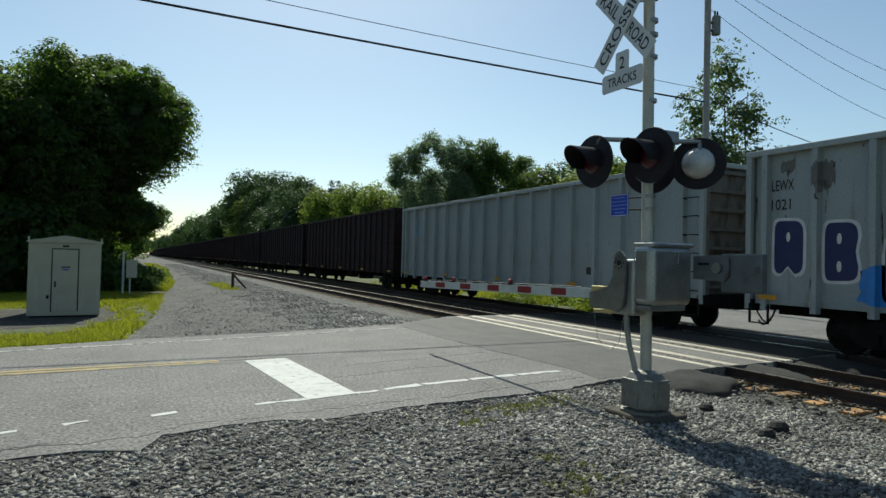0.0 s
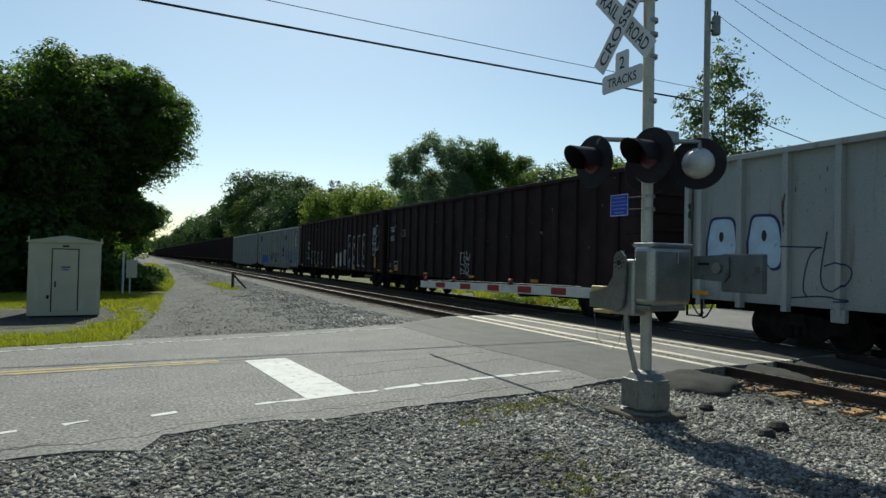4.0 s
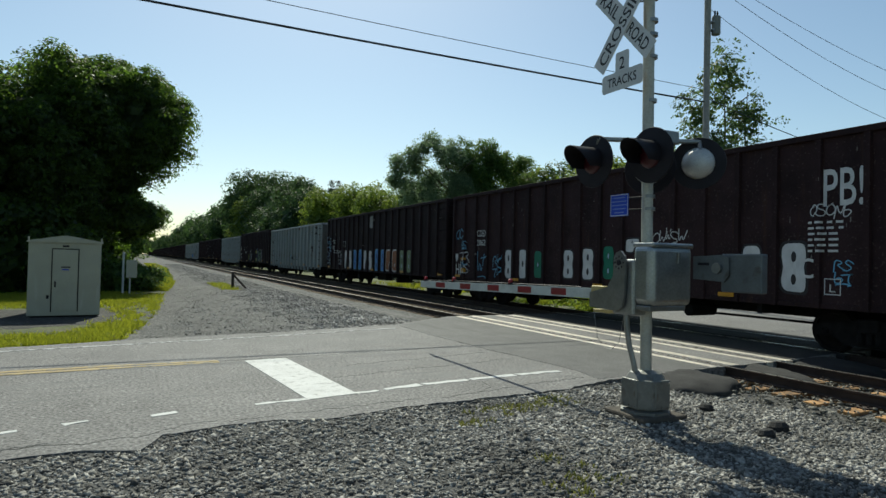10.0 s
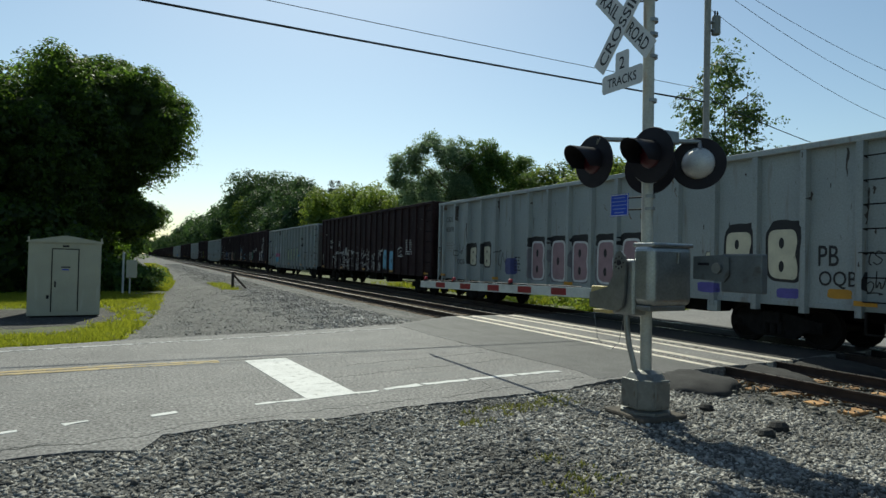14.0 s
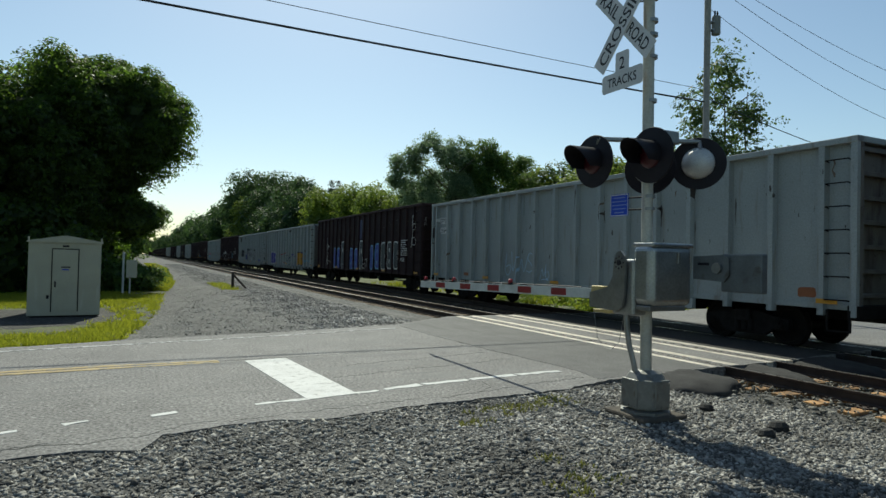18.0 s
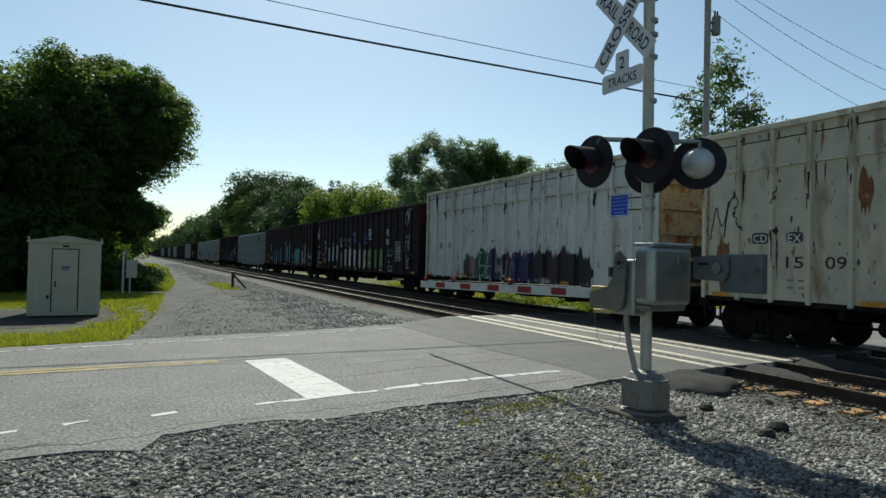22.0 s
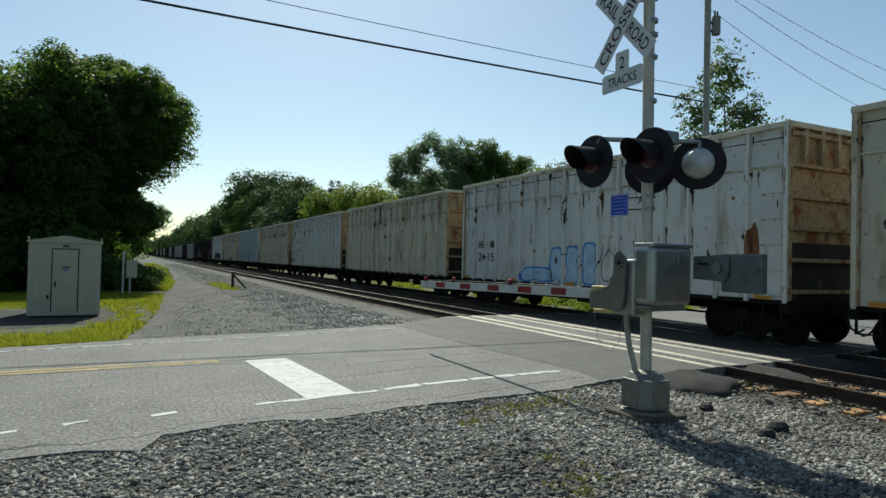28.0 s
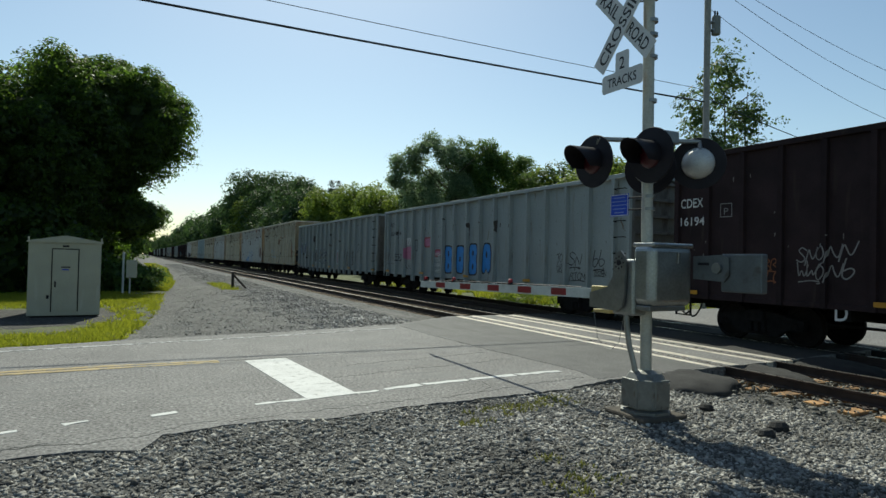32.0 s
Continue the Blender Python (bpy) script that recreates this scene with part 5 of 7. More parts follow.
outline("R", "D2", 13.55, 2.30, 0.76, 1.95, PB)
scribble("D2", 13.44, 1.57, 0.68, 0.76, LB)
bubble("I", "D2", 10.65, 1.61, 0.67, 1.07, WT, K)
bubble("P", "D2", 11.60, 1.66, 0.63, 1.04, WT, K)
outline("B", "D2", 14.66, 2.18, 0.71, 1.97, WT)
outline("C", "D2", 15.65, 2.24, 0.67, 2.02, WT)
outline("B", "D2", 16.67, 2.27, 0.72, 2.02, WT)
scribble("D2", 18.39, 2.83, 1.02, 1.84, WT)
patch("D2", 18.35, 1.55, 0.42, 0.69, Y)

words("CDEX", "D3", 0.98, 3.42, 0.74, 0.26, WT)
words("16015", "D3", 1.04, 2.94, 0.69, 0.30, WT)
outline("P", "D3", 2.13, 3.16, 0.25, 0.23, WT)
scribble("D3", 0.34, 1.44, 0.22, 0.22, WT)
patch("D3", 1.26, 1.25, 0.34, 0.22, Y)
scribble("D3", 9.16, 1.69, 0.78, 0.99, WT)
scribble("D3", 1.23, 1.54, 0.38, 0.30, WT)

bubble("A", "G5", 17.47, 2.42, 0.79, 1.38, LB, B)
bubble("B", "G5", 18.63, 2.43, 0.86, 1.18, LB, B)
patch("G5", 18.81, 1.27, 0.47, 0.32, Y)
bubble("RNR", "G5", 6.47, 1.76, 3.35, 1.37, K, None)
bubble("AA", "G5", 1.33, 2.35, 1.99, 1.29, PB, NV)
scribble("G5", 3.60, 1.78, 1.42, 1.27, NV)
scribble("G5", 9.01, 1.79, 0.53, 1.02, K)
scribble("G5", 13.92, 2.12, 0.65, 0.58, K)
scribble("G5", 15.05, 1.93, 0.57, 0.56, K)
scribble("G5", 16.37, 2.20, 0.61, 0.58, K)
scribble("G5", 10.34, 2.46, 0.78, 0.33, K)

scribble("D6", 0.45, 2.87, 0.88, 0.74, WT)
scribble("D6", 0.43, 1.78, 0.49, 0.82, WT)
words("CDEX", "D6", 2.38, 2.95, 0.69, 0.26, WT)
words("10610", "D6", 2.39, 2.55, 0.77, 0.23, WT)
outline("P", "D6", 4.46, 2.76, 0.24, 0.26, WT)
scribble("D6", 3.96, 2.25, 1.13, 0.24, WT)
bubble("M", "D6", 6.46, 1.58, 0.62, 0.92, YG, K)
bubble("I", "D6", 5.62, 1.57, 0.25, 0.98, PB, K)
scribble("D6", 7.45, 2.00, 0.66, 0.84, WT)
scribble("D6", 7.42, 1.42, 0.63, 0.35, LB)
scribble("D6", 7.78, 1.85, 0.66, 1.16, WT)
bubble("O", "D6", 8.73, 1.68, 0.63, 0.81, PB, K)
patch("D6", 11.72, 2.24, 0.53, 0.37, YG)
patch("D6", 11.71, 1.35, 0.46, 0.37, YG)
bubble("h", "D6", 12.70, 1.90, 0.88, 1.52, NV, LB)
words("WISH", "D6", 12.74, 2.22, 0.63, 0.27, WT)
bubble("A", "D6", 13.62, 1.76, 0.82, 1.30, G, WT)
words("QB", "D6", 13.78, 1.72, 0.44, 0.34, WT)
bubble("B", "D6", 14.62, 1.80, 0.80, 1.36, G, WT)
bubble("h", "D6", 15.60, 1.79, 0.84, 1.37, NV, WT)
words("US\nAND\nTHEM", "D6", 15.62, 1.83, 0.66, 0.93, WT)
patch("D6", 15.67, 1.29, 0.40, 0.13, Y)

words("LEWX", "A7", 0.87, 3.69, 0.65, 0.28, K)
words("1060", "A7", 0.87, 3.18, 0.62, 0.26, K)
scribble("A7", 0.91, 2.22, 0.81, 0.70, K)
scribble("A7", 0.94, 1.62, 0.48, 0.45, K)
scribble("A7", 3.26, 1.63, 0.57, 0.63, K)
scribble("A7", 4.32, 1.74, 0.47, 0.56, K)
scribble("A7", 9.34, 1.82, 0.70, 0.35, K)
scribble("A7", 10.22, 1.68, 0.72, 0.56, K)
scribble("A7", 11.25, 1.69, 0.45, 0.39, K)
patch("A7", 0.96, 1.23, 0.40, 0.19, Y)
patch("A7", 7.95, 1.16, 0.36, 0.17, Y)
scribble("A7", 15.11, 1.86, 0.69, 0.44, R)
scribble("A7", 16.38, 1.75, 0.63, 0.50, ST)
scribble("A7", 9.21, 1.81, 0.81, 0.54, LB)

words("CDEX", "D8", 1.99, 2.92, 0.76, 0.25, WT)
words("206138", "D8", 2.00, 2.50, 0.91, 0.26, WT)
scribble("D8", 2.41, 2.22, 1.73, 0.23, WT)
scribble("D8", 0.57, 2.78, 0.62, 0.62, LB)
outline("P", "D8", 4.08, 2.73, 0.23, 0.25, WT)
scribble("D8", 3.19, 1.72, 0.42, 0.80, WT)
for text, d, w, fill, edge in (("F", 4.22, 0.52, WT, K), ("5", 5.24, 0.62, WT, K), ("8", 6.32, 0.56, B, LB), ("8", 7.37, 0.56, B, LB), ("F", 8.33, 0.52, WT, K), ("5", 9.31, 0.62, WT, K), ("8", 10.41, 0.56, B, LB), ("8", 11.41, 0.58, B, LB),
                               ("F", 12.37, 0.84, RS, WT), ("6", 13.39, 0.82, RS, WT), ("8", 14.41, 0.7, (0.17, 0.24, 0.13), None), ("8", 15.36, 0.7, (0.17, 0.24, 0.13), None)):
    bubble(text, "D8", d, 1.68, w, 1.26, fill, edge)
words("QB", "D8", 14.45, 1.66, 0.45, 0.26, K)
patch("D8", 9.42, 3.99, 0.74, 0.77, ST)
scribble("D8", 0.41, 2.35, 0.84, 2.01, PB)

scribble("D9", 0.62, 2.91, 0.59, 0.50, LB)
scribble("D9", 1.03, 2.48, 0.46, 0.37, LB)
bubble("V", "D9", 0.34, 1.91, 0.31, 0.41, WT, K)
words("HI", "D9", 0.50, 1.39, 0.45, 0.48, WT)
patch("D9", 0.94, 1.86, 0.52, 0.09, Y)
patch("D9", 0.95, 1.35, 0.46, 0.21, Y)
scribble("D9", 1.02, 1.60, 0.50, 0.24, LB)
words("CDEX", "D9", 2.67, 2.92, 0.81, 0.27, WT)
words("20621", "D9", 2.68, 2.54, 0.81, 0.25, WT)
scribble("D9", 1.11, 1.67, 0.77, 1.02, WT)
scribble("D9", 2.70, 1.60, 0.93, 0.97, LB)
scribble("D9", 3.82, 1.57, 0.57, 0.84, LB)
bubble("8", "D9", 4.86, 1.68, 0.56, 1.17, WT, K)
bubble("0", "D9", 5.89, 1.70, 0.55, 1.12, WT, K)
bubble("0", "D9", 6.92, 1.69, 0.56, 1.03, G, None)
bubble("8", "D9", 7.95, 1.73, 0.59, 1.03, WT, K)
bubble("8", "D9", 8.90, 1.75, 0.62, 1.08, WT, K)
bubble("8", "D9", 9.88, 1.80, 0.58, 1.08, G, None)
bubble("P", "D9", 11.04, 2.33, 0.62, 0.48, WT, K)
scribble("D9", 12.63, 2.54, 1.12, 0.38, WT)
bubble("8", "D9", 15.84, 1.79, 0.68, 1.18, WT, K)
bubble("0", "D9", 14.91, 1.76, 0.57, 1.11, WT, K)
words("PB!", "D9", 16.86, 3.46, 0.83, 0.79, WT)
scribble("D9", 16.98, 2.99, 0.85, 0.29, WT)
text_bars("D9", 16.85, 2.45, 0.74, 0.72, WT)
words("IC", "D9", 16.71, 1.78, 0.47, 0.43, WT)
scribble("D9", 17.25, 1.71, 0.37, 0.50, LB)
outline("L", "D9", 16.76, 1.41, 0.42, 0.32, WT)

words("007", "W10", 1.90, 3.18, 0.57, 0.25, K)
scribble("W10", 0.56, 3.25, 1.46, 1.10, NV)
scribble("W10", 0.90, 1.88, 0.59, 0.59, K)
scribble("W10", 1.92, 1.93, 0.57, 0.65, K)
bubble("W", "W10", 3.54, 2.40, 1.19, 0.94, WT, LB)
bubble("U", "W10", 4.61, 2.39, 0.59, 1.04, WT, LB)
bubble("Y", "W10", 5.52, 2.23, 0.87, 1.71, WT, LB)
patch("W10", 4.18, 1.90, 2.25, 0.38, PK)
patch("W10", 4.24, 1.47, 1.51, 0.48, LB)
bubble("C", "W10", 9.16, 1.90, 0.89, 1.15, PG, K)
bubble("8", "W10", 10.25, 1.95, 0.77, 1.18, PG, K)
bubble("B", "W10", 11.38, 1.96, 0.77, 1.26, PG, K)
bubble("Y", "W10", 12.55, 1.97, 0.78, 1.44, PG, K)
bubble("C", "W10", 7.97, 2.36, 0.65, 0.40, PG, K)
patch("W10", 11.49, 1.16, 0.48, 0.14, Y)
scribble("W10", 13.77, 1.89, 0.78, 1.17, LB)
scribble("W10", 14.87, 2.72, 0.83, 0.41, K)
scribble("W10", 16.21, 1.83, 0.88, 0.75, K)
words("ICH", "W10", 17.36, 2.20, 0.71, 0.29, K)
scribble("W10", 17.47, 1.60, 0.77, 0.73, K)
words("CAUS", "W10", 18.52, 2.23, 0.70, 0.26, K)
scribble("W10", 18.68, 3.18, 0.64, 0.57, LB)
scribble("W10", 18.65, 1.64, 0.59, 0.57, K)
patch("W10", 18.69, 1.21, 0.53, 0.21, Y)

words("CDEX", "D11", 2.43, 2.93, 0.59, 0.21, WT)
words("20617", "D11", 2.44, 2.53, 0.61, 0.18, WT)
outline("P", "D11", 4.40, 2.74, 0.24, 0.25, WT)
scribble("D11", 4.55, 2.13, 2.26, 0.14, WT)
scribble("D11", 6.37, 1.78, 0.69, 1.10, WT)
words("HN", "D11", 7.55, 2.13, 0.32, 0.25, WT)
words("PB", "D11", 7.15, 2.14, 0.34, 0.29, WT)
scribble("D11", 7.38, 1.59, 0.64, 0.69, ST)
scribble("D11", 5.64, 1.60, 0.20, 0.93, WT)
scribble("D11", 0.31, 1.73, 0.21, 0.71, WT)
scribble("D11", 3.53, 1.61, 0.97, 1.18, WT)
scribble("D11", 5.36, 1.67, 0.87, 1.30, WT)
scribble("D11", 6.52, 1.69, 0.91, 1.35, WT)
scribble("D11", 8.55, 1.65, 0.75, 1.22, WT)
scribble("D11", 9.59, 1.66, 0.78, 1.26, WT)
scribble("D11", 10.55, 1.68, 0.65, 1.22, WT)
scribble("D11", 11.51, 1.61, 0.71, 1.09, WT)
scribble("D11", 12.57, 1.79, 0.55, 1.37, WT)
bubble("A", "D11", 13.68, 1.73, 0.73, 1.23, LB, K)
bubble("0", "D11", 14.66, 1.68, 0.70, 1.23, LB, K)
scribble("D11", 15.62, 2.22, 0.69, 0.57, WT)
text_bars("D11", 16.76, 2.42, 0.84, 0.84, WT)

words("CIGX", "W12", 0.82, 3.64, 0.63, 0.24, K)
words("803078", "W12", 0.86, 3.19, 0.75, 0.22, K)
text_bars("W12", 0.92, 2.39, 0.60, 0.48, ST)
scribble("W12", 1.94, 2.22, 0.57, 0.51, K)
scribble("W12", 0.13, 2.26, 0.32, 0.34, K)
bubble("R", "W12", 15.39, 1.83, 0.23, 0.65, CR, K)
words("OQB", "W12", 1.95, 1.72, 0.66, 0.26, K)
scribble("W12", 5.50, 1.99, 0.77, 0.74, K)
for text, d in (("B", 7.91), ("D", 9.13), ("B", 10.29), ("B", 11.51), ("D", 12.6)):
    patch("W12", d, 2.5, 0.98, 0.42, K, -0.003)
    patch("W12", d, 1.74, 1.0, 1.3, (0.17, 0.17, 0.19), -0.0015)
    bubble(text, "W12", d, 1.83, 0.8, 1.36, MV, WT)
patch("W12", 6.15, 1.6, 0.9, 0.66, (0.06, 0.07, 0.2), -0.002)
text_bars("W12", 6.6, 1.7, 0.4, 0.6, K)
for text, d, z, h in (("B", 3.08, 1.98, 0.86), ("B", 4.27, 1.98, 0.9), ("B", 16.19, 2.08, 1.18), ("B", 17.34, 2.08, 1.24)):
    patch("W12", d + 0.04, z + 0.1, 0.92 if d > 9 else 0.7, h * 1.12, K, -0.002)
    bubble(text, "W12", d - 0.03, z, 0.82 if d > 9 else 0.6, h, CR, K)
words("OQB", "W12", 18.52, 1.55, 0.78, 0.37, K)
words("PB", "W12", 18.33, 2.05, 0.43, 0.43, K)
scribble("W12", 19.24, 2.03, 0.34, 0.32, K)
scribble("W12", 19.26, 1.52, 0.34, 0.41, K)
patch("W12", 18.56, 1.27, 0.51, 0.21, Y)
patch("W12", 17.44, 1.22, 0.55, 0.23, PU)
patch("W12", 15.32, 1.25, 0.71, 0.27, PU)

bubble("I", "D15", 4.05, 1.75, 0.85, 1.46, BL, LB)
bubble("0", "D15", 5.02, 1.73, 0.75, 1.46, BL, LB)
bubble("R", "D15", 6.06, 1.97, 0.85, 1.86, (0.016, 0.03, 0.042), WT)
bubble("B", "D15", 8.10, 1.73, 0.66, 1.41, BL, LB)
bubble("8", "D15", 9.16, 1.72, 0.70, 1.40, BL, LB)
bubble("A", "D15", 10.09, 1.99, 0.85, 1.86, (0.016, 0.03, 0.042), WT)
scribble("D15", 11.22, 1.43, 0.64, 0.74, WT)
bubble("I", "D15", 12.20, 1.86, 0.73, 1.53, BL, LB)
bubble("B", "D15", 13.17, 1.91, 0.77, 1.56, BL, LB)
bubble("C", "D15", 14.14, 1.95, 0.82, 1.57, (0.016, 0.03, 0.042), WT)
bubble("8", "D15", 15.16, 1.97, 0.78, 1.52, (0.016, 0.03, 0.042), WT)
bubble("C", "D15", 16.20, 1.98, 0.71, 1.53, (0.016, 0.03, 0.042), WT)
text_bars("D15", 17.37, 2.39, 0.88, 0.90, WT)
words("WORK", "D15", 17.42, 1.76, 0.81, 0.22, WT)
scribble("D15", 18.67, 3.21, 0.49, 1.55, WT)
scribble("D15", 2.82, 2.23, 0.73, 1.78, WT)
patch("D15", 10.21, 3.61, 0.46, 1.32, NV)
scribble("D15", 20.10, 3.70, 0.28, 0.44, ST)

scribble("W13", 8.17, 1.62, 2.25, 1.22, R)
scribble("W13", 10.58, 1.54, 2.05, 1.04, NV)
scribble("W13", 12.99, 1.78, 1.75, 1.52, PU)
bubble("8", "W13", 3.02, 1.63, 2.58, 1.22, PU, WT)
bubble("8", "W13", 14.98, 1.62, 1.60, 1.20, Y, NV)
scribble("W13", 17.25, 1.63, 1.87, 1.15, LB)

patch("W16", 0.95, 3.62, 0.85, 0.30, WT)
words("LEWX", "W16", 0.96, 3.62, 0.76, 0.23, K)
patch("W16", 0.99, 3.16, 0.79, 0.30, WT)
words("2164", "W16", 1.00, 3.16, 0.70, 0.23, K)
text_bars("W16", 1.87, 3.36, 0.21, 0.27, ST)
patch("W16", 3.33, 1.20, 0.43, 0.14, RS)
scribble("W16", 7.01, 1.58, 0.89, 0.83, PB)
scribble("W16", 8.03, 1.69, 0.95, 0.90, PB)
scribble("W16", 9.17, 1.42, 0.50, 0.50, PB)
patch("W16", 18.63, 1.27, 0.42, 0.22, RS)

words("CDEX", "D17", 2.67, 2.90, 0.90, 0.27, WT)
words("20212", "D17", 2.64, 2.48, 0.90, 0.27, WT)
scribble("D17", 2.69, 1.78, 0.79, 1.00, WT)
scribble("D17", 1.00, 1.68, 0.68, 1.00, Y)
bubble("h", "D17", 3.80, 1.68, 0.66, 1.15, BL, NV)
bubble("B", "D17", 4.78, 1.77, 0.62, 1.40, LB, K)
bubble("8", "D17", 5.78, 1.83, 0.66, 1.45, LB, K)
bubble("h", "D17", 6.78, 1.78, 0.70, 1.30, BL, NV)
words("AND", "D17", 6.78, 1.85, 0.5, 0.3, NV)
block("F", "D17", 7.78, 1.98, 0.66, 1.45, TL)
bubble("o", "D17", 9.73, 2.98, 0.50, 0.50, LB, PB)
block("I", "D17", 9.80, 2.0, 0.5, 1.1, TL)
block("K", "D17", 10.74, 2.05, 0.80, 1.45, LB)
block("E", "D17", 11.80, 2.15, 0.75, 1.75, TL)
patch("D17", 13.76, 1.82, 0.72, 1.36, TL)
patch("D17", 13.78, 1.78, 0.5, 1.1, (0.16, 0.24, 0.27), 0.003)
scribble("D17", 13.76, 1.95, 0.4, 0.4, K)
patch("D17", 14.68, 1.86, 0.78, 1.42, TL)
bubble("o", "D17", 14.7, 1.9, 0.6, 1.0, (0.1, 0.2, 0.26), LB)
words("OLD", "D17", 12.71, 2.43, 0.47, 0.23, LB)
words("SCHOOL", "D17", 12.82, 1.96, 0.66, 0.2, LB)
scribble("D17", 12.81, 1.80, 0.63, 0.68, LB)
patch("D17", 12.82, 1.27, 0.41, 0.14, Y)
outline("P", "D17", 4.81, 2.73, 0.44, 0.31, WT)
words("OK", "D17", 15.90, 1.70, 0.60, 1.15, WT)
text_bars("D17", 17.02, 2.04, 0.87, 1.57, WT)
scribble("D17", 18.73, 1.74, 1.01, 1.04, WT)

words("BREZ", "D18", 0.66, 3.44, 1.01, 0.52, WT)
scribble("D18", 0.63, 3.88, 0.58, 0.31, WT)
words("CDEX", "D18", 2.40, 2.92, 0.78, 0.24, WT)
words("20627", "D18", 2.36, 2.49, 0.80, 0.23, WT)
scribble("D18", 0.91, 2.22, 0.56, 0.95, WT)
scribble("D18", 0.38, 1.71, 0.34, 0.90, WT)
scribble("D18", 2.25, 1.84, 0.62, 0.93, WT)
patch("D18", 1.00, 1.36, 0.44, 0.23, Y)
bubble("V", "D18", 5.54, 2.39, 0.56, 0.62, WT, K)
scribble("D18", 4.51, 2.63, 0.38, 0.32, WT)
scribble("D18", 6.50, 2.92, 0.71, 0.59, WT)
scribble("D18", 7.41, 2.87, 0.57, 0.58, ST)
scribble("D18", 8.42, 2.80, 0.66, 0.70, PG)
words("BRSE\nTMR", "D18", 9.45, 3.14, 0.68, 0.66, SB)
scribble("D18", 9.55, 2.73, 0.40, 0.09, SB)
for d, z, h in ((3.45, 2.0, 1.0), (4.44, 2.0, 1.0), (5.45, 2.02, 0.95)):
    bubble("I", "D18", d, z, 0.5, h, PB, ST)
bubble("8", "D18", 6.53, 1.64, 0.42, 1.05, (0.14, 0.22, 0.05), K)
bubble("I", "D18", 10.7, 1.70, 0.62, 1.2, WT, K)
bubble("A", "D18", 11.66, 1.70, 0.62, 1.22, PG, LB)
scribble("D18", 10.58, 2.51, 0.6, 0.5, WT)
scribble("D18", 15.78, 1.37, 0.5, 0.6, WT)
bubble("8", "D18", 7.52, 1.80, 0.60, 1.22, WT, K)
bubble("0", "D18", 8.50, 1.79, 0.66, 1.28, WT, K)
bubble("8", "D18", 9.51, 1.79, 0.62, 1.18, WT, K)
patch("D18", 9.55, 1.25, 0.44, 0.09, Y)
words("PB!", "D18", 12.67, 3.25, 0.62, 0.72, WT)
words("PB!\nONE", "D18", 15.72, 3.01, 0.67, 0.90, WT)
bubble("8", "D18", 12.70, 1.76, 0.78, 1.25, (0.14, 0.22, 0.05), K)
bubble("I", "D18", 13.78, 1.75, 0.62, 1.20, (0.14, 0.22, 0.05), K)
words("US\nAND\nTHE", "D18", 12.66, 1.76, 0.5, 0.95, K)
bubble("A", "D18", 14.74, 1.77, 0.69, 1.19, (0.14, 0.22, 0.05), K)
text_bars("D18", 16.87, 2.20, 0.81, 1.13, WT)
scribble("D18", 17.05, 2.27, 0.45, 0.37, WT)
scribble("D18", 18.26, 3.99, 0.73, 0.85, WT)
scribble("D18", 18.36, 2.69, 0.76, 0.91, WT)
scribble("D18", 18.35, 1.63, 0.60, 0.63, WT)
scribble("D18", 11.67, 3.09, 0.71, 0.71, SB)
scribble("D18", 15.73, 2.13, 0.61, 0.40, LB)

patch("T19", 1.61, 2.45, 0.48, 0.27, GY)
words("CD", "T19", 1.61, 2.45, 0.37, 0.18, WT)
patch("T19", 2.46, 2.45, 0.43, 0.26, GY)
words("EX", "T19", 2.46, 2.45, 0.33, 0.19, WT)
words("31", "T19", 3.37, 1.92, 0.39, 0.21, K)
text_bars("T19", 3.38, 1.54, 0.34, 0.20, ST)
patch("T19", 3.42, 1.15, 0.52, 0.16, Y)
piece("T19", 8.1, 1.5, 8.0, 1.35, ((0.03, 0.06, 0.05), (0.012, 0.09, 0.06), (0.02, 0.03, 0.07), (0.05, 0.02, 0.05), NV, K, (0.03, 0.012, 0.03), K))
patch("T19", 4.17, 1.43, 0.7, 0.86, K, 0.013)
scribble("T19", 4.17, 1.62, 0.5, 0.28, WT)
scribble("T19", 4.17, 1.27, 0.5, 0.3, LB)
patch("T19", 4.68, 1.55, 0.3, 0.75, (0.3, 0.2, 0.22), 0.012)
scribble("T19", 3.32, 1.32, 0.5, 0.28, K)
patch("T19", 13.34, 1.54, 0.51, 0.32, GY)

patch("T20", 1.60, 2.44, 0.43, 0.27, GY)
words("CD", "T20", 1.60, 2.44, 0.34, 0.18, WT)
patch("T20", 2.43, 2.44, 0.40, 0.26, GY)
words("EX", "T20", 2.43, 2.43, 0.31, 0.19, WT)
words("15", "T20", 2.44, 1.90, 0.40, 0.25, K)
words("09", "T20", 3.33, 1.90, 0.44, 0.26, K)
text_bars("T20", 2.46, 1.43, 0.38, 0.31, ST)
scribble("T20", 0.75, 3.0, 0.8, 0.9, K)
patch("T20", 9.1, 1.22, 3.3, 0.36, RS, -0.003)
block("S", "T20", 7.78, 1.48, 0.74, 0.92, NV)
block("I", "T20", 8.67, 1.48, 0.2, 0.92, NV)
block("E", "T20", 9.41, 1.48, 0.66, 0.92, NV)
block("R", "T20", 10.40, 1.48, 0.72, 0.92, NV)
scribble("T20", 6.03, 1.31, 1.27, 0.62, K)
scribble("T20", 14.14, 1.89, 0.31, 0.39, ST)

scribble("T21", 0.54, 3.53, 0.98, 0.81, NV)
scribble("T21", 0.66, 2.83, 0.75, 0.64, NV)
patch("T21", 1.63, 2.35, 0.36, 0.22, WT)
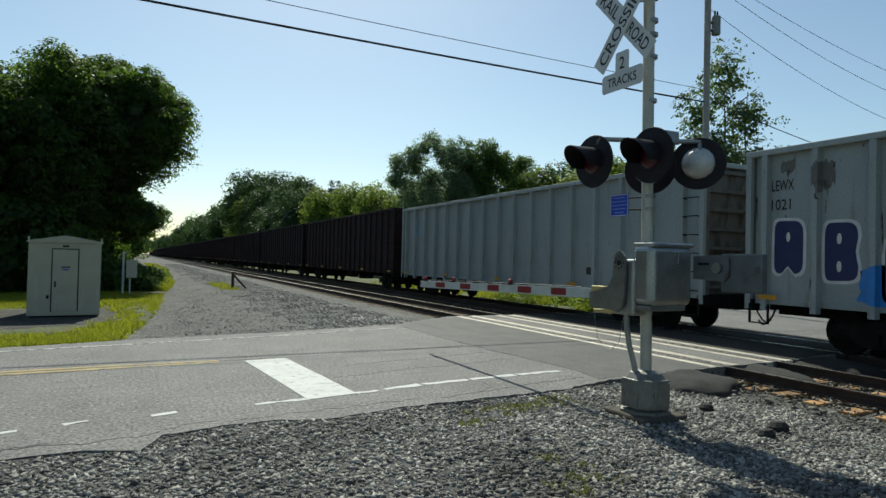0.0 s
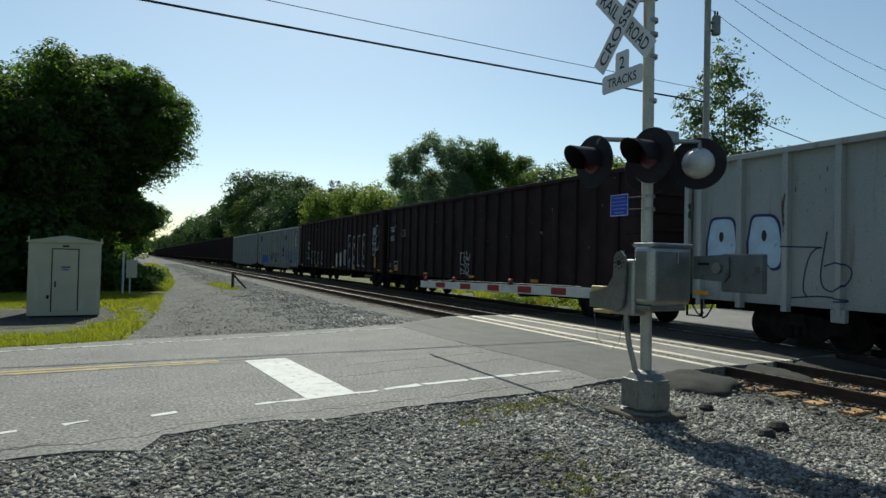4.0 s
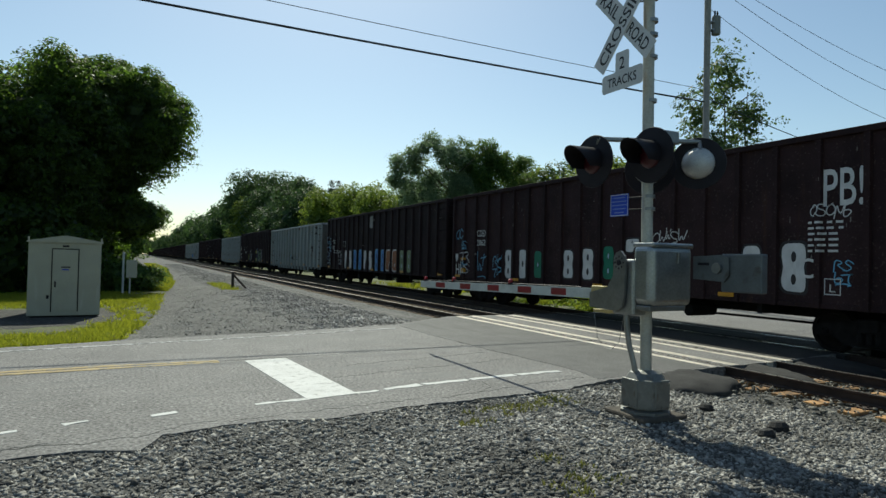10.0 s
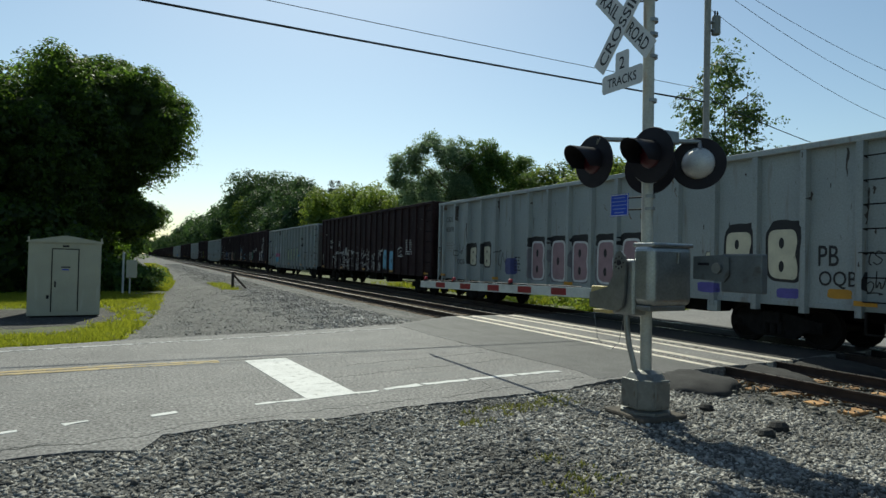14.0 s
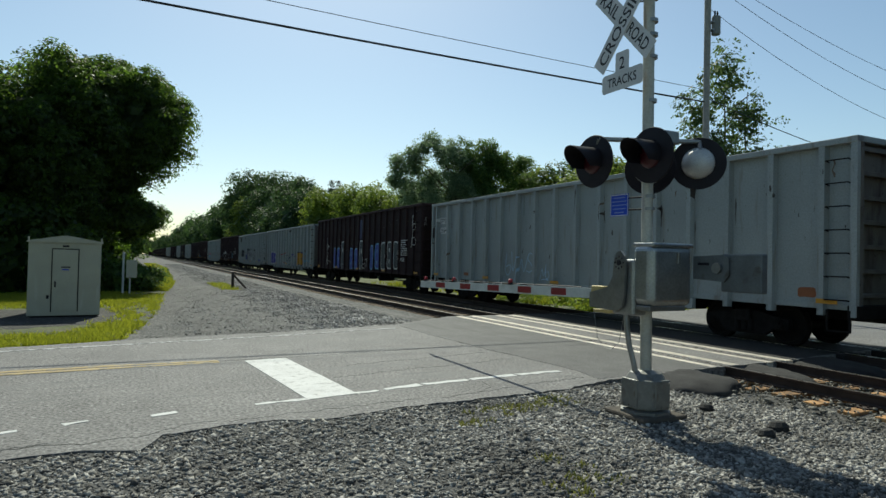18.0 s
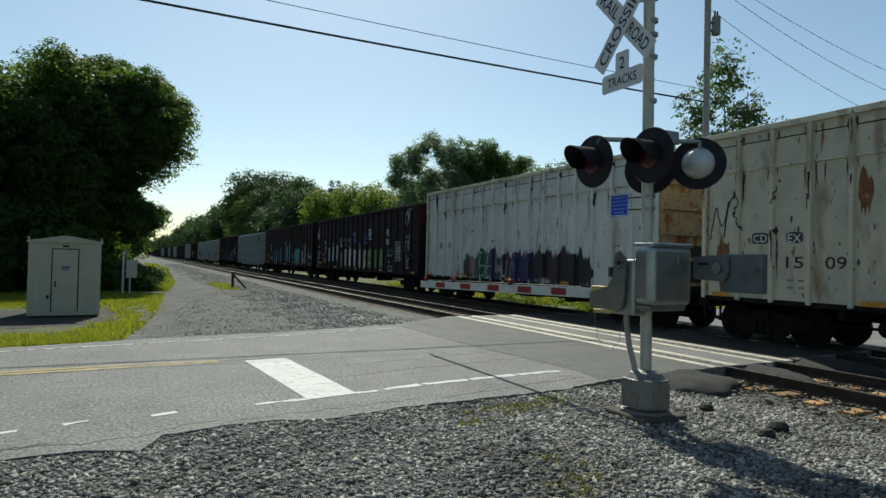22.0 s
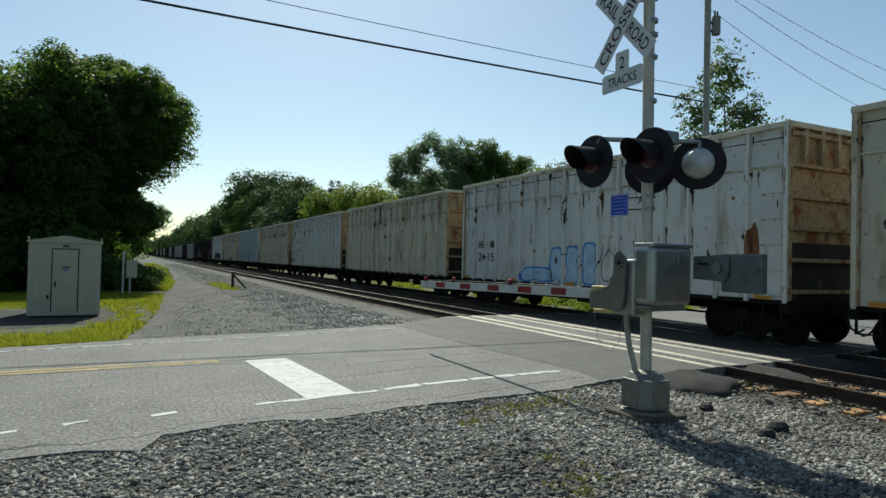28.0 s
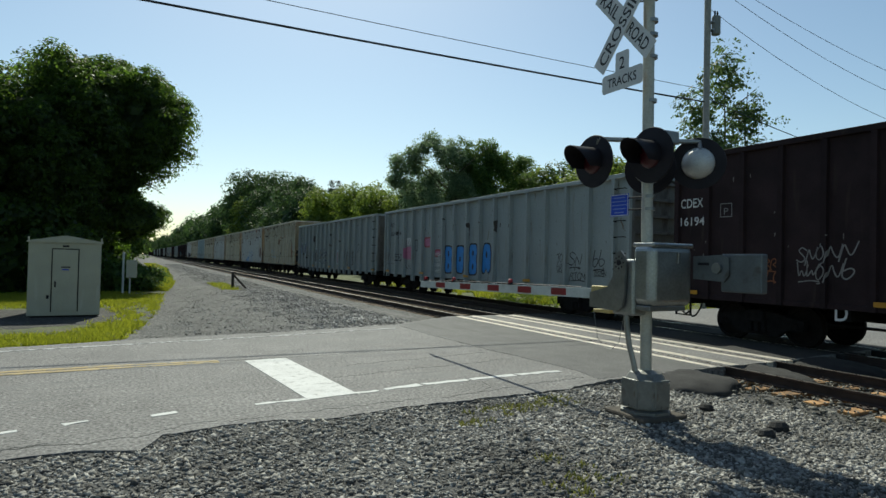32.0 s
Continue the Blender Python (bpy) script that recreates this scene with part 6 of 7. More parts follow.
words("CD", "T21", 1.64, 2.34, 0.29, 0.19, GY)
patch("T21", 2.40, 2.36, 0.36, 0.24, WT)
words("EX", "T21", 2.41, 2.36, 0.29, 0.18, GY)
words("20", "T21", 1.67, 1.85, 0.29, 0.22, K)
words("20", "T21", 2.42, 1.87, 0.31, 0.22, K)
words("12", "T21", 3.34, 1.86, 0.27, 0.23, K)
text_bars("T21", 1.70, 1.42, 0.30, 0.21, ST)
scribble("T21", 9.04, 1.71, 1.65, 1.23, K)
scribble("T21", 7.65, 1.66, 0.66, 0.51, K)
scribble("T21", 5.72, 1.53, 0.76, 0.92, NV)
scribble("T21", 11.21, 1.79, 0.44, 0.59, K)
scribble("T21", 11.32, 2.78, 0.26, 0.95, NV)

patch("T22", 1.64, 2.43, 0.43, 0.29, GY)
words("CD", "T22", 1.65, 2.43, 0.33, 0.21, WT)
patch("T22", 2.47, 2.44, 0.42, 0.28, GY)
words("EX", "T22", 2.47, 2.43, 0.33, 0.20, WT)
words("20", "T22", 1.66, 1.91, 0.45, 0.25, K)
words("15", "T22", 2.47, 1.92, 0.39, 0.25, K)
scribble("T22", 0.69, 3.27, 0.98, 1.40, ST)
scribble("T22", 0.78, 1.43, 0.40, 0.27, NV)
scribble("T22", 9.91, 1.52, 1.70, 0.84, K)
scribble("T22", 11.41, 2.09, 0.68, 0.57, K)
scribble("T22", 7.39, 1.38, 1.76, 0.73, K)
scribble("T22", 5.01, 1.53, 0.70, 0.74, LB)
scribble("T22", 14.36, 3.13, 0.99, 1.22, ST)

scribble("T23", 0.52, 3.47, 1.01, 0.52, K)
patch("T23", 1.56, 2.45, 0.48, 0.31, GY)
words("CD", "T23", 1.57, 2.45, 0.37, 0.21, WT)
patch("T23", 2.36, 2.45, 0.26, 0.29, GY)
scribble("T23", 1.57, 1.69, 0.59, 0.72, K)
scribble("T23", 2.29, 1.68, 0.38, 0.73, K)
scribble("T23", 0.89, 1.67, 0.61, 0.30, K)

patch("T25", 1.58, 2.46, 0.53, 0.31, GY)
words("CD", "T25", 1.58, 2.46, 0.45, 0.23, WT)
patch("T25", 2.46, 2.46, 0.38, 0.28, GY)
words("2015", "T25", 1.98, 1.94, 1.30, 0.33, K)
bubble("AZ", "T25", 7.47, 1.70, 1.66, 1.26, PB, B)
bubble("E", "T25", 8.71, 1.75, 0.80, 1.34, PB, B)
bubble("A", "T25", 5.56, 1.35, 2.00, 0.57, PB, B)
words("B\nR\nA\nC\nE", "T25", 7.30, 4.44, 0.11, 0.67, GY)
scribble("T25", 7.80, 1.73, 1.30, 1.07, K)
scribble("T25", 9.11, 1.82, 1.07, 1.21, NV)

patch("T26", 1.71, 2.47, 0.49, 0.25, WT)
patch("T26", 2.55, 2.49, 0.46, 0.26, WT)
words("20", "T26", 1.70, 1.90, 0.56, 0.29, K)
words("14", "T26", 2.53, 1.90, 0.53, 0.30, K)
words("30", "T26", 3.49, 1.89, 0.49, 0.32, K)
scribble("T26", 4.78, 2.00, 1.54, 0.95, PB)
scribble("T26", 6.26, 2.03, 1.21, 0.85, PB)
scribble("T26", 8.58, 1.69, 0.79, 0.94, NV)
scribble("T26", 13.96, 2.66, 0.62, 0.38, PB)
scribble("T26", 1.62, 3.71, 0.56, 0.39, K)

words("CIGX", "G27", 1.05, 3.67, 0.75, 0.23, K)
words("8218", "G27", 1.03, 3.25, 0.75, 0.23, K)
bubble("A", "G27", 1.06, 2.48, 0.90, 1.00, NV, PB)
bubble("B", "G27", 2.21, 2.47, 0.76, 0.96, NV, PB)
scribble("G27", 3.35, 1.95, 0.76, 0.62, K)
scribble("G27", 4.74, 1.75, 0.79, 0.90, PB)
bubble("A", "G27", 5.86, 1.90, 0.93, 1.17, K, PB)
bubble("B", "G27", 7.01, 1.88, 0.72, 1.18, K, PB)
words("WISH\nYOU\nWERE\nHERE", "G27", 8.21, 1.89, 0.79, 1.17, K)
words("PB", "G27", 13.85, 1.94, 0.52, 0.52, K)
scribble("G27", 13.91, 1.44, 0.52, 0.36, K)
words("PB", "G27", 14.96, 2.01, 0.41, 0.43, K)
scribble("G27", 14.94, 1.66, 0.40, 0.23, K)
patch("G27", 15.16, 1.55, 0.39, 0.27, K)
text_bars("G27", 15.16, 1.55, 0.30, 0.19, WT)
scribble("G27", 15.21, 1.23, 0.56, 0.22, ST)
bubble("O", "G27", 11.77, 1.81, 0.79, 0.97, MV, PB)
patch("G27", 11.81, 1.18, 0.50, 0.19, Y)
patch("G27", 14.04, 1.19, 0.46, 0.14, Y)
scribble("G27", 8.18, 1.76, 1.48, 1.13, NV)
scribble("G27", 16.20, 2.45, 0.75, 0.63, K)
scribble("G27", 13.79, 1.63, 0.55, 0.68, K)
scribble("G27", 14.99, 1.75, 0.60, 0.86, K)

words("FWTX", "G28", 0.83, 3.65, 0.71, 0.25, K)
words("828074", "G28", 1.42, 3.17, 1.45, 0.23, K)
scribble("G28", 0.93, 1.84, 0.81, 0.66, ST)
scribble("G28", 1.99, 1.89, 0.69, 0.40, K)
patch("G28", 3.2, 2.72, 0.62, 0.4, WT, -0.002)
patch("G28", 3.22, 2.1, 0.8, 0.7, PK, -0.003)
outline("W", "G28", 3.25, 2.05, 0.84, 1.6, K)
outline("O", "G28", 3.98, 2.5, 0.36, 0.6, K)
bubble("o", "G28", 5.58, 2.64, 0.84, 0.5, PK, R)
bubble("n", "G28", 6.91, 2.10, 0.87, 0.37, PK, R)
bubble("8", "G28", 7.86, 1.81, 0.79, 1.34, SB, K)
bubble("0", "G28", 9.03, 1.83, 0.75, 1.31, SB, K)
bubble("8", "G28", 10.19, 1.83, 0.78, 1.37, SB, K)
words("WISH\nYOU\nWERE\nHERE", "G28", 6.82, 1.66, 0.72, 0.96, WT)
scribble("G28", 16.30, 1.80, 0.30, 0.69, K)
scribble("G28", 17.16, 1.88, 0.67, 0.52, K)
scribble("G28", 17.36, 1.35, 0.95, 0.30, K)
scribble("G28", 18.32, 1.86, 0.61, 0.57, K)
scribble("G28", 18.35, 1.48, 0.57, 0.18, K)
bubble("A", "G28", 11.37, 1.89, 0.76, 1.31, SB, K)

words("CDEX", "D29", 0.34, 3.39, 0.71, 0.24, WT)
words("16194", "D29", 0.41, 2.92, 0.76, 0.22, WT)
outline("P", "D29", 1.58, 3.15, 0.27, 0.29, ST)
scribble("D29", 2.80, 1.74, 0.35, 0.57, RS)
scribble("D29", 3.74, 1.88, 0.61, 0.78, ST)
scribble("D29", 4.39, 1.95, 0.56, 0.86, ST)
words("D", "D29", 4.36, 0.89, 0.26, 0.34, WT)


# ---- crossing signal and gate ----
MX, MY = 5.50, 5.59
signal = thing("crossing_signal", "grey steel railroad crossing signal mast with lights and lowered gate arm", "crossing signal", pose(0, 0, 0))
part("foundation", boxes((MX - 0.34, MX + 0.34, MY - 0.34, MY + 0.34, -0.35, 0.04), bevel=0.03), M_CONC, signal, "worn concrete foundation")
base = part("base_casting", lathe([(0.30, 0.03), (0.30, 0.07), (0.235, 0.09), (0.235, 0.44), (0.19, 0.5), (0.1, 0.53)], 8), M_CAST, signal, "cast junction base with bolted covers", pose(MX, MY, 0, 0, 0, 22.5))
for a in (180, 225, 270):
    ca, sa = math.cos(radians(a)), math.sin(radians(a))
    cover = part("cover", boxes((-0.02, 0.02, -0.13, 0.13, -0.17, 0.17), bevel=0.012), M_CAST, signal, "bolted cover plate", Matrix.Translation((MX + 0.24 * ca, MY + 0.24 * sa, 0.27)) @ Matrix.Rotation(radians(a), 4, "Z"))
    for sy in (-0.1, 0, 0.1):
        for sz in (-0.14, 0.14):
            part("bolt", tubes(((0.015, sy, sz), (0.035, sy, sz), 0.012), n=6), M_CAST, cover)
part("mast", tubes(((MX, MY, 0.45), (MX - 0.035, MY + 0.015, 5.6), 0.067), n=24), M_MAST, signal, "round galvanised mast", smooth=False)
for z in (2.45, 2.6, 3.75, 4.28, 4.55, 4.72, 5.0):
    part("clamp", tubes(((MX, MY, z - 0.02), (MX, MY, z + 0.02), 0.078), n=20), M_GALV, signal, "pipe clamp")
# gate mechanism
mech = part("gate_mechanism", boxes((5.22, 5.88, 5.24, 5.56, 1.3, 2.02), bevel=0.085), M_HOUSING, signal, "rounded grey gate mechanism housing")
part("rear_housing", boxes((5.2, 5.41, 5.5, 5.86, 1.18, 1.84), bevel=0.03), M_HOUSING, mech, "rear of the housing beside the mast")
part("lid", boxes((5.235, 5.868, 5.228, 5.57, 1.985, 2.035), bevel=0.018), M_HOUSING, mech)
part("latch", boxes((5.60, 5.64, 5.21, 5.24, 1.8, 1.93), bevel=0.006), M_GALV, mech)
part("base_plate", boxes((5.24, 5.8, 5.28, 5.62, 1.25, 1.31), bevel=0.01), M_GALV, mech)
pl = prism([(0.12, 0.42), (0.19, 0.36), (0.21, 0.26), (0.19, -0.1), (0.16, -0.24), (0.06, -0.3), (-0.42, -0.28), (-0.42, -0.1), (-0.1, -0.02), (0.0, 0.12), (0.01, 0.34), (0.05, 0.4)], -0.015, 0.015)
plate = part("arm_support", pl, M_GALV, signal, "curved steel plate that carries the gate arm", facing(5.17, 5.80, 1.52))
for k in range(8):
    a = 2 * math.pi * k / 8
    part("bolt", tubes(((0.1 + 0.065 * math.cos(a), 0.28 + 0.065 * math.sin(a), 0.01), (0.1 + 0.075 * math.cos(a), 0.28 + 0.075 * math.sin(a), 0.022), 0.011), n=6), M_BLACK, plate)
part("hub", tubes(((0.1, 0.28, -0.25), (0.1, 0.28, 0.026), 0.034), n=16), M_BLACK, plate)
part("bracket", boxes((5.24, 5.36, 6.08, 6.3, 1.42, 1.5), bevel=0.01), M_BRASS, signal, "yellowed steel arm bracket")
part("bracket", boxes((5.24, 5.4, 5.95, 6.25, 1.17, 1.21), bevel=0.008), M_BRASS, signal, "yellowed steel arm bracket")
# counterweight levers reach away from the arm
lever = part("counterweight_lever", prism([(-0.12, -0.13), (0.3, -0.15), (0.36, -0.08), (0.36, 0.12), (0.28, 0.15), (-0.12, 0.13)], -0.015, 0.015), M_STEEL, signal, "dull steel lever", facing(5.82, 5.06, 1.76))
part("hub", tubes(((0.22, 0.0, -0.03), (0.22, 0.0, 0.05), 0.06), n=14), M_GALV, lever)
part("slot", boxes((-0.05, 0.1, 0.03, 0.06, 0.012, 0.022)), M_BLACK, lever)
part("counterweight", boxes((5.83, 5.93, 4.32, 4.82, 1.5, 1.92), bevel=0.015), M_STEEL, signal, "flat steel counterweight slab")
# gate arm with red and white sheeting
arm_y0, arm_y1, ax = 6.15, 11.75, 5.33


def arm_z(y):
    return 1.40 - 0.022 * (y - 6.2)


def arm_piece(name, y0, y1, mat, label="", grow=0.0, tall=1.0):
    bm = bmesh.new()
    h = 0.066 * tall
    v = [bm.verts.new((ax + sx * (0.022 + grow), y, arm_z(y) + sz * h)) for y in (y0, y1) for sx in (-1, 1) for sz in (-1, 1)]
    for q in ((0, 1, 3, 2), (4, 6, 7, 5), (0, 4, 5, 1), (2, 3, 7, 6), (0, 2, 6, 4), (1, 5, 7, 3)):
        bm.faces.new([v[i] for i in q])
    return part(name, bm, mat, signal, label)


arm_piece("gate_arm", arm_y0, arm_y1, M_ARM, "white lowered gate arm")
for a, b in ((6.9, 7.24), (7.74, 8.1), (8.66, 9.02), (9.62, 10.0), (10.62, 11.02)):
    arm_piece("red_band", a, b, M_RED, "red reflective band on the arm", 0.004, 0.72)
for y in (11.55, 10.3, 8.35):
    lamp = part("arm_lamp", boxes((ax - 0.03, ax + 0.03, y - 0.05, y + 0.05, arm_z(y) + 0.06, arm_z(y) + 0.1), bevel=0.008), M_BLACK, signal, "small red lamp on the gate arm")
    part("lens", lathe([(0.034, 0), (0.04, 0.02), (0.036, 0.055), (0.015, 0.07)], 12), M_REDLAMP, lamp, at=pose(ax, y, arm_z(y) + 0.09))
part("arm_cable", bent_tube([(ax, 11.7, arm_z(11.7) + 0.075), (ax, 10.5, arm_z(10.5) + 0.09), (ax, 8.4, arm_z(8.4) + 0.085), (ax, 6.6, arm_z(6.6) + 0.075)], 0.008, 5), M_BLACK, signal, "thin lamp cable")
part("loose_cable", bent_tube([(5.3, 6.3, 1.15), (5.29, 6.22, 0.85), (5.3, 6.12, 0.74), (5.33, 6.0, 0.72), (5.36, 5.9, 0.82), (5.38, 5.86, 1.1), (5.4, 5.8, 1.25)], 0.0035, 5), M_GALV, signal, "thin pale cable loop")
part("conduit", bent_tube([(5.33, 5.75, 1.28), (5.32, 5.73, 1.05), (5.34, 5.7, 0.8), (5.37, 5.66, 0.62), (5.38, 5.64, 0.5)], 0.033, 10), M_GALV, signal, "flexible grey conduit", smooth=False)
# flashing lights: a black background disc, hood, lens and dome-shaped back
ARM_A, ARM_B = Vector((5.03, 5.95, 3.3)), Vector((6.24, 5.5, 3.32))
part("cross_arm", tubes((ARM_A, ARM_B, 0.03), n=10), M_GALV, signal, "pipe that carries the lights")
part("junction_box", boxes((5.62, 5.86, 5.46, 5.62, 3.24, 3.4), bevel=0.02), M_GALV, signal)


def flasher(x, y, z, way):
    """One light; way is the direction in which its lens looks."""
    rot = Vector((way[0], way[1], -0.03)).to_track_quat("Z", "Y").to_matrix().to_4x4()
    f = part("flasher", lathe([(0.32, -0.01), (0.325, 0.0), (0.32, 0.012), (0.2, 0.02)], 40), M_BLACK, signal, "black round light background", Matrix.Translation((x, y, z)) @ rot)
    part("lens", lathe([(0.155, 0.02), (0.15, 0.035), (0.1, 0.05), (0.03, 0.056)], 28), M_LENS, f, "dark red lens", smooth=True)
    part("housing", lathe([(0.195, -0.01), (0.19, -0.05), (0.172, -0.095), (0.13, -0.14), (0.075, -0.165), (0.02, -0.17)][::-1], 28), M_ALU, f, "silver domed housing", smooth=True)
    hood = bmesh.new()
    n = 22
    up = rot.inverted().to_3x3() @ Vector((0, 0, 1))
    a0 = math.atan2(up.y, up.x)
    rings = []
    for rad in (0.17, 0.163):
        row = []
        for k in range(n + 1):
            a = a0 + radians(-118 + 236 * k / n)
            c = abs(k / n - 0.5) * 2
            row.append((hood.verts.new((rad * math.cos(a), rad * math.sin(a), 0.0)), hood.verts.new((rad * math.cos(a), rad * math.sin(a), 0.40 - 0.2 * c ** 2))))
        rings.append(row)
    for row in rings:
        for p, q in zip(row, row[1:]):
            hood.faces.new((p[0], q[0], q[1], p[1]))
    part("hood", hood, M_BLACK, f, "black hood over the lens", smooth=True)
    return f


flasher(5.04, 6.05, 3.04, (-1.0, -0.05))
flasher(5.32, 5.38, 3.05, (-1.0, -0.06))
flasher(6.22, 5.5, 3.05, (0.77, 0.64))
flasher(5.72, 5.80, 2.98, (0.9, 0.45))
part("light_bracket", tubes((ARM_A, (5.08, 6.07, 3.05), 0.025), (ARM_B, (6.16, 5.42, 3.2), 0.025), ((MX, MY, 3.1), (5.3, 5.46, 3.08), 0.025), n=8), M_GALV, signal)


# signs on the mast
def sign_board(name, w, h, at, label, r=0.04):
    pts = []
    for cx, cy, a0 in ((w / 2 - r, h / 2 - r, 0), (-w / 2 + r, h / 2 - r, 90), (-w / 2 + r, -h / 2 + r, 180), (w / 2 - r, -h / 2 + r, 270)):
        pts += [(cx + r * math.cos(radians(a0 + d)), cy + r * math.sin(radians(a0 + d))) for d in (0, 45, 90)]
    return part(name, prism(pts, -0.003, 0.003), M_SIGN, signal, label, at)


def sign_words(board, text, w, h, x=0.0, y=0.0, mat=None, z=0.0045):
    part("lettering", letters_bm(text, w, h, 0.012), mat or M_INK, board, "black lettering", pose(x, y, z))


SX, SY, SZ = 5.23, 5.77, 4.73
b1 = sign_board("crossbuck_blade", 1.32, 0.235, facing(SX, SY, SZ, 0, -47), "white crossbuck blade", 0.012)
sign_words(b1, "RAIL", 0.42, 0.15, -0.36)
sign_words(b1, "ROAD", 0.44, 0.15, 0.36)
b2 = sign_board("crossbuck_blade", 1.32, 0.235, facing(SX - 0.012, SY, SZ, 0, 49), "white crossbuck blade", 0.012)
sign_words(b2, "CROSSING", 1.16, 0.15)
tr = sign_board("tracks_sign", 0.70, 0.23, facing(SX, SY + 0.02, 4.02), "white sign below the crossbuck", 0.04)
sign_words(tr, "TRACKS", 0.5, 0.115)
two = sign_board("tracks_sign", 0.23, 0.28, facing(SX + 0.001, SY + 0.02, 4.23), "white sign with the number of tracks", 0.03)
sign_words(two, "2", 0.09, 0.15)
for z in (4.1, 4.62, 4.95):
    part("sign_bracket", tubes(((SX + 0.01, SY - 0.05, z), (MX, MY, z + 0.02), 0.014), n=6), M_GALV, signal)
blue = part("blue_sign", prism([(-0.155, -0.135), (0.155, -0.135), (0.155, 0.135), (-0.155, 0.135)], -0.003, 0.003), M_BLUE, signal, "small blue emergency notice with white border", facing(5.28, 5.85, 2.50))
for k, w in enumerate((0.2, 0.24, 0.26, 0.22, 0.16)):
    part("text_bar", boxes((-w / 2, w / 2, 0.09 - 0.045 * k - 0.006, 0.09 - 0.045 * k + 0.005, 0.003, 0.0045)), paint((0.2, 0.28, 0.58)), blue)
for x0, x1, y0, y1 in ((-0.15, 0.15, 0.122, 0.13), (-0.15, 0.15, -0.13, -0.122), (-0.15, -0.143, -0.122, 0.122), (0.143, 0.15, -0.122, 0.122)):
    part("border", boxes((x0, x1, y0, y1, 0.003, 0.0045)), M_SIGN, blue)
part("sign_bracket", tubes(((5.29, 5.78, 2.44), (MX, MY, 2.45), 0.01), ((5.29, 5.78, 2.58), (MX, MY, 2.6), 0.01), n=6), M_BLACK, signal)

# ---- signal bungalow and posts beside the lane ----
shed = thing("signal_shed", "small beige metal signal bungalow with a closed door", "shed", Matrix.Translation((-1.74, 20.15, -0.03)) @ Matrix.Rotation(radians(4.5), 4, "Z"))
W2, D = 0.87, 1.8
part("wall", boxes((-W2, W2, 0, D, 0.03, 2.08), bevel=0.012), M_SHED, shed, "beige sheet metal walls")
roof = bmesh.new()
for y0, y1 in ((-0.05, D + 0.05),):
    pr = [(-W2 - 0.04, 2.05), (W2 + 0.04, 2.05), (W2 + 0.04, 2.09), (0.05, 2.25), (-0.05, 2.25), (-W2 - 0.04, 2.09)]
    lo = [roof.verts.new((x, y0, z)) for x, z in pr]
    hi = [roof.verts.new((x, y1, z)) for x, z in pr]
    roof.faces.new(lo), roof.faces.new(hi[::-1])
    for i in range(6):
        roof.faces.new((lo[i], hi[i], hi[(i + 1) % 6], lo[(i + 1) % 6]))
bmesh.ops.recalc_face_normals(roof, faces=roof.faces)
part("roof", roof, M_SHED, shed, "low gabled metal roof")
door = part("door", boxes((-0.30, 0.30, -0.02, 0.0, 0.16, 1.86), bevel=0.006), M_SHED, shed, "flush metal door")
part("handle", boxes((-0.25, -0.21, -0.05, -0.02, 0.82, 0.98), bevel=0.008), M_BLACK, door)
part("text_bar", boxes((-0.1, 0.12, -0.026, -0.02, 1.36, 1.39)), M_TRUCK, door)
part("text_bar", boxes((-0.08, 0.08, -0.026, -0.02, 1.29, 1.32)), M_BLUE, door)
for x0, x1, z0, z1 in ((-0.33, -0.305, 0.14, 1.89), (0.305, 0.33, 0.14, 1.89), (-0.305, 0.305, 1.865, 1.89)):
    part("door_gap", boxes((x0, x1, -0.006, 0.002, z0, z1)), M_TRUCK, shed, "dark gap round the door")
part("vent", boxes((-0.08, 0.08, -0.02, 0.0, 1.93, 1.98), bevel=0.006), M_BLACK, shed)
part("vent", boxes((-0.43, -0.37, -0.02, 0.0, 0.5, 0.6), bevel=0.006), M_BLACK, shed)
part("skid", boxes((-W2 + 0.1, W2 - 0.1, 0.08, D, -0.28, 0.03)), M_WOODPOST, shed, "dark timber skid")
for x in (-W2, W2):
    part("lifting_lug", boxes((x - 0.02, x + 0.02, -0.03, 0.05, 2.08, 2.2), bevel=0.006), M_SHED, shed)

case = thing("meter_box", "pale grey cabinet on two thin posts", "cabinet", pose(-0.35, 31.8, -0.3, 0, 0, -8))
part("cabinet_body", boxes((0.0, 0.42, -0.12, 0.12, 0.95, 1.75), bevel=0.02), M_SHED, case)
part("post", tubes(((-0.15, 0.1, 0), (-0.15, 0.1, 2.1), 0.05), n=10), M_ALU, case)
part("post", tubes(((0.14, 0.08, 0), (0.14, 0.08, 0.95), 0.035), n=8), M_ALU, case)

post = thing("timber_post", "black timber post propped by a slanting brace", "post", pose(4.94, 36.6, -0.12))
part("upright", boxes((-0.07, 0.07, -0.07, 0.07, -0.2, 0.93), bevel=0.01), M_WOODPOST, post)
br = bmesh.new()
tube(br, (0.0, 0.0, 0.85), (0.85, 0.3, -0.05), 0.06, n=6)
part("brace", br, M_WOODPOST, post)

# ---- utility pole and wires ----
pole = thing("utility_pole", "weathered grey utility pole with a transformer", "utility pole", pose(22.5, 19.5, -0.3))
part("pole", tubes(((0, 0, -0.2), (0, 0, 15.2), 0.14), n=16), M_POLE, pole)
can = part("transformer", lathe([(0.17, 0), (0.19, 0.03), (0.19, 0.75), (0.17, 0.82), (0.05, 0.86)], 18), M_TRANSFORMER, pole, "grey can-shaped transformer", pose(0.3, -0.2, 12.35))
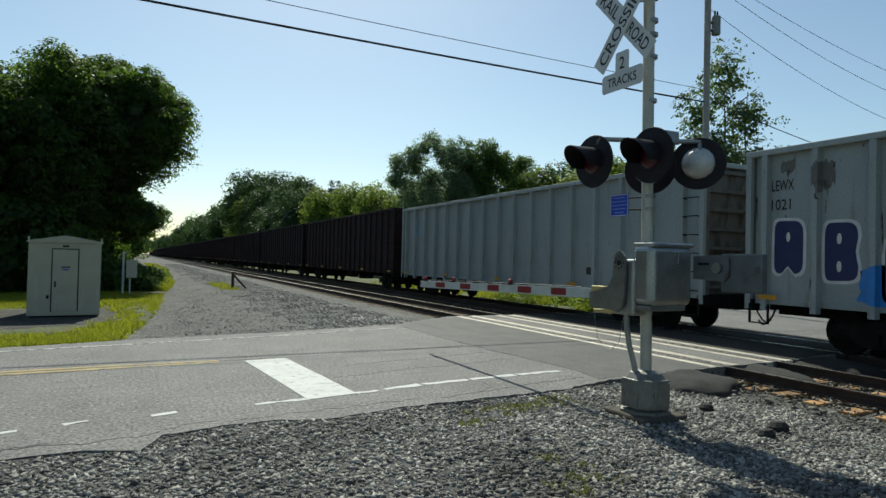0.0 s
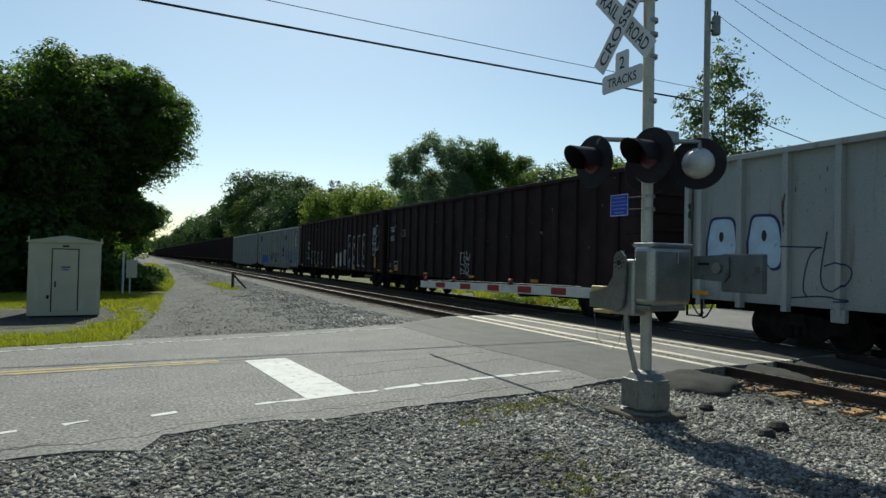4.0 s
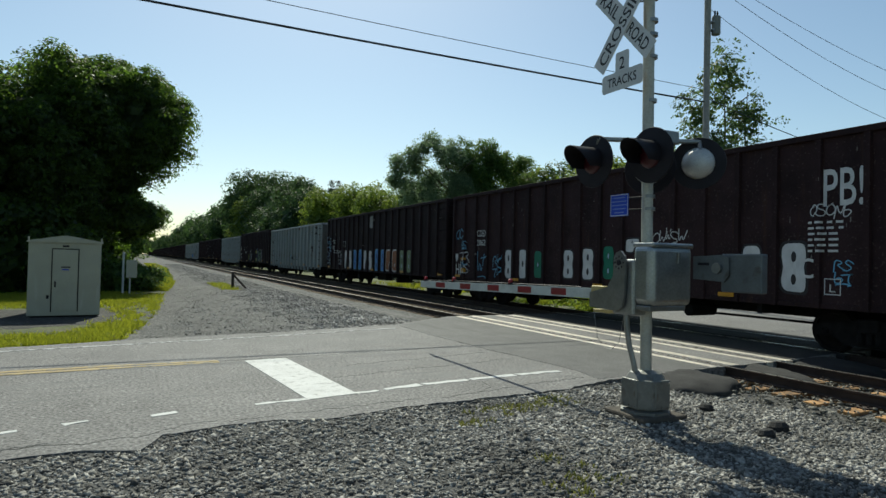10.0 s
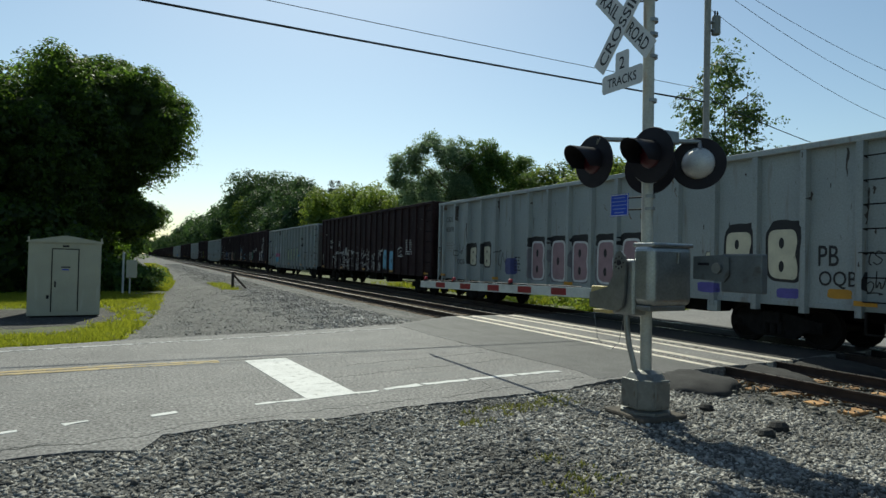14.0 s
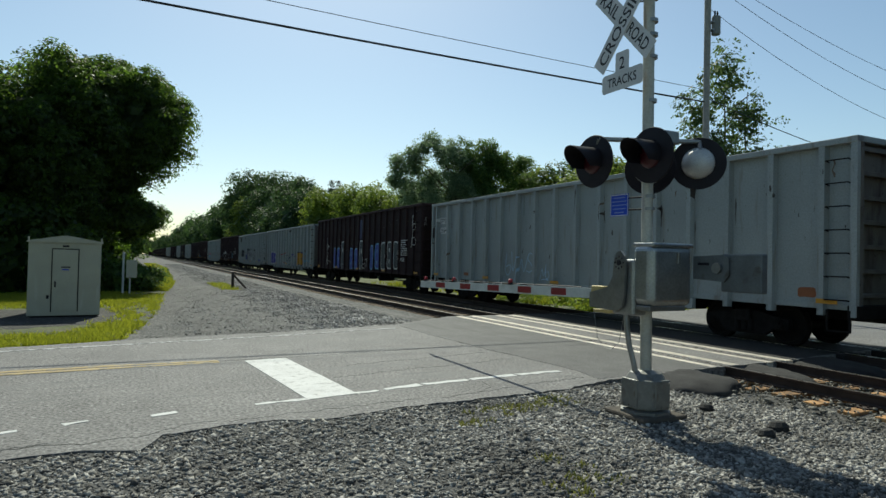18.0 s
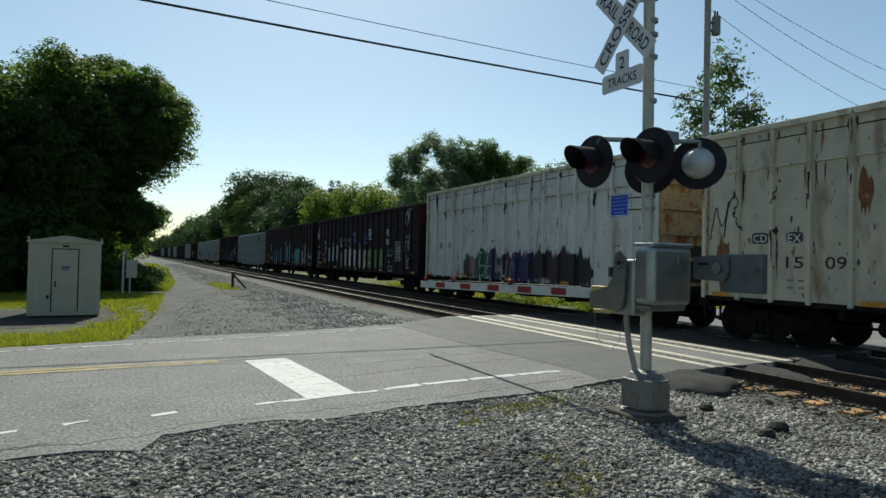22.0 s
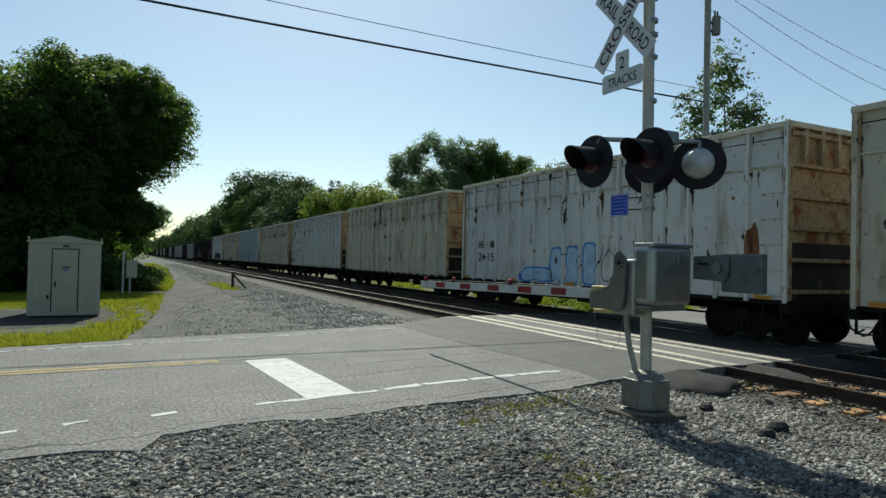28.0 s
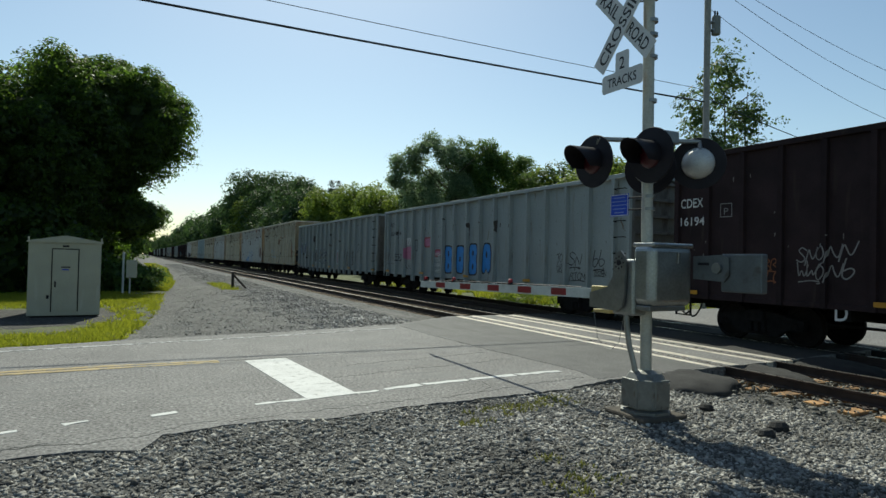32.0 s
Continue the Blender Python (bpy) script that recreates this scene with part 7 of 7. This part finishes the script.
for dx in (-0.08, 0.08):
    part("bushing", lathe([(0.03, 0), (0.045, 0.05), (0.03, 0.1), (0.045, 0.15), (0.02, 0.25)], 8), M_TRUCK, can, at=pose(dx, 0, 0.82))
part("hanger", boxes((0.05, 0.4, -0.3, -0.05, 12.5, 12.58), (0.05, 0.4, -0.3, -0.05, 12.85, 12.93)), M_GALV, pole)


def wire(name, a, b, sag, rad, label):
    a, b = Vector(a), Vector(b)
    pts = [a.lerp(b, k / 24) - Vector((0, 0, 4 * sag * (k / 24) * (1 - k / 24))) for k in range(25)]
    return tagged(part(name, bent_tube(pts, rad, 6), M_WIRE), label, "wire", group="overhead wires")


wire("overhead_cable", (-38, 19.3, 9.6), (22.4, 19.5, 9.05), 0.35, 0.035, "thick dark cable bundle strung across the sky")
wire("overhead_wire", (-38, 19.2, 10.75), (22.4, 19.5, 9.6), 0.4, 0.012, "thin wire strung across the sky")
wire("overhead_wire", (22.5, 19.5, 13.3), (62, 19.6, 11.8), 3.07, 0.012, "thin wire strung from the pole")
wire("overhead_wire", (22.5, 19.5, 14.5), (62, 19.5, 13.0), 2.7, 0.012, "thin wire strung from the pole")
wire("overhead_wire", (22.5, 19.5, 15.0), (62, 19.5, 13.5), 2.06, 0.012, "thin wire strung from the pole")
wire("overhead_wire", (22.5, 19.6, 9.3), (62, 19.7, 8.0), 1.6, 0.02, "thin wire strung from the pole")


# ---- trees ----
def leaf_quads(c, out, size, r, smooth):
    """Folded leaves at the places c that face roughly along out."""
    m = len(c)
    nrm = out * smooth + r.normal(0, 0.36, (m, 3)) + np.array([0, 0, 0.25])
    nrm /= np.linalg.norm(nrm, axis=1, keepdims=True)
    t1 = np.cross(nrm, r.normal(size=(m, 3)))
    t1 /= np.linalg.norm(t1, axis=1, keepdims=True)
    t2 = np.cross(nrm, t1)
    s = size * (0.55 + 0.8 * r.random((m, 1)))
    fold = nrm * s * 0.2
    return np.stack([c - t1 * s, c - t2 * s * 0.62 + fold, c + t1 * s, c + t2 * s * 0.62 + fold], 1).reshape(-1, 3)


def foliage(blobs, leaves, size, seed, mat, hollow=0.7, ragged=0.18, core=0.1, per=18):
    """Small folded leaves in sprays over rounded billows, with larger ones inside the first. blobs: (x, y, z, rx, ry, rz)."""
    r = np.random.default_rng(seed)
    blobs = np.array(blobs, dtype=float)
    area = (blobs[:, 3] * blobs[:, 4] * blobs[:, 5]) ** (2 / 3)
    if len(blobs) > 8:
        area[0] *= 0.35
    n = max(6, int(leaves * (1 - core)) // per)
    pick = r.choice(len(blobs), n, p=area / area.sum())
    d = r.normal(size=(n, 3)) + np.array([0, 0, 0.25])
    d /= np.linalg.norm(d, axis=1, keepdims=True)
    rad = hollow + (1.03 - hollow) * r.random((n, 1)) ** 0.4
    wave = 1 + ragged * r.normal(0, 0.6, (n, 1))
    centre = blobs[pick, :3] + d * blobs[pick, 3:] * rad * wave
    # a spray is a shallow dome that bends down at its rim
    off = r.normal(0, 1, (n, per, 3)) * np.array([1, 1, 0.4]) * (0.6 + 0.8 * r.random((n, 1, 1)))
    off[:, :, 2] -= 0.22 * (off[:, :, 0] ** 2 + off[:, :, 1] ** 2)
    c = (centre[:, None, :] + off * 2.3 * size).reshape(-1, 3)
    v = leaf_quads(c, np.repeat(d, per, axis=0) + off.reshape(-1, 3) * np.array([0.25, 0.25, 0]), size, r, 0.8)
    k = int(leaves * core)
    if k:
        d = r.normal(size=(k, 3))
        d /= np.linalg.norm(d, axis=1, keepdims=True)
        c = blobs[0, :3] + d * blobs[0, 3:] * 0.98 * r.random((k, 1)) ** 0.5
        v = np.concatenate([v, leaf_quads(c, d, size * 4.0, r, 0.8)])
    return arrays_mesh(v, np.arange(len(v)).reshape(-1, 4), mat)


def trunk_bm(height, r0, limbs, seed, spread, start=0.35):
    """A tapered trunk, slightly crooked, with limbs."""
    rr = random.Random(seed)
    bm = bmesh.new()
    p = Vector((0, 0, -0.3))
    n = 6
    pts = [p]
    for k in range(n):
        p = p + Vector((rr.uniform(-0.12, 0.12), rr.uniform(-0.12, 0.12), height / n))
        pts.append(p)
    for k in range(n):
        tube(bm, pts[k], pts[k + 1] + Vector((0, 0, 0.03)), r0 * (1 - 0.8 * k / n), r0 * (1 - 0.8 * (k + 1) / n), n=8)
    for k in range(limbs):
        f = start + (0.95 - start) * k / max(1, limbs - 1)
        i = min(n - 1, int(f * n))
        a = pts[i].lerp(pts[i + 1], f * n - i)
        ang = rr.uniform(0, 6.28)
        ln = spread * rr.uniform(0.6, 1.0) * (1.1 - 0.5 * f)
        b = a + Vector((math.cos(ang) * ln * 0.5, math.sin(ang) * ln * 0.5, ln * 0.35))
        c = b + Vector((math.cos(ang + 0.3) * ln * 0.45, math.sin(ang + 0.3) * ln * 0.45, ln * 0.4))
        tube(bm, a, b, r0 * 0.35 * (1.1 - 0.6 * f), r0 * 0.22, n=6)
        tube(bm, b, c, r0 * 0.22, r0 * 0.06, n=6)
    return bm


def tree(name, label, at, height, blobs, leaves, size, seed, mat, r0=0.2, limbs=9, spread=3.0, group="", hollow=0.7, ragged=0.18, core=0.1, per=18):
    t = thing(name, label, "tree", at, group)
    part("trunk", trunk_bm(height * 0.85, r0, limbs, seed, spread), M_BARK, t, "rough brown trunk with limbs")
    part("crown", foliage(blobs, leaves, size, seed, mat, hollow, ragged, core, per), None, t, "uneven leafy crown")
    return t


def mass(cx, cy, cz, rx, ry, rz, n, seed, spread=0.86, small=0.27):
    """Smaller rounded masses gathered over one large one."""
    rr = random.Random(seed)
    out = [(cx, cy, cz, rx * 0.78, ry * 0.78, rz * 0.78)]
    for k in range(n):
        v = Vector((rr.gauss(0, 1), rr.gauss(0, 1), rr.gauss(0.2, 1))).normalized() * spread
        q = small * rr.uniform(0.7, 1.15)
        out.append((cx + v.x * rx, cy + v.y * ry, cz + v.z * rz, rx * q, ry * q, rz * q))
    return out


# the large trees beside the lane
G_LEFT = "broad trees beside the service lane"
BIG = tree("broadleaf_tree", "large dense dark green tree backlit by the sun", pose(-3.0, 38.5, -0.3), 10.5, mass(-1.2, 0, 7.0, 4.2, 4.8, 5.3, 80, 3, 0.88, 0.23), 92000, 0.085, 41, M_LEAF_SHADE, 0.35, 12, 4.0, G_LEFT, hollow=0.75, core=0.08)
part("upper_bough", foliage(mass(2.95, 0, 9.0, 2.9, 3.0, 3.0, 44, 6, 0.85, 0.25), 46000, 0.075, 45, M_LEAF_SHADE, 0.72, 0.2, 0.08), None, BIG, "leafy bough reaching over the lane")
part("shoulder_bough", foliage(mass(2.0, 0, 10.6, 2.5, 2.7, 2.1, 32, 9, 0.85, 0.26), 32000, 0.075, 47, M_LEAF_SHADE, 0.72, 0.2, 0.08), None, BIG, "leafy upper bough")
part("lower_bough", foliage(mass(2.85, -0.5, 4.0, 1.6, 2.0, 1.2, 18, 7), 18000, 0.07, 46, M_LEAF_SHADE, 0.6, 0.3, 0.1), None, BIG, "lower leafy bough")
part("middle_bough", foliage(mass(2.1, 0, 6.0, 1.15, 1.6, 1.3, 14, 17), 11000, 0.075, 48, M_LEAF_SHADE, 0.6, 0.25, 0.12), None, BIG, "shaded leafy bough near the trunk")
twigs = bmesh.new()
for k in range(9):
    a = Vector((2.4 + 0.1 * k, -0.6 + 0.15 * k, 6.1 + 0.05 * (k % 3)))
    b = a + Vector((0.75, 0.1, 0.25 - 0.09 * k))
    tube(twigs, a, b, 0.022, 0.014, n=4)
    tube(twigs, b, b + Vector((0.6, -0.1, 0.15 + 0.05 * (k % 4))), 0.014, 0.005, n=4)
    tube(twigs, b, b + Vector((0.45, 0.1, -0.2 - 0.03 * (k % 3))), 0.012, 0.005, n=4)
part("twigs", twigs, M_BARK, BIG, "bare pale twigs")
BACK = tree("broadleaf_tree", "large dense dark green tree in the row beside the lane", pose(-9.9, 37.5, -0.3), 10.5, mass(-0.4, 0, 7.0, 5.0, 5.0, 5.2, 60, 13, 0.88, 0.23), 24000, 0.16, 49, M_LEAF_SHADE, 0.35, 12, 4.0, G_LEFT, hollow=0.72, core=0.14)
for x, y, s, a in ((-16.5, 32.5, 1.0, 4.0), (-22.5, 24.0, 0.9, 5.0), (-8.5, 47.0, 0.9, 2.0)):
    copy_thing(BACK, Matrix.LocRotScale((x, y, -0.3), Euler((0, 0, a)), (s, s, s * 0.95)))
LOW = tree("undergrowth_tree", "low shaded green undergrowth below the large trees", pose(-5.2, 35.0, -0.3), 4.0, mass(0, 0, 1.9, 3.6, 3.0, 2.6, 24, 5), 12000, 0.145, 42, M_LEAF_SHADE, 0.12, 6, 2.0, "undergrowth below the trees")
for x, y, s, a in ((-10.5, 33.0, 1.15, 1), (-15.5, 28.5, 1.2, 2), (-20, 23, 1.2, 3), (-3.8, 41.0, 1.0, 4), (-9, 40, 1.3, 0.4)):
    copy_thing(LOW, Matrix.LocRotScale((x, y, -0.3), Euler((0, 0, a)), (s, s, s)))
SIDE = tree("side_tree", "smaller ragged green tree beside the lane", pose(-2.2, 64, -0.3), 7.5, mass(0, 0, 4.6, 3.3, 3.3, 3.5, 30, 8), 13000, 0.14, 43, M_LEAF, 0.18, 8, 2.6, G_LEFT, ragged=0.3)
for x, y, s, a in ((-5, 78, 1.3, 1.2), (-5, 95, 1.2, 2.0), (-6, 115, 1.4, 0.2), (-7, 140, 1.6, 3.0), (-8, 175, 1.8, 4.0), (-9, 220, 2.0, 5.0), (-10, 270, 2.1, 1.0), (-8, 330, 2.2, 2.2), (-8, 400, 2.4, 0.8)):
    copy_thing(SIDE, Matrix.LocRotScale((x, y, -0.3), Euler((0, 0, a)), (s, s, s)))
bush = thing("bush", "dense dark green bush in the grass by the lane", "bush", pose(-0.3, 34.5, -0.2))
part("crown", foliage(mass(0, 0, 0.62, 1.7, 1.1, 0.95, 14, 9), 11000, 0.07, 44, M_LEAF), None, bush)
part("stems", tubes(*[((0, 0, -0.1), (math.cos(k) * 0.5, math.sin(k) * 0.5, 0.8), 0.02) for k in range(6)], n=5), M_BARK, bush)

# trees behind the train
G_ROW = "trees of the wood behind the train"


def lobes(*rows):
    """Billows of a crown, set out across the line of sight of the lane: (along, height, radius)."""
    rr = random.Random(len(rows) * 7 + 1)
    out = []
    for u, z, q in rows:
        for k in range(11):
            v = Vector((rr.gauss(0, 1), rr.gauss(0, 1), rr.gauss(0.2, 1))).normalized() * q * rr.uniform(0.4, 0.85)
            e = q * rr.uniform(0.26, 0.42)
            w = u + v.x
            out.append((w * 0.896 + v.y * 0.44, -w * 0.443 + v.y * 0.9, z + v.z, e, e, e))
    return out


tree("oak_tree", "tall airy tree with cool pale green leaves behind the train", pose(26.6, 52.3, -0.3), 13,
           lobes((-2.0, 12.7, 1.6), (-4.2, 11.4, 1.6), (-3.2, 12.1, 1.3), (-5.1, 9.6, 1.4), (-3.3, 9.2, 2.2), (-0.7, 11.7, 2.0), (0.9, 10.4, 2.0), (-1.2, 7.4, 2.6), (-3.8, 6.6, 1.9), (1.2, 8.6, 2.2)), 50000, 0.085, 51, M_LEAF_BLUE, 0.3, 14, 4.5, G_ROW, hollow=0.3, ragged=0.35, core=0.0, per=12)
tree("maple_tree", "dense dark green tree standing close behind a paler one", pose(28.0, 52.8, -0.3), 13,
             lobes((0.2, 12.4, 1.6), (2.4, 12.3, 1.7), (3.9, 11.4, 1.9), (1.2, 9.6, 2.7), (4.9, 10.8, 1.8), (5.6, 8.8, 2.0), (2.5, 7.2, 3.0), (5.4, 6.4, 2.4), (-0.5, 6.8, 2.5)), 54000, 0.095, 57, M_LEAF, 0.3, 12, 4.0, G_ROW, hollow=0.3, ragged=0.3, core=0.0, per=12)
ASH = tree("tall_tree", "leafy mid-green tree of the wood behind the train", pose(29, 84, -0.3), 13, mass(0, 0, 7.4, 4.6, 4.6, 5.6, 22, 14, 0.8, 0.36), 9500, 0.19, 52, M_LEAF_LIGHT, 0.25, 8, 4.0, G_ROW, core=0.06, per=10)
ELM = tree("dark_tree", "deep green rounded tree of the wood behind the train", pose(26, 126, -0.3), 14, mass(0, 0, 8.2, 5.0, 5.0, 6.0, 22, 15, 0.8, 0.36), 9500, 0.2, 53, M_LEAF_WOOD, 0.25, 8, 4.0, G_ROW, core=0.06, per=10)
PINE = thing("pine_tree", "dark pointed conifer standing in the wood", "tree", pose(30, 104, -0.3), G_ROW)
part("trunk", trunk_bm(15, 0.22, 3, 4, 1.0), M_BARK, PINE, "straight trunk")
part("crown", foliage([(0, 0, 3 + 1.15 * k, 3.0 - 0.26 * k, 3.0 - 0.26 * k, 0.8) for k in range(11)], 7000, 0.2, 54, M_LEAF_PINE, 0.3, core=0.0), None, PINE, "layered needles")
FAR_ASH = tree("tall_tree", "leafy mid-green tree of the distant wood", pose(30, 238, -0.3), 13, mass(0, 0, 7.4, 4.6, 4.6, 5.6, 18, 14, 0.8, 0.36), 3000, 0.36, 55, M_LEAF_WOOD, 0.25, 4, 4.0, G_ROW, per=8)
FAR_ELM = tree("dark_tree", "deep green rounded tree of the distant wood", pose(23, 236, -0.3), 14, mass(0, 0, 8.2, 5.0, 5.0, 6.0, 18, 15, 0.8, 0.36), 3000, 0.38, 56, M_LEAF_WOOD, 0.25, 4, 4.0, G_ROW, per=8)
rng = random.Random(77)
for x, y, kind, s in ((38.5, 50, ELM, 0.82), (36.5, 53.5, ASH, 0.88), (34, 58, ASH, 0.85), (36, 42, ASH, 0.85), (43, 47, ASH, 0.9), (31, 66, ELM, 0.78), (27, 72, ASH, 0.78), (33.5, 76, ASH, 0.85), (27, 97, ASH, 0.95), (32, 92, ASH, 0.9), (25.5, 109, ELM, 0.9), (30, 101, PINE, 1.0), (34, 112, PINE, 0.95),
                      (46, 38, ELM, 0.8), (52, 42, ASH, 0.8), (41, 34, ASH, 0.62), (50, 30, ASH, 0.7), (58, 33, ELM, 0.8), (62, 26, ASH, 0.75), (70, 30, ELM, 0.85), (48, 24.5, ASH, 0.55)):
    copy_thing(kind, Matrix.LocRotScale((x, y, -0.3), Euler((0, 0, rng.uniform(0, 6.2))), (s, s, s * rng.uniform(0.95, 1.08))))
y = 118.0
while y < 900:
    for x in (25.5, 32.0, 40.0):
        s = rng.uniform(1.1, 1.38) * (1.0 if y < 150 else 1.02) * (0.8 if x > 29 and y < 150 else 1) * (0.85 if y < 136 else 1) * (0.75 if x < 27 and rng.random() < 0.35 else 1)
        copy_thing(rng.choice((ASH, ELM, ELM, ELM, ELM) if y < 200 else (FAR_ASH, FAR_ELM, FAR_ELM)), Matrix.LocRotScale((x + rng.uniform(-1.5, 2.5), y + rng.uniform(-3, 3), -0.3), Euler((0, 0, rng.uniform(0, 6.2))), (s, s, s * rng.uniform(0.9, 1.15))))
    y += 8.0 if y < 200 else (13 if y < 400 else 22)
for k in range(9):
    s = rng.uniform(1.2, 1.6)
    copy_thing(rng.choice((FAR_ASH, FAR_ELM)), Matrix.LocRotScale((-20 + 9 * k + rng.uniform(-2, 2), 1350 + rng.uniform(-30, 30), -0.3), Euler((0, 0, rng.uniform(0, 6.2))), (s * 1.8, s * 1.8, s * 1.6)))
# the thin tree beside the utility pole
SPARSE = tree("thin_tree", "slender open tree with light showing through its leaves", pose(27.3, 22.5, -0.3), 13.5,
              [(0, 0, 12.0, 1.1, 1.1, 1.6), (-0.9, 0.5, 10.3, 1.3, 1.3, 1.5), (1.0, -0.4, 9.6, 1.2, 1.2, 1.4), (-1.2, 0.3, 8.0, 1.6, 1.5, 1.5), (0.9, -0.5, 7.4, 1.8, 1.6, 1.5), (2.5, -1.6, 7.2, 1.2, 1.1, 1.2), (0, 0, 5.2, 1.9, 1.8, 1.8)], 12500, 0.095, 61, M_LEAF_THIN, 0.12, 14, 2.6, G_ROW, hollow=0.2, ragged=0.45, core=0.0, per=26)
for x, y, h, seed in ((0.9, -0.5, 11.5, 62), (-0.7, 0.4, 10.5, 63)):
    part("stem", trunk_bm(h, 0.09, 7, seed, 2.0), M_BARK, SPARSE, "slender dark stem", pose(x, y, 0))


# ---- grass ----
def grass(name, label, spots, height, seed, mat=None):
    """Tufts of narrow blades in one mesh."""
    r = np.random.default_rng(seed)
    n, per = len(spots), 9
    base = np.repeat(np.asarray(spots), per, axis=0) + r.normal(0, 0.04, (n * per, 3)) * np.array([1, 1, 0])
    lean = r.normal(0, 0.45, (n * per, 3)) * np.array([1, 1, 0]) + np.array([0, 0, 1])
    h = height * (0.5 + 0.8 * r.random((n * per, 1)))
    a = r.uniform(0, 6.28, n * per)
    side = np.stack([np.cos(a), np.sin(a), np.zeros_like(a)], -1) * 0.011 * (1 + height * 3)
    v = np.stack([base - side, base + side, base + lean * h], 1).reshape(-1, 3)
    return tagged(part(name, arrays_mesh(v, np.arange(len(v)).reshape(-1, 3), mat or M_GRASS), None), label, "grass", kind="stuff")


r = np.random.default_rng(91)
gx, gy = r.uniform(-14, 1.9, 26000), 13.9 + 22 * r.random(26000) ** 1.5
bare = (gy > 15.3 + 0.9 * r.random(26000)) & (gy < 23.5) & (gx > -4.2) & (gx < np.interp(gy, [15.3, 16.2, 17.5, 21, 23.5], [-1.35, -1.15, -0.9, -0.5, -0.6]) + r.normal(0, 0.12, 26000))
worn = (gy > 18.3) & (gy < 24) & (np.sin(gx * 5.1 + 1.3 * np.sin(gy * 0.9)) + 0.6 * np.sin(gy * 1.7 + gx) > 0.1) & (gx > -1.0)
keep = (gy > np.interp(gx, [-14, -2.16, -0.05, 3.15], [13.2, 13.95, 14.5, 15.4])) & (gx < np.interp(gy, [14, 15.5, 17.9, 23.7, 35.4], [-0.2, 0.0, 0.35, 0.9, 1.6]) - 0.5 * r.random(26000) ** 2) & ~bare & ~(worn & (r.random(26000) < 0.8))
grass("verge_grass", "sunlit yellow-green grass on the verge", np.stack([gx[keep], gy[keep], verge_height(gx[keep], gy[keep]) - 0.01], -1), 0.1, 92)
gy = 34 + 90 * r.random(4200) ** 1.3
gx = np.interp(gy, [34, 42.5, 84, 124], [1.5, 2.2, 3.5, 3.2]) - 1.8 * r.random(4200)
grass("lane_grass", "grass along the far edge of the lane", np.stack([gx, gy, np.full(4200, -0.13)], -1), 0.22, 93)
gx, gy = r.uniform(17.6, 40, 5000), 19 + 30 * r.random(5000)
clump = np.sin(gx * 1.9 + 2 * np.sin(gy * 0.55)) + np.sin(gy * 1.1 + gx * 0.6) > -0.1
grass("far_verge_grass", "bright grass and weeds beyond the tracks", np.stack([gx, gy, np.full(5000, -0.32)], -1)[clump], 0.38, 94)
gx, gy = r.uniform(17.4, 21.5, 900), r.uniform(17.5, 30, 900)
tagged(part("weeds", foliage([(x, y, 0.0, 0.5, 0.5, 0.45) for x, y in zip(gx[:60], gy[:60])], 9000, 0.06, 95, M_LEAF_LIGHT, core=0.0), None), "leafy green weeds beyond the tracks", "weeds", kind="stuff")
spots = []
for x, y, s, n in ((4.7, 6.55, 0.16, 12), (4.27, 6.6, 0.12, 8), (3.9, 6.5, 0.2, 9), (3.5, 6.05, 0.16, 7), (3.4, 4.6, 0.1, 6), (3.2, 4.15, 0.14, 6), (3.15, 3.9, 0.09, 6), (3.6, 4.0, 0.1, 3), (3.6, 4.35, 0.12, 3), (5.0, 6.75, 0.12, 10), (4.3, 6.35, 0.18, 10)):
    for k in range(n):
        px, py = x + r.normal(0, s), y + r.normal(0, s * 0.6)
        spots.append((px, py, float(near_height(np.array(px), np.array(py))) - 0.005))
grass("gravel_weeds", "sparse yellowish weeds growing in the gravel", np.array(spots), 0.055, 96, leaf_material("dry_weeds", (0.1, 0.115, 0.025), (0.2, 0.21, 0.06), 0.4, 1.4))
gx, gy = r.uniform(4.2, 5.2, 150), r.uniform(35, 43, 150)
grass("post_grass", "grass patch beside the timber post", np.stack([gx, gy, np.full(150, -0.12)], -1), 0.17, 97)

TRAVEL = [507.989, 84.21, -263.108, 289.72, -108.469]


# ---- movement of the train ----
def travelled(t):
    """Metres that the train has gone since the start."""
    u = t / 32
    return sum(c * u ** (k + 1) for k, c in enumerate(TRAVEL))


def motions():
    for key, (car, y0, half) in CARS.items():
        walk(car, [(t, pose(TRACK_X, y0 + travelled(t), 0.004)) for t in range(0, 33, 2)])
        if key.startswith("far"):
            continue
        # the wheels turn while the car passes near by
        frames = [k for k in range(0, 961) if -16 < y0 + travelled(k / FPS) < 34]
        for truck in car.children:
            if not truck.name.startswith("truck"):
                continue
            for ws in truck.children:
                if ws.name.startswith("wheelset"):
                    y = ws.matrix_basis.translation.y
                    first, last = frames[0], frames[-1]
                    keys = sorted({0, *frames, 960})
                    walk(ws, [(k / FPS, pose(0, y, 0.46, -math.degrees(travelled(min(max(k, first), last) / FPS) / 0.457) % 360)) for k in keys])


motions()
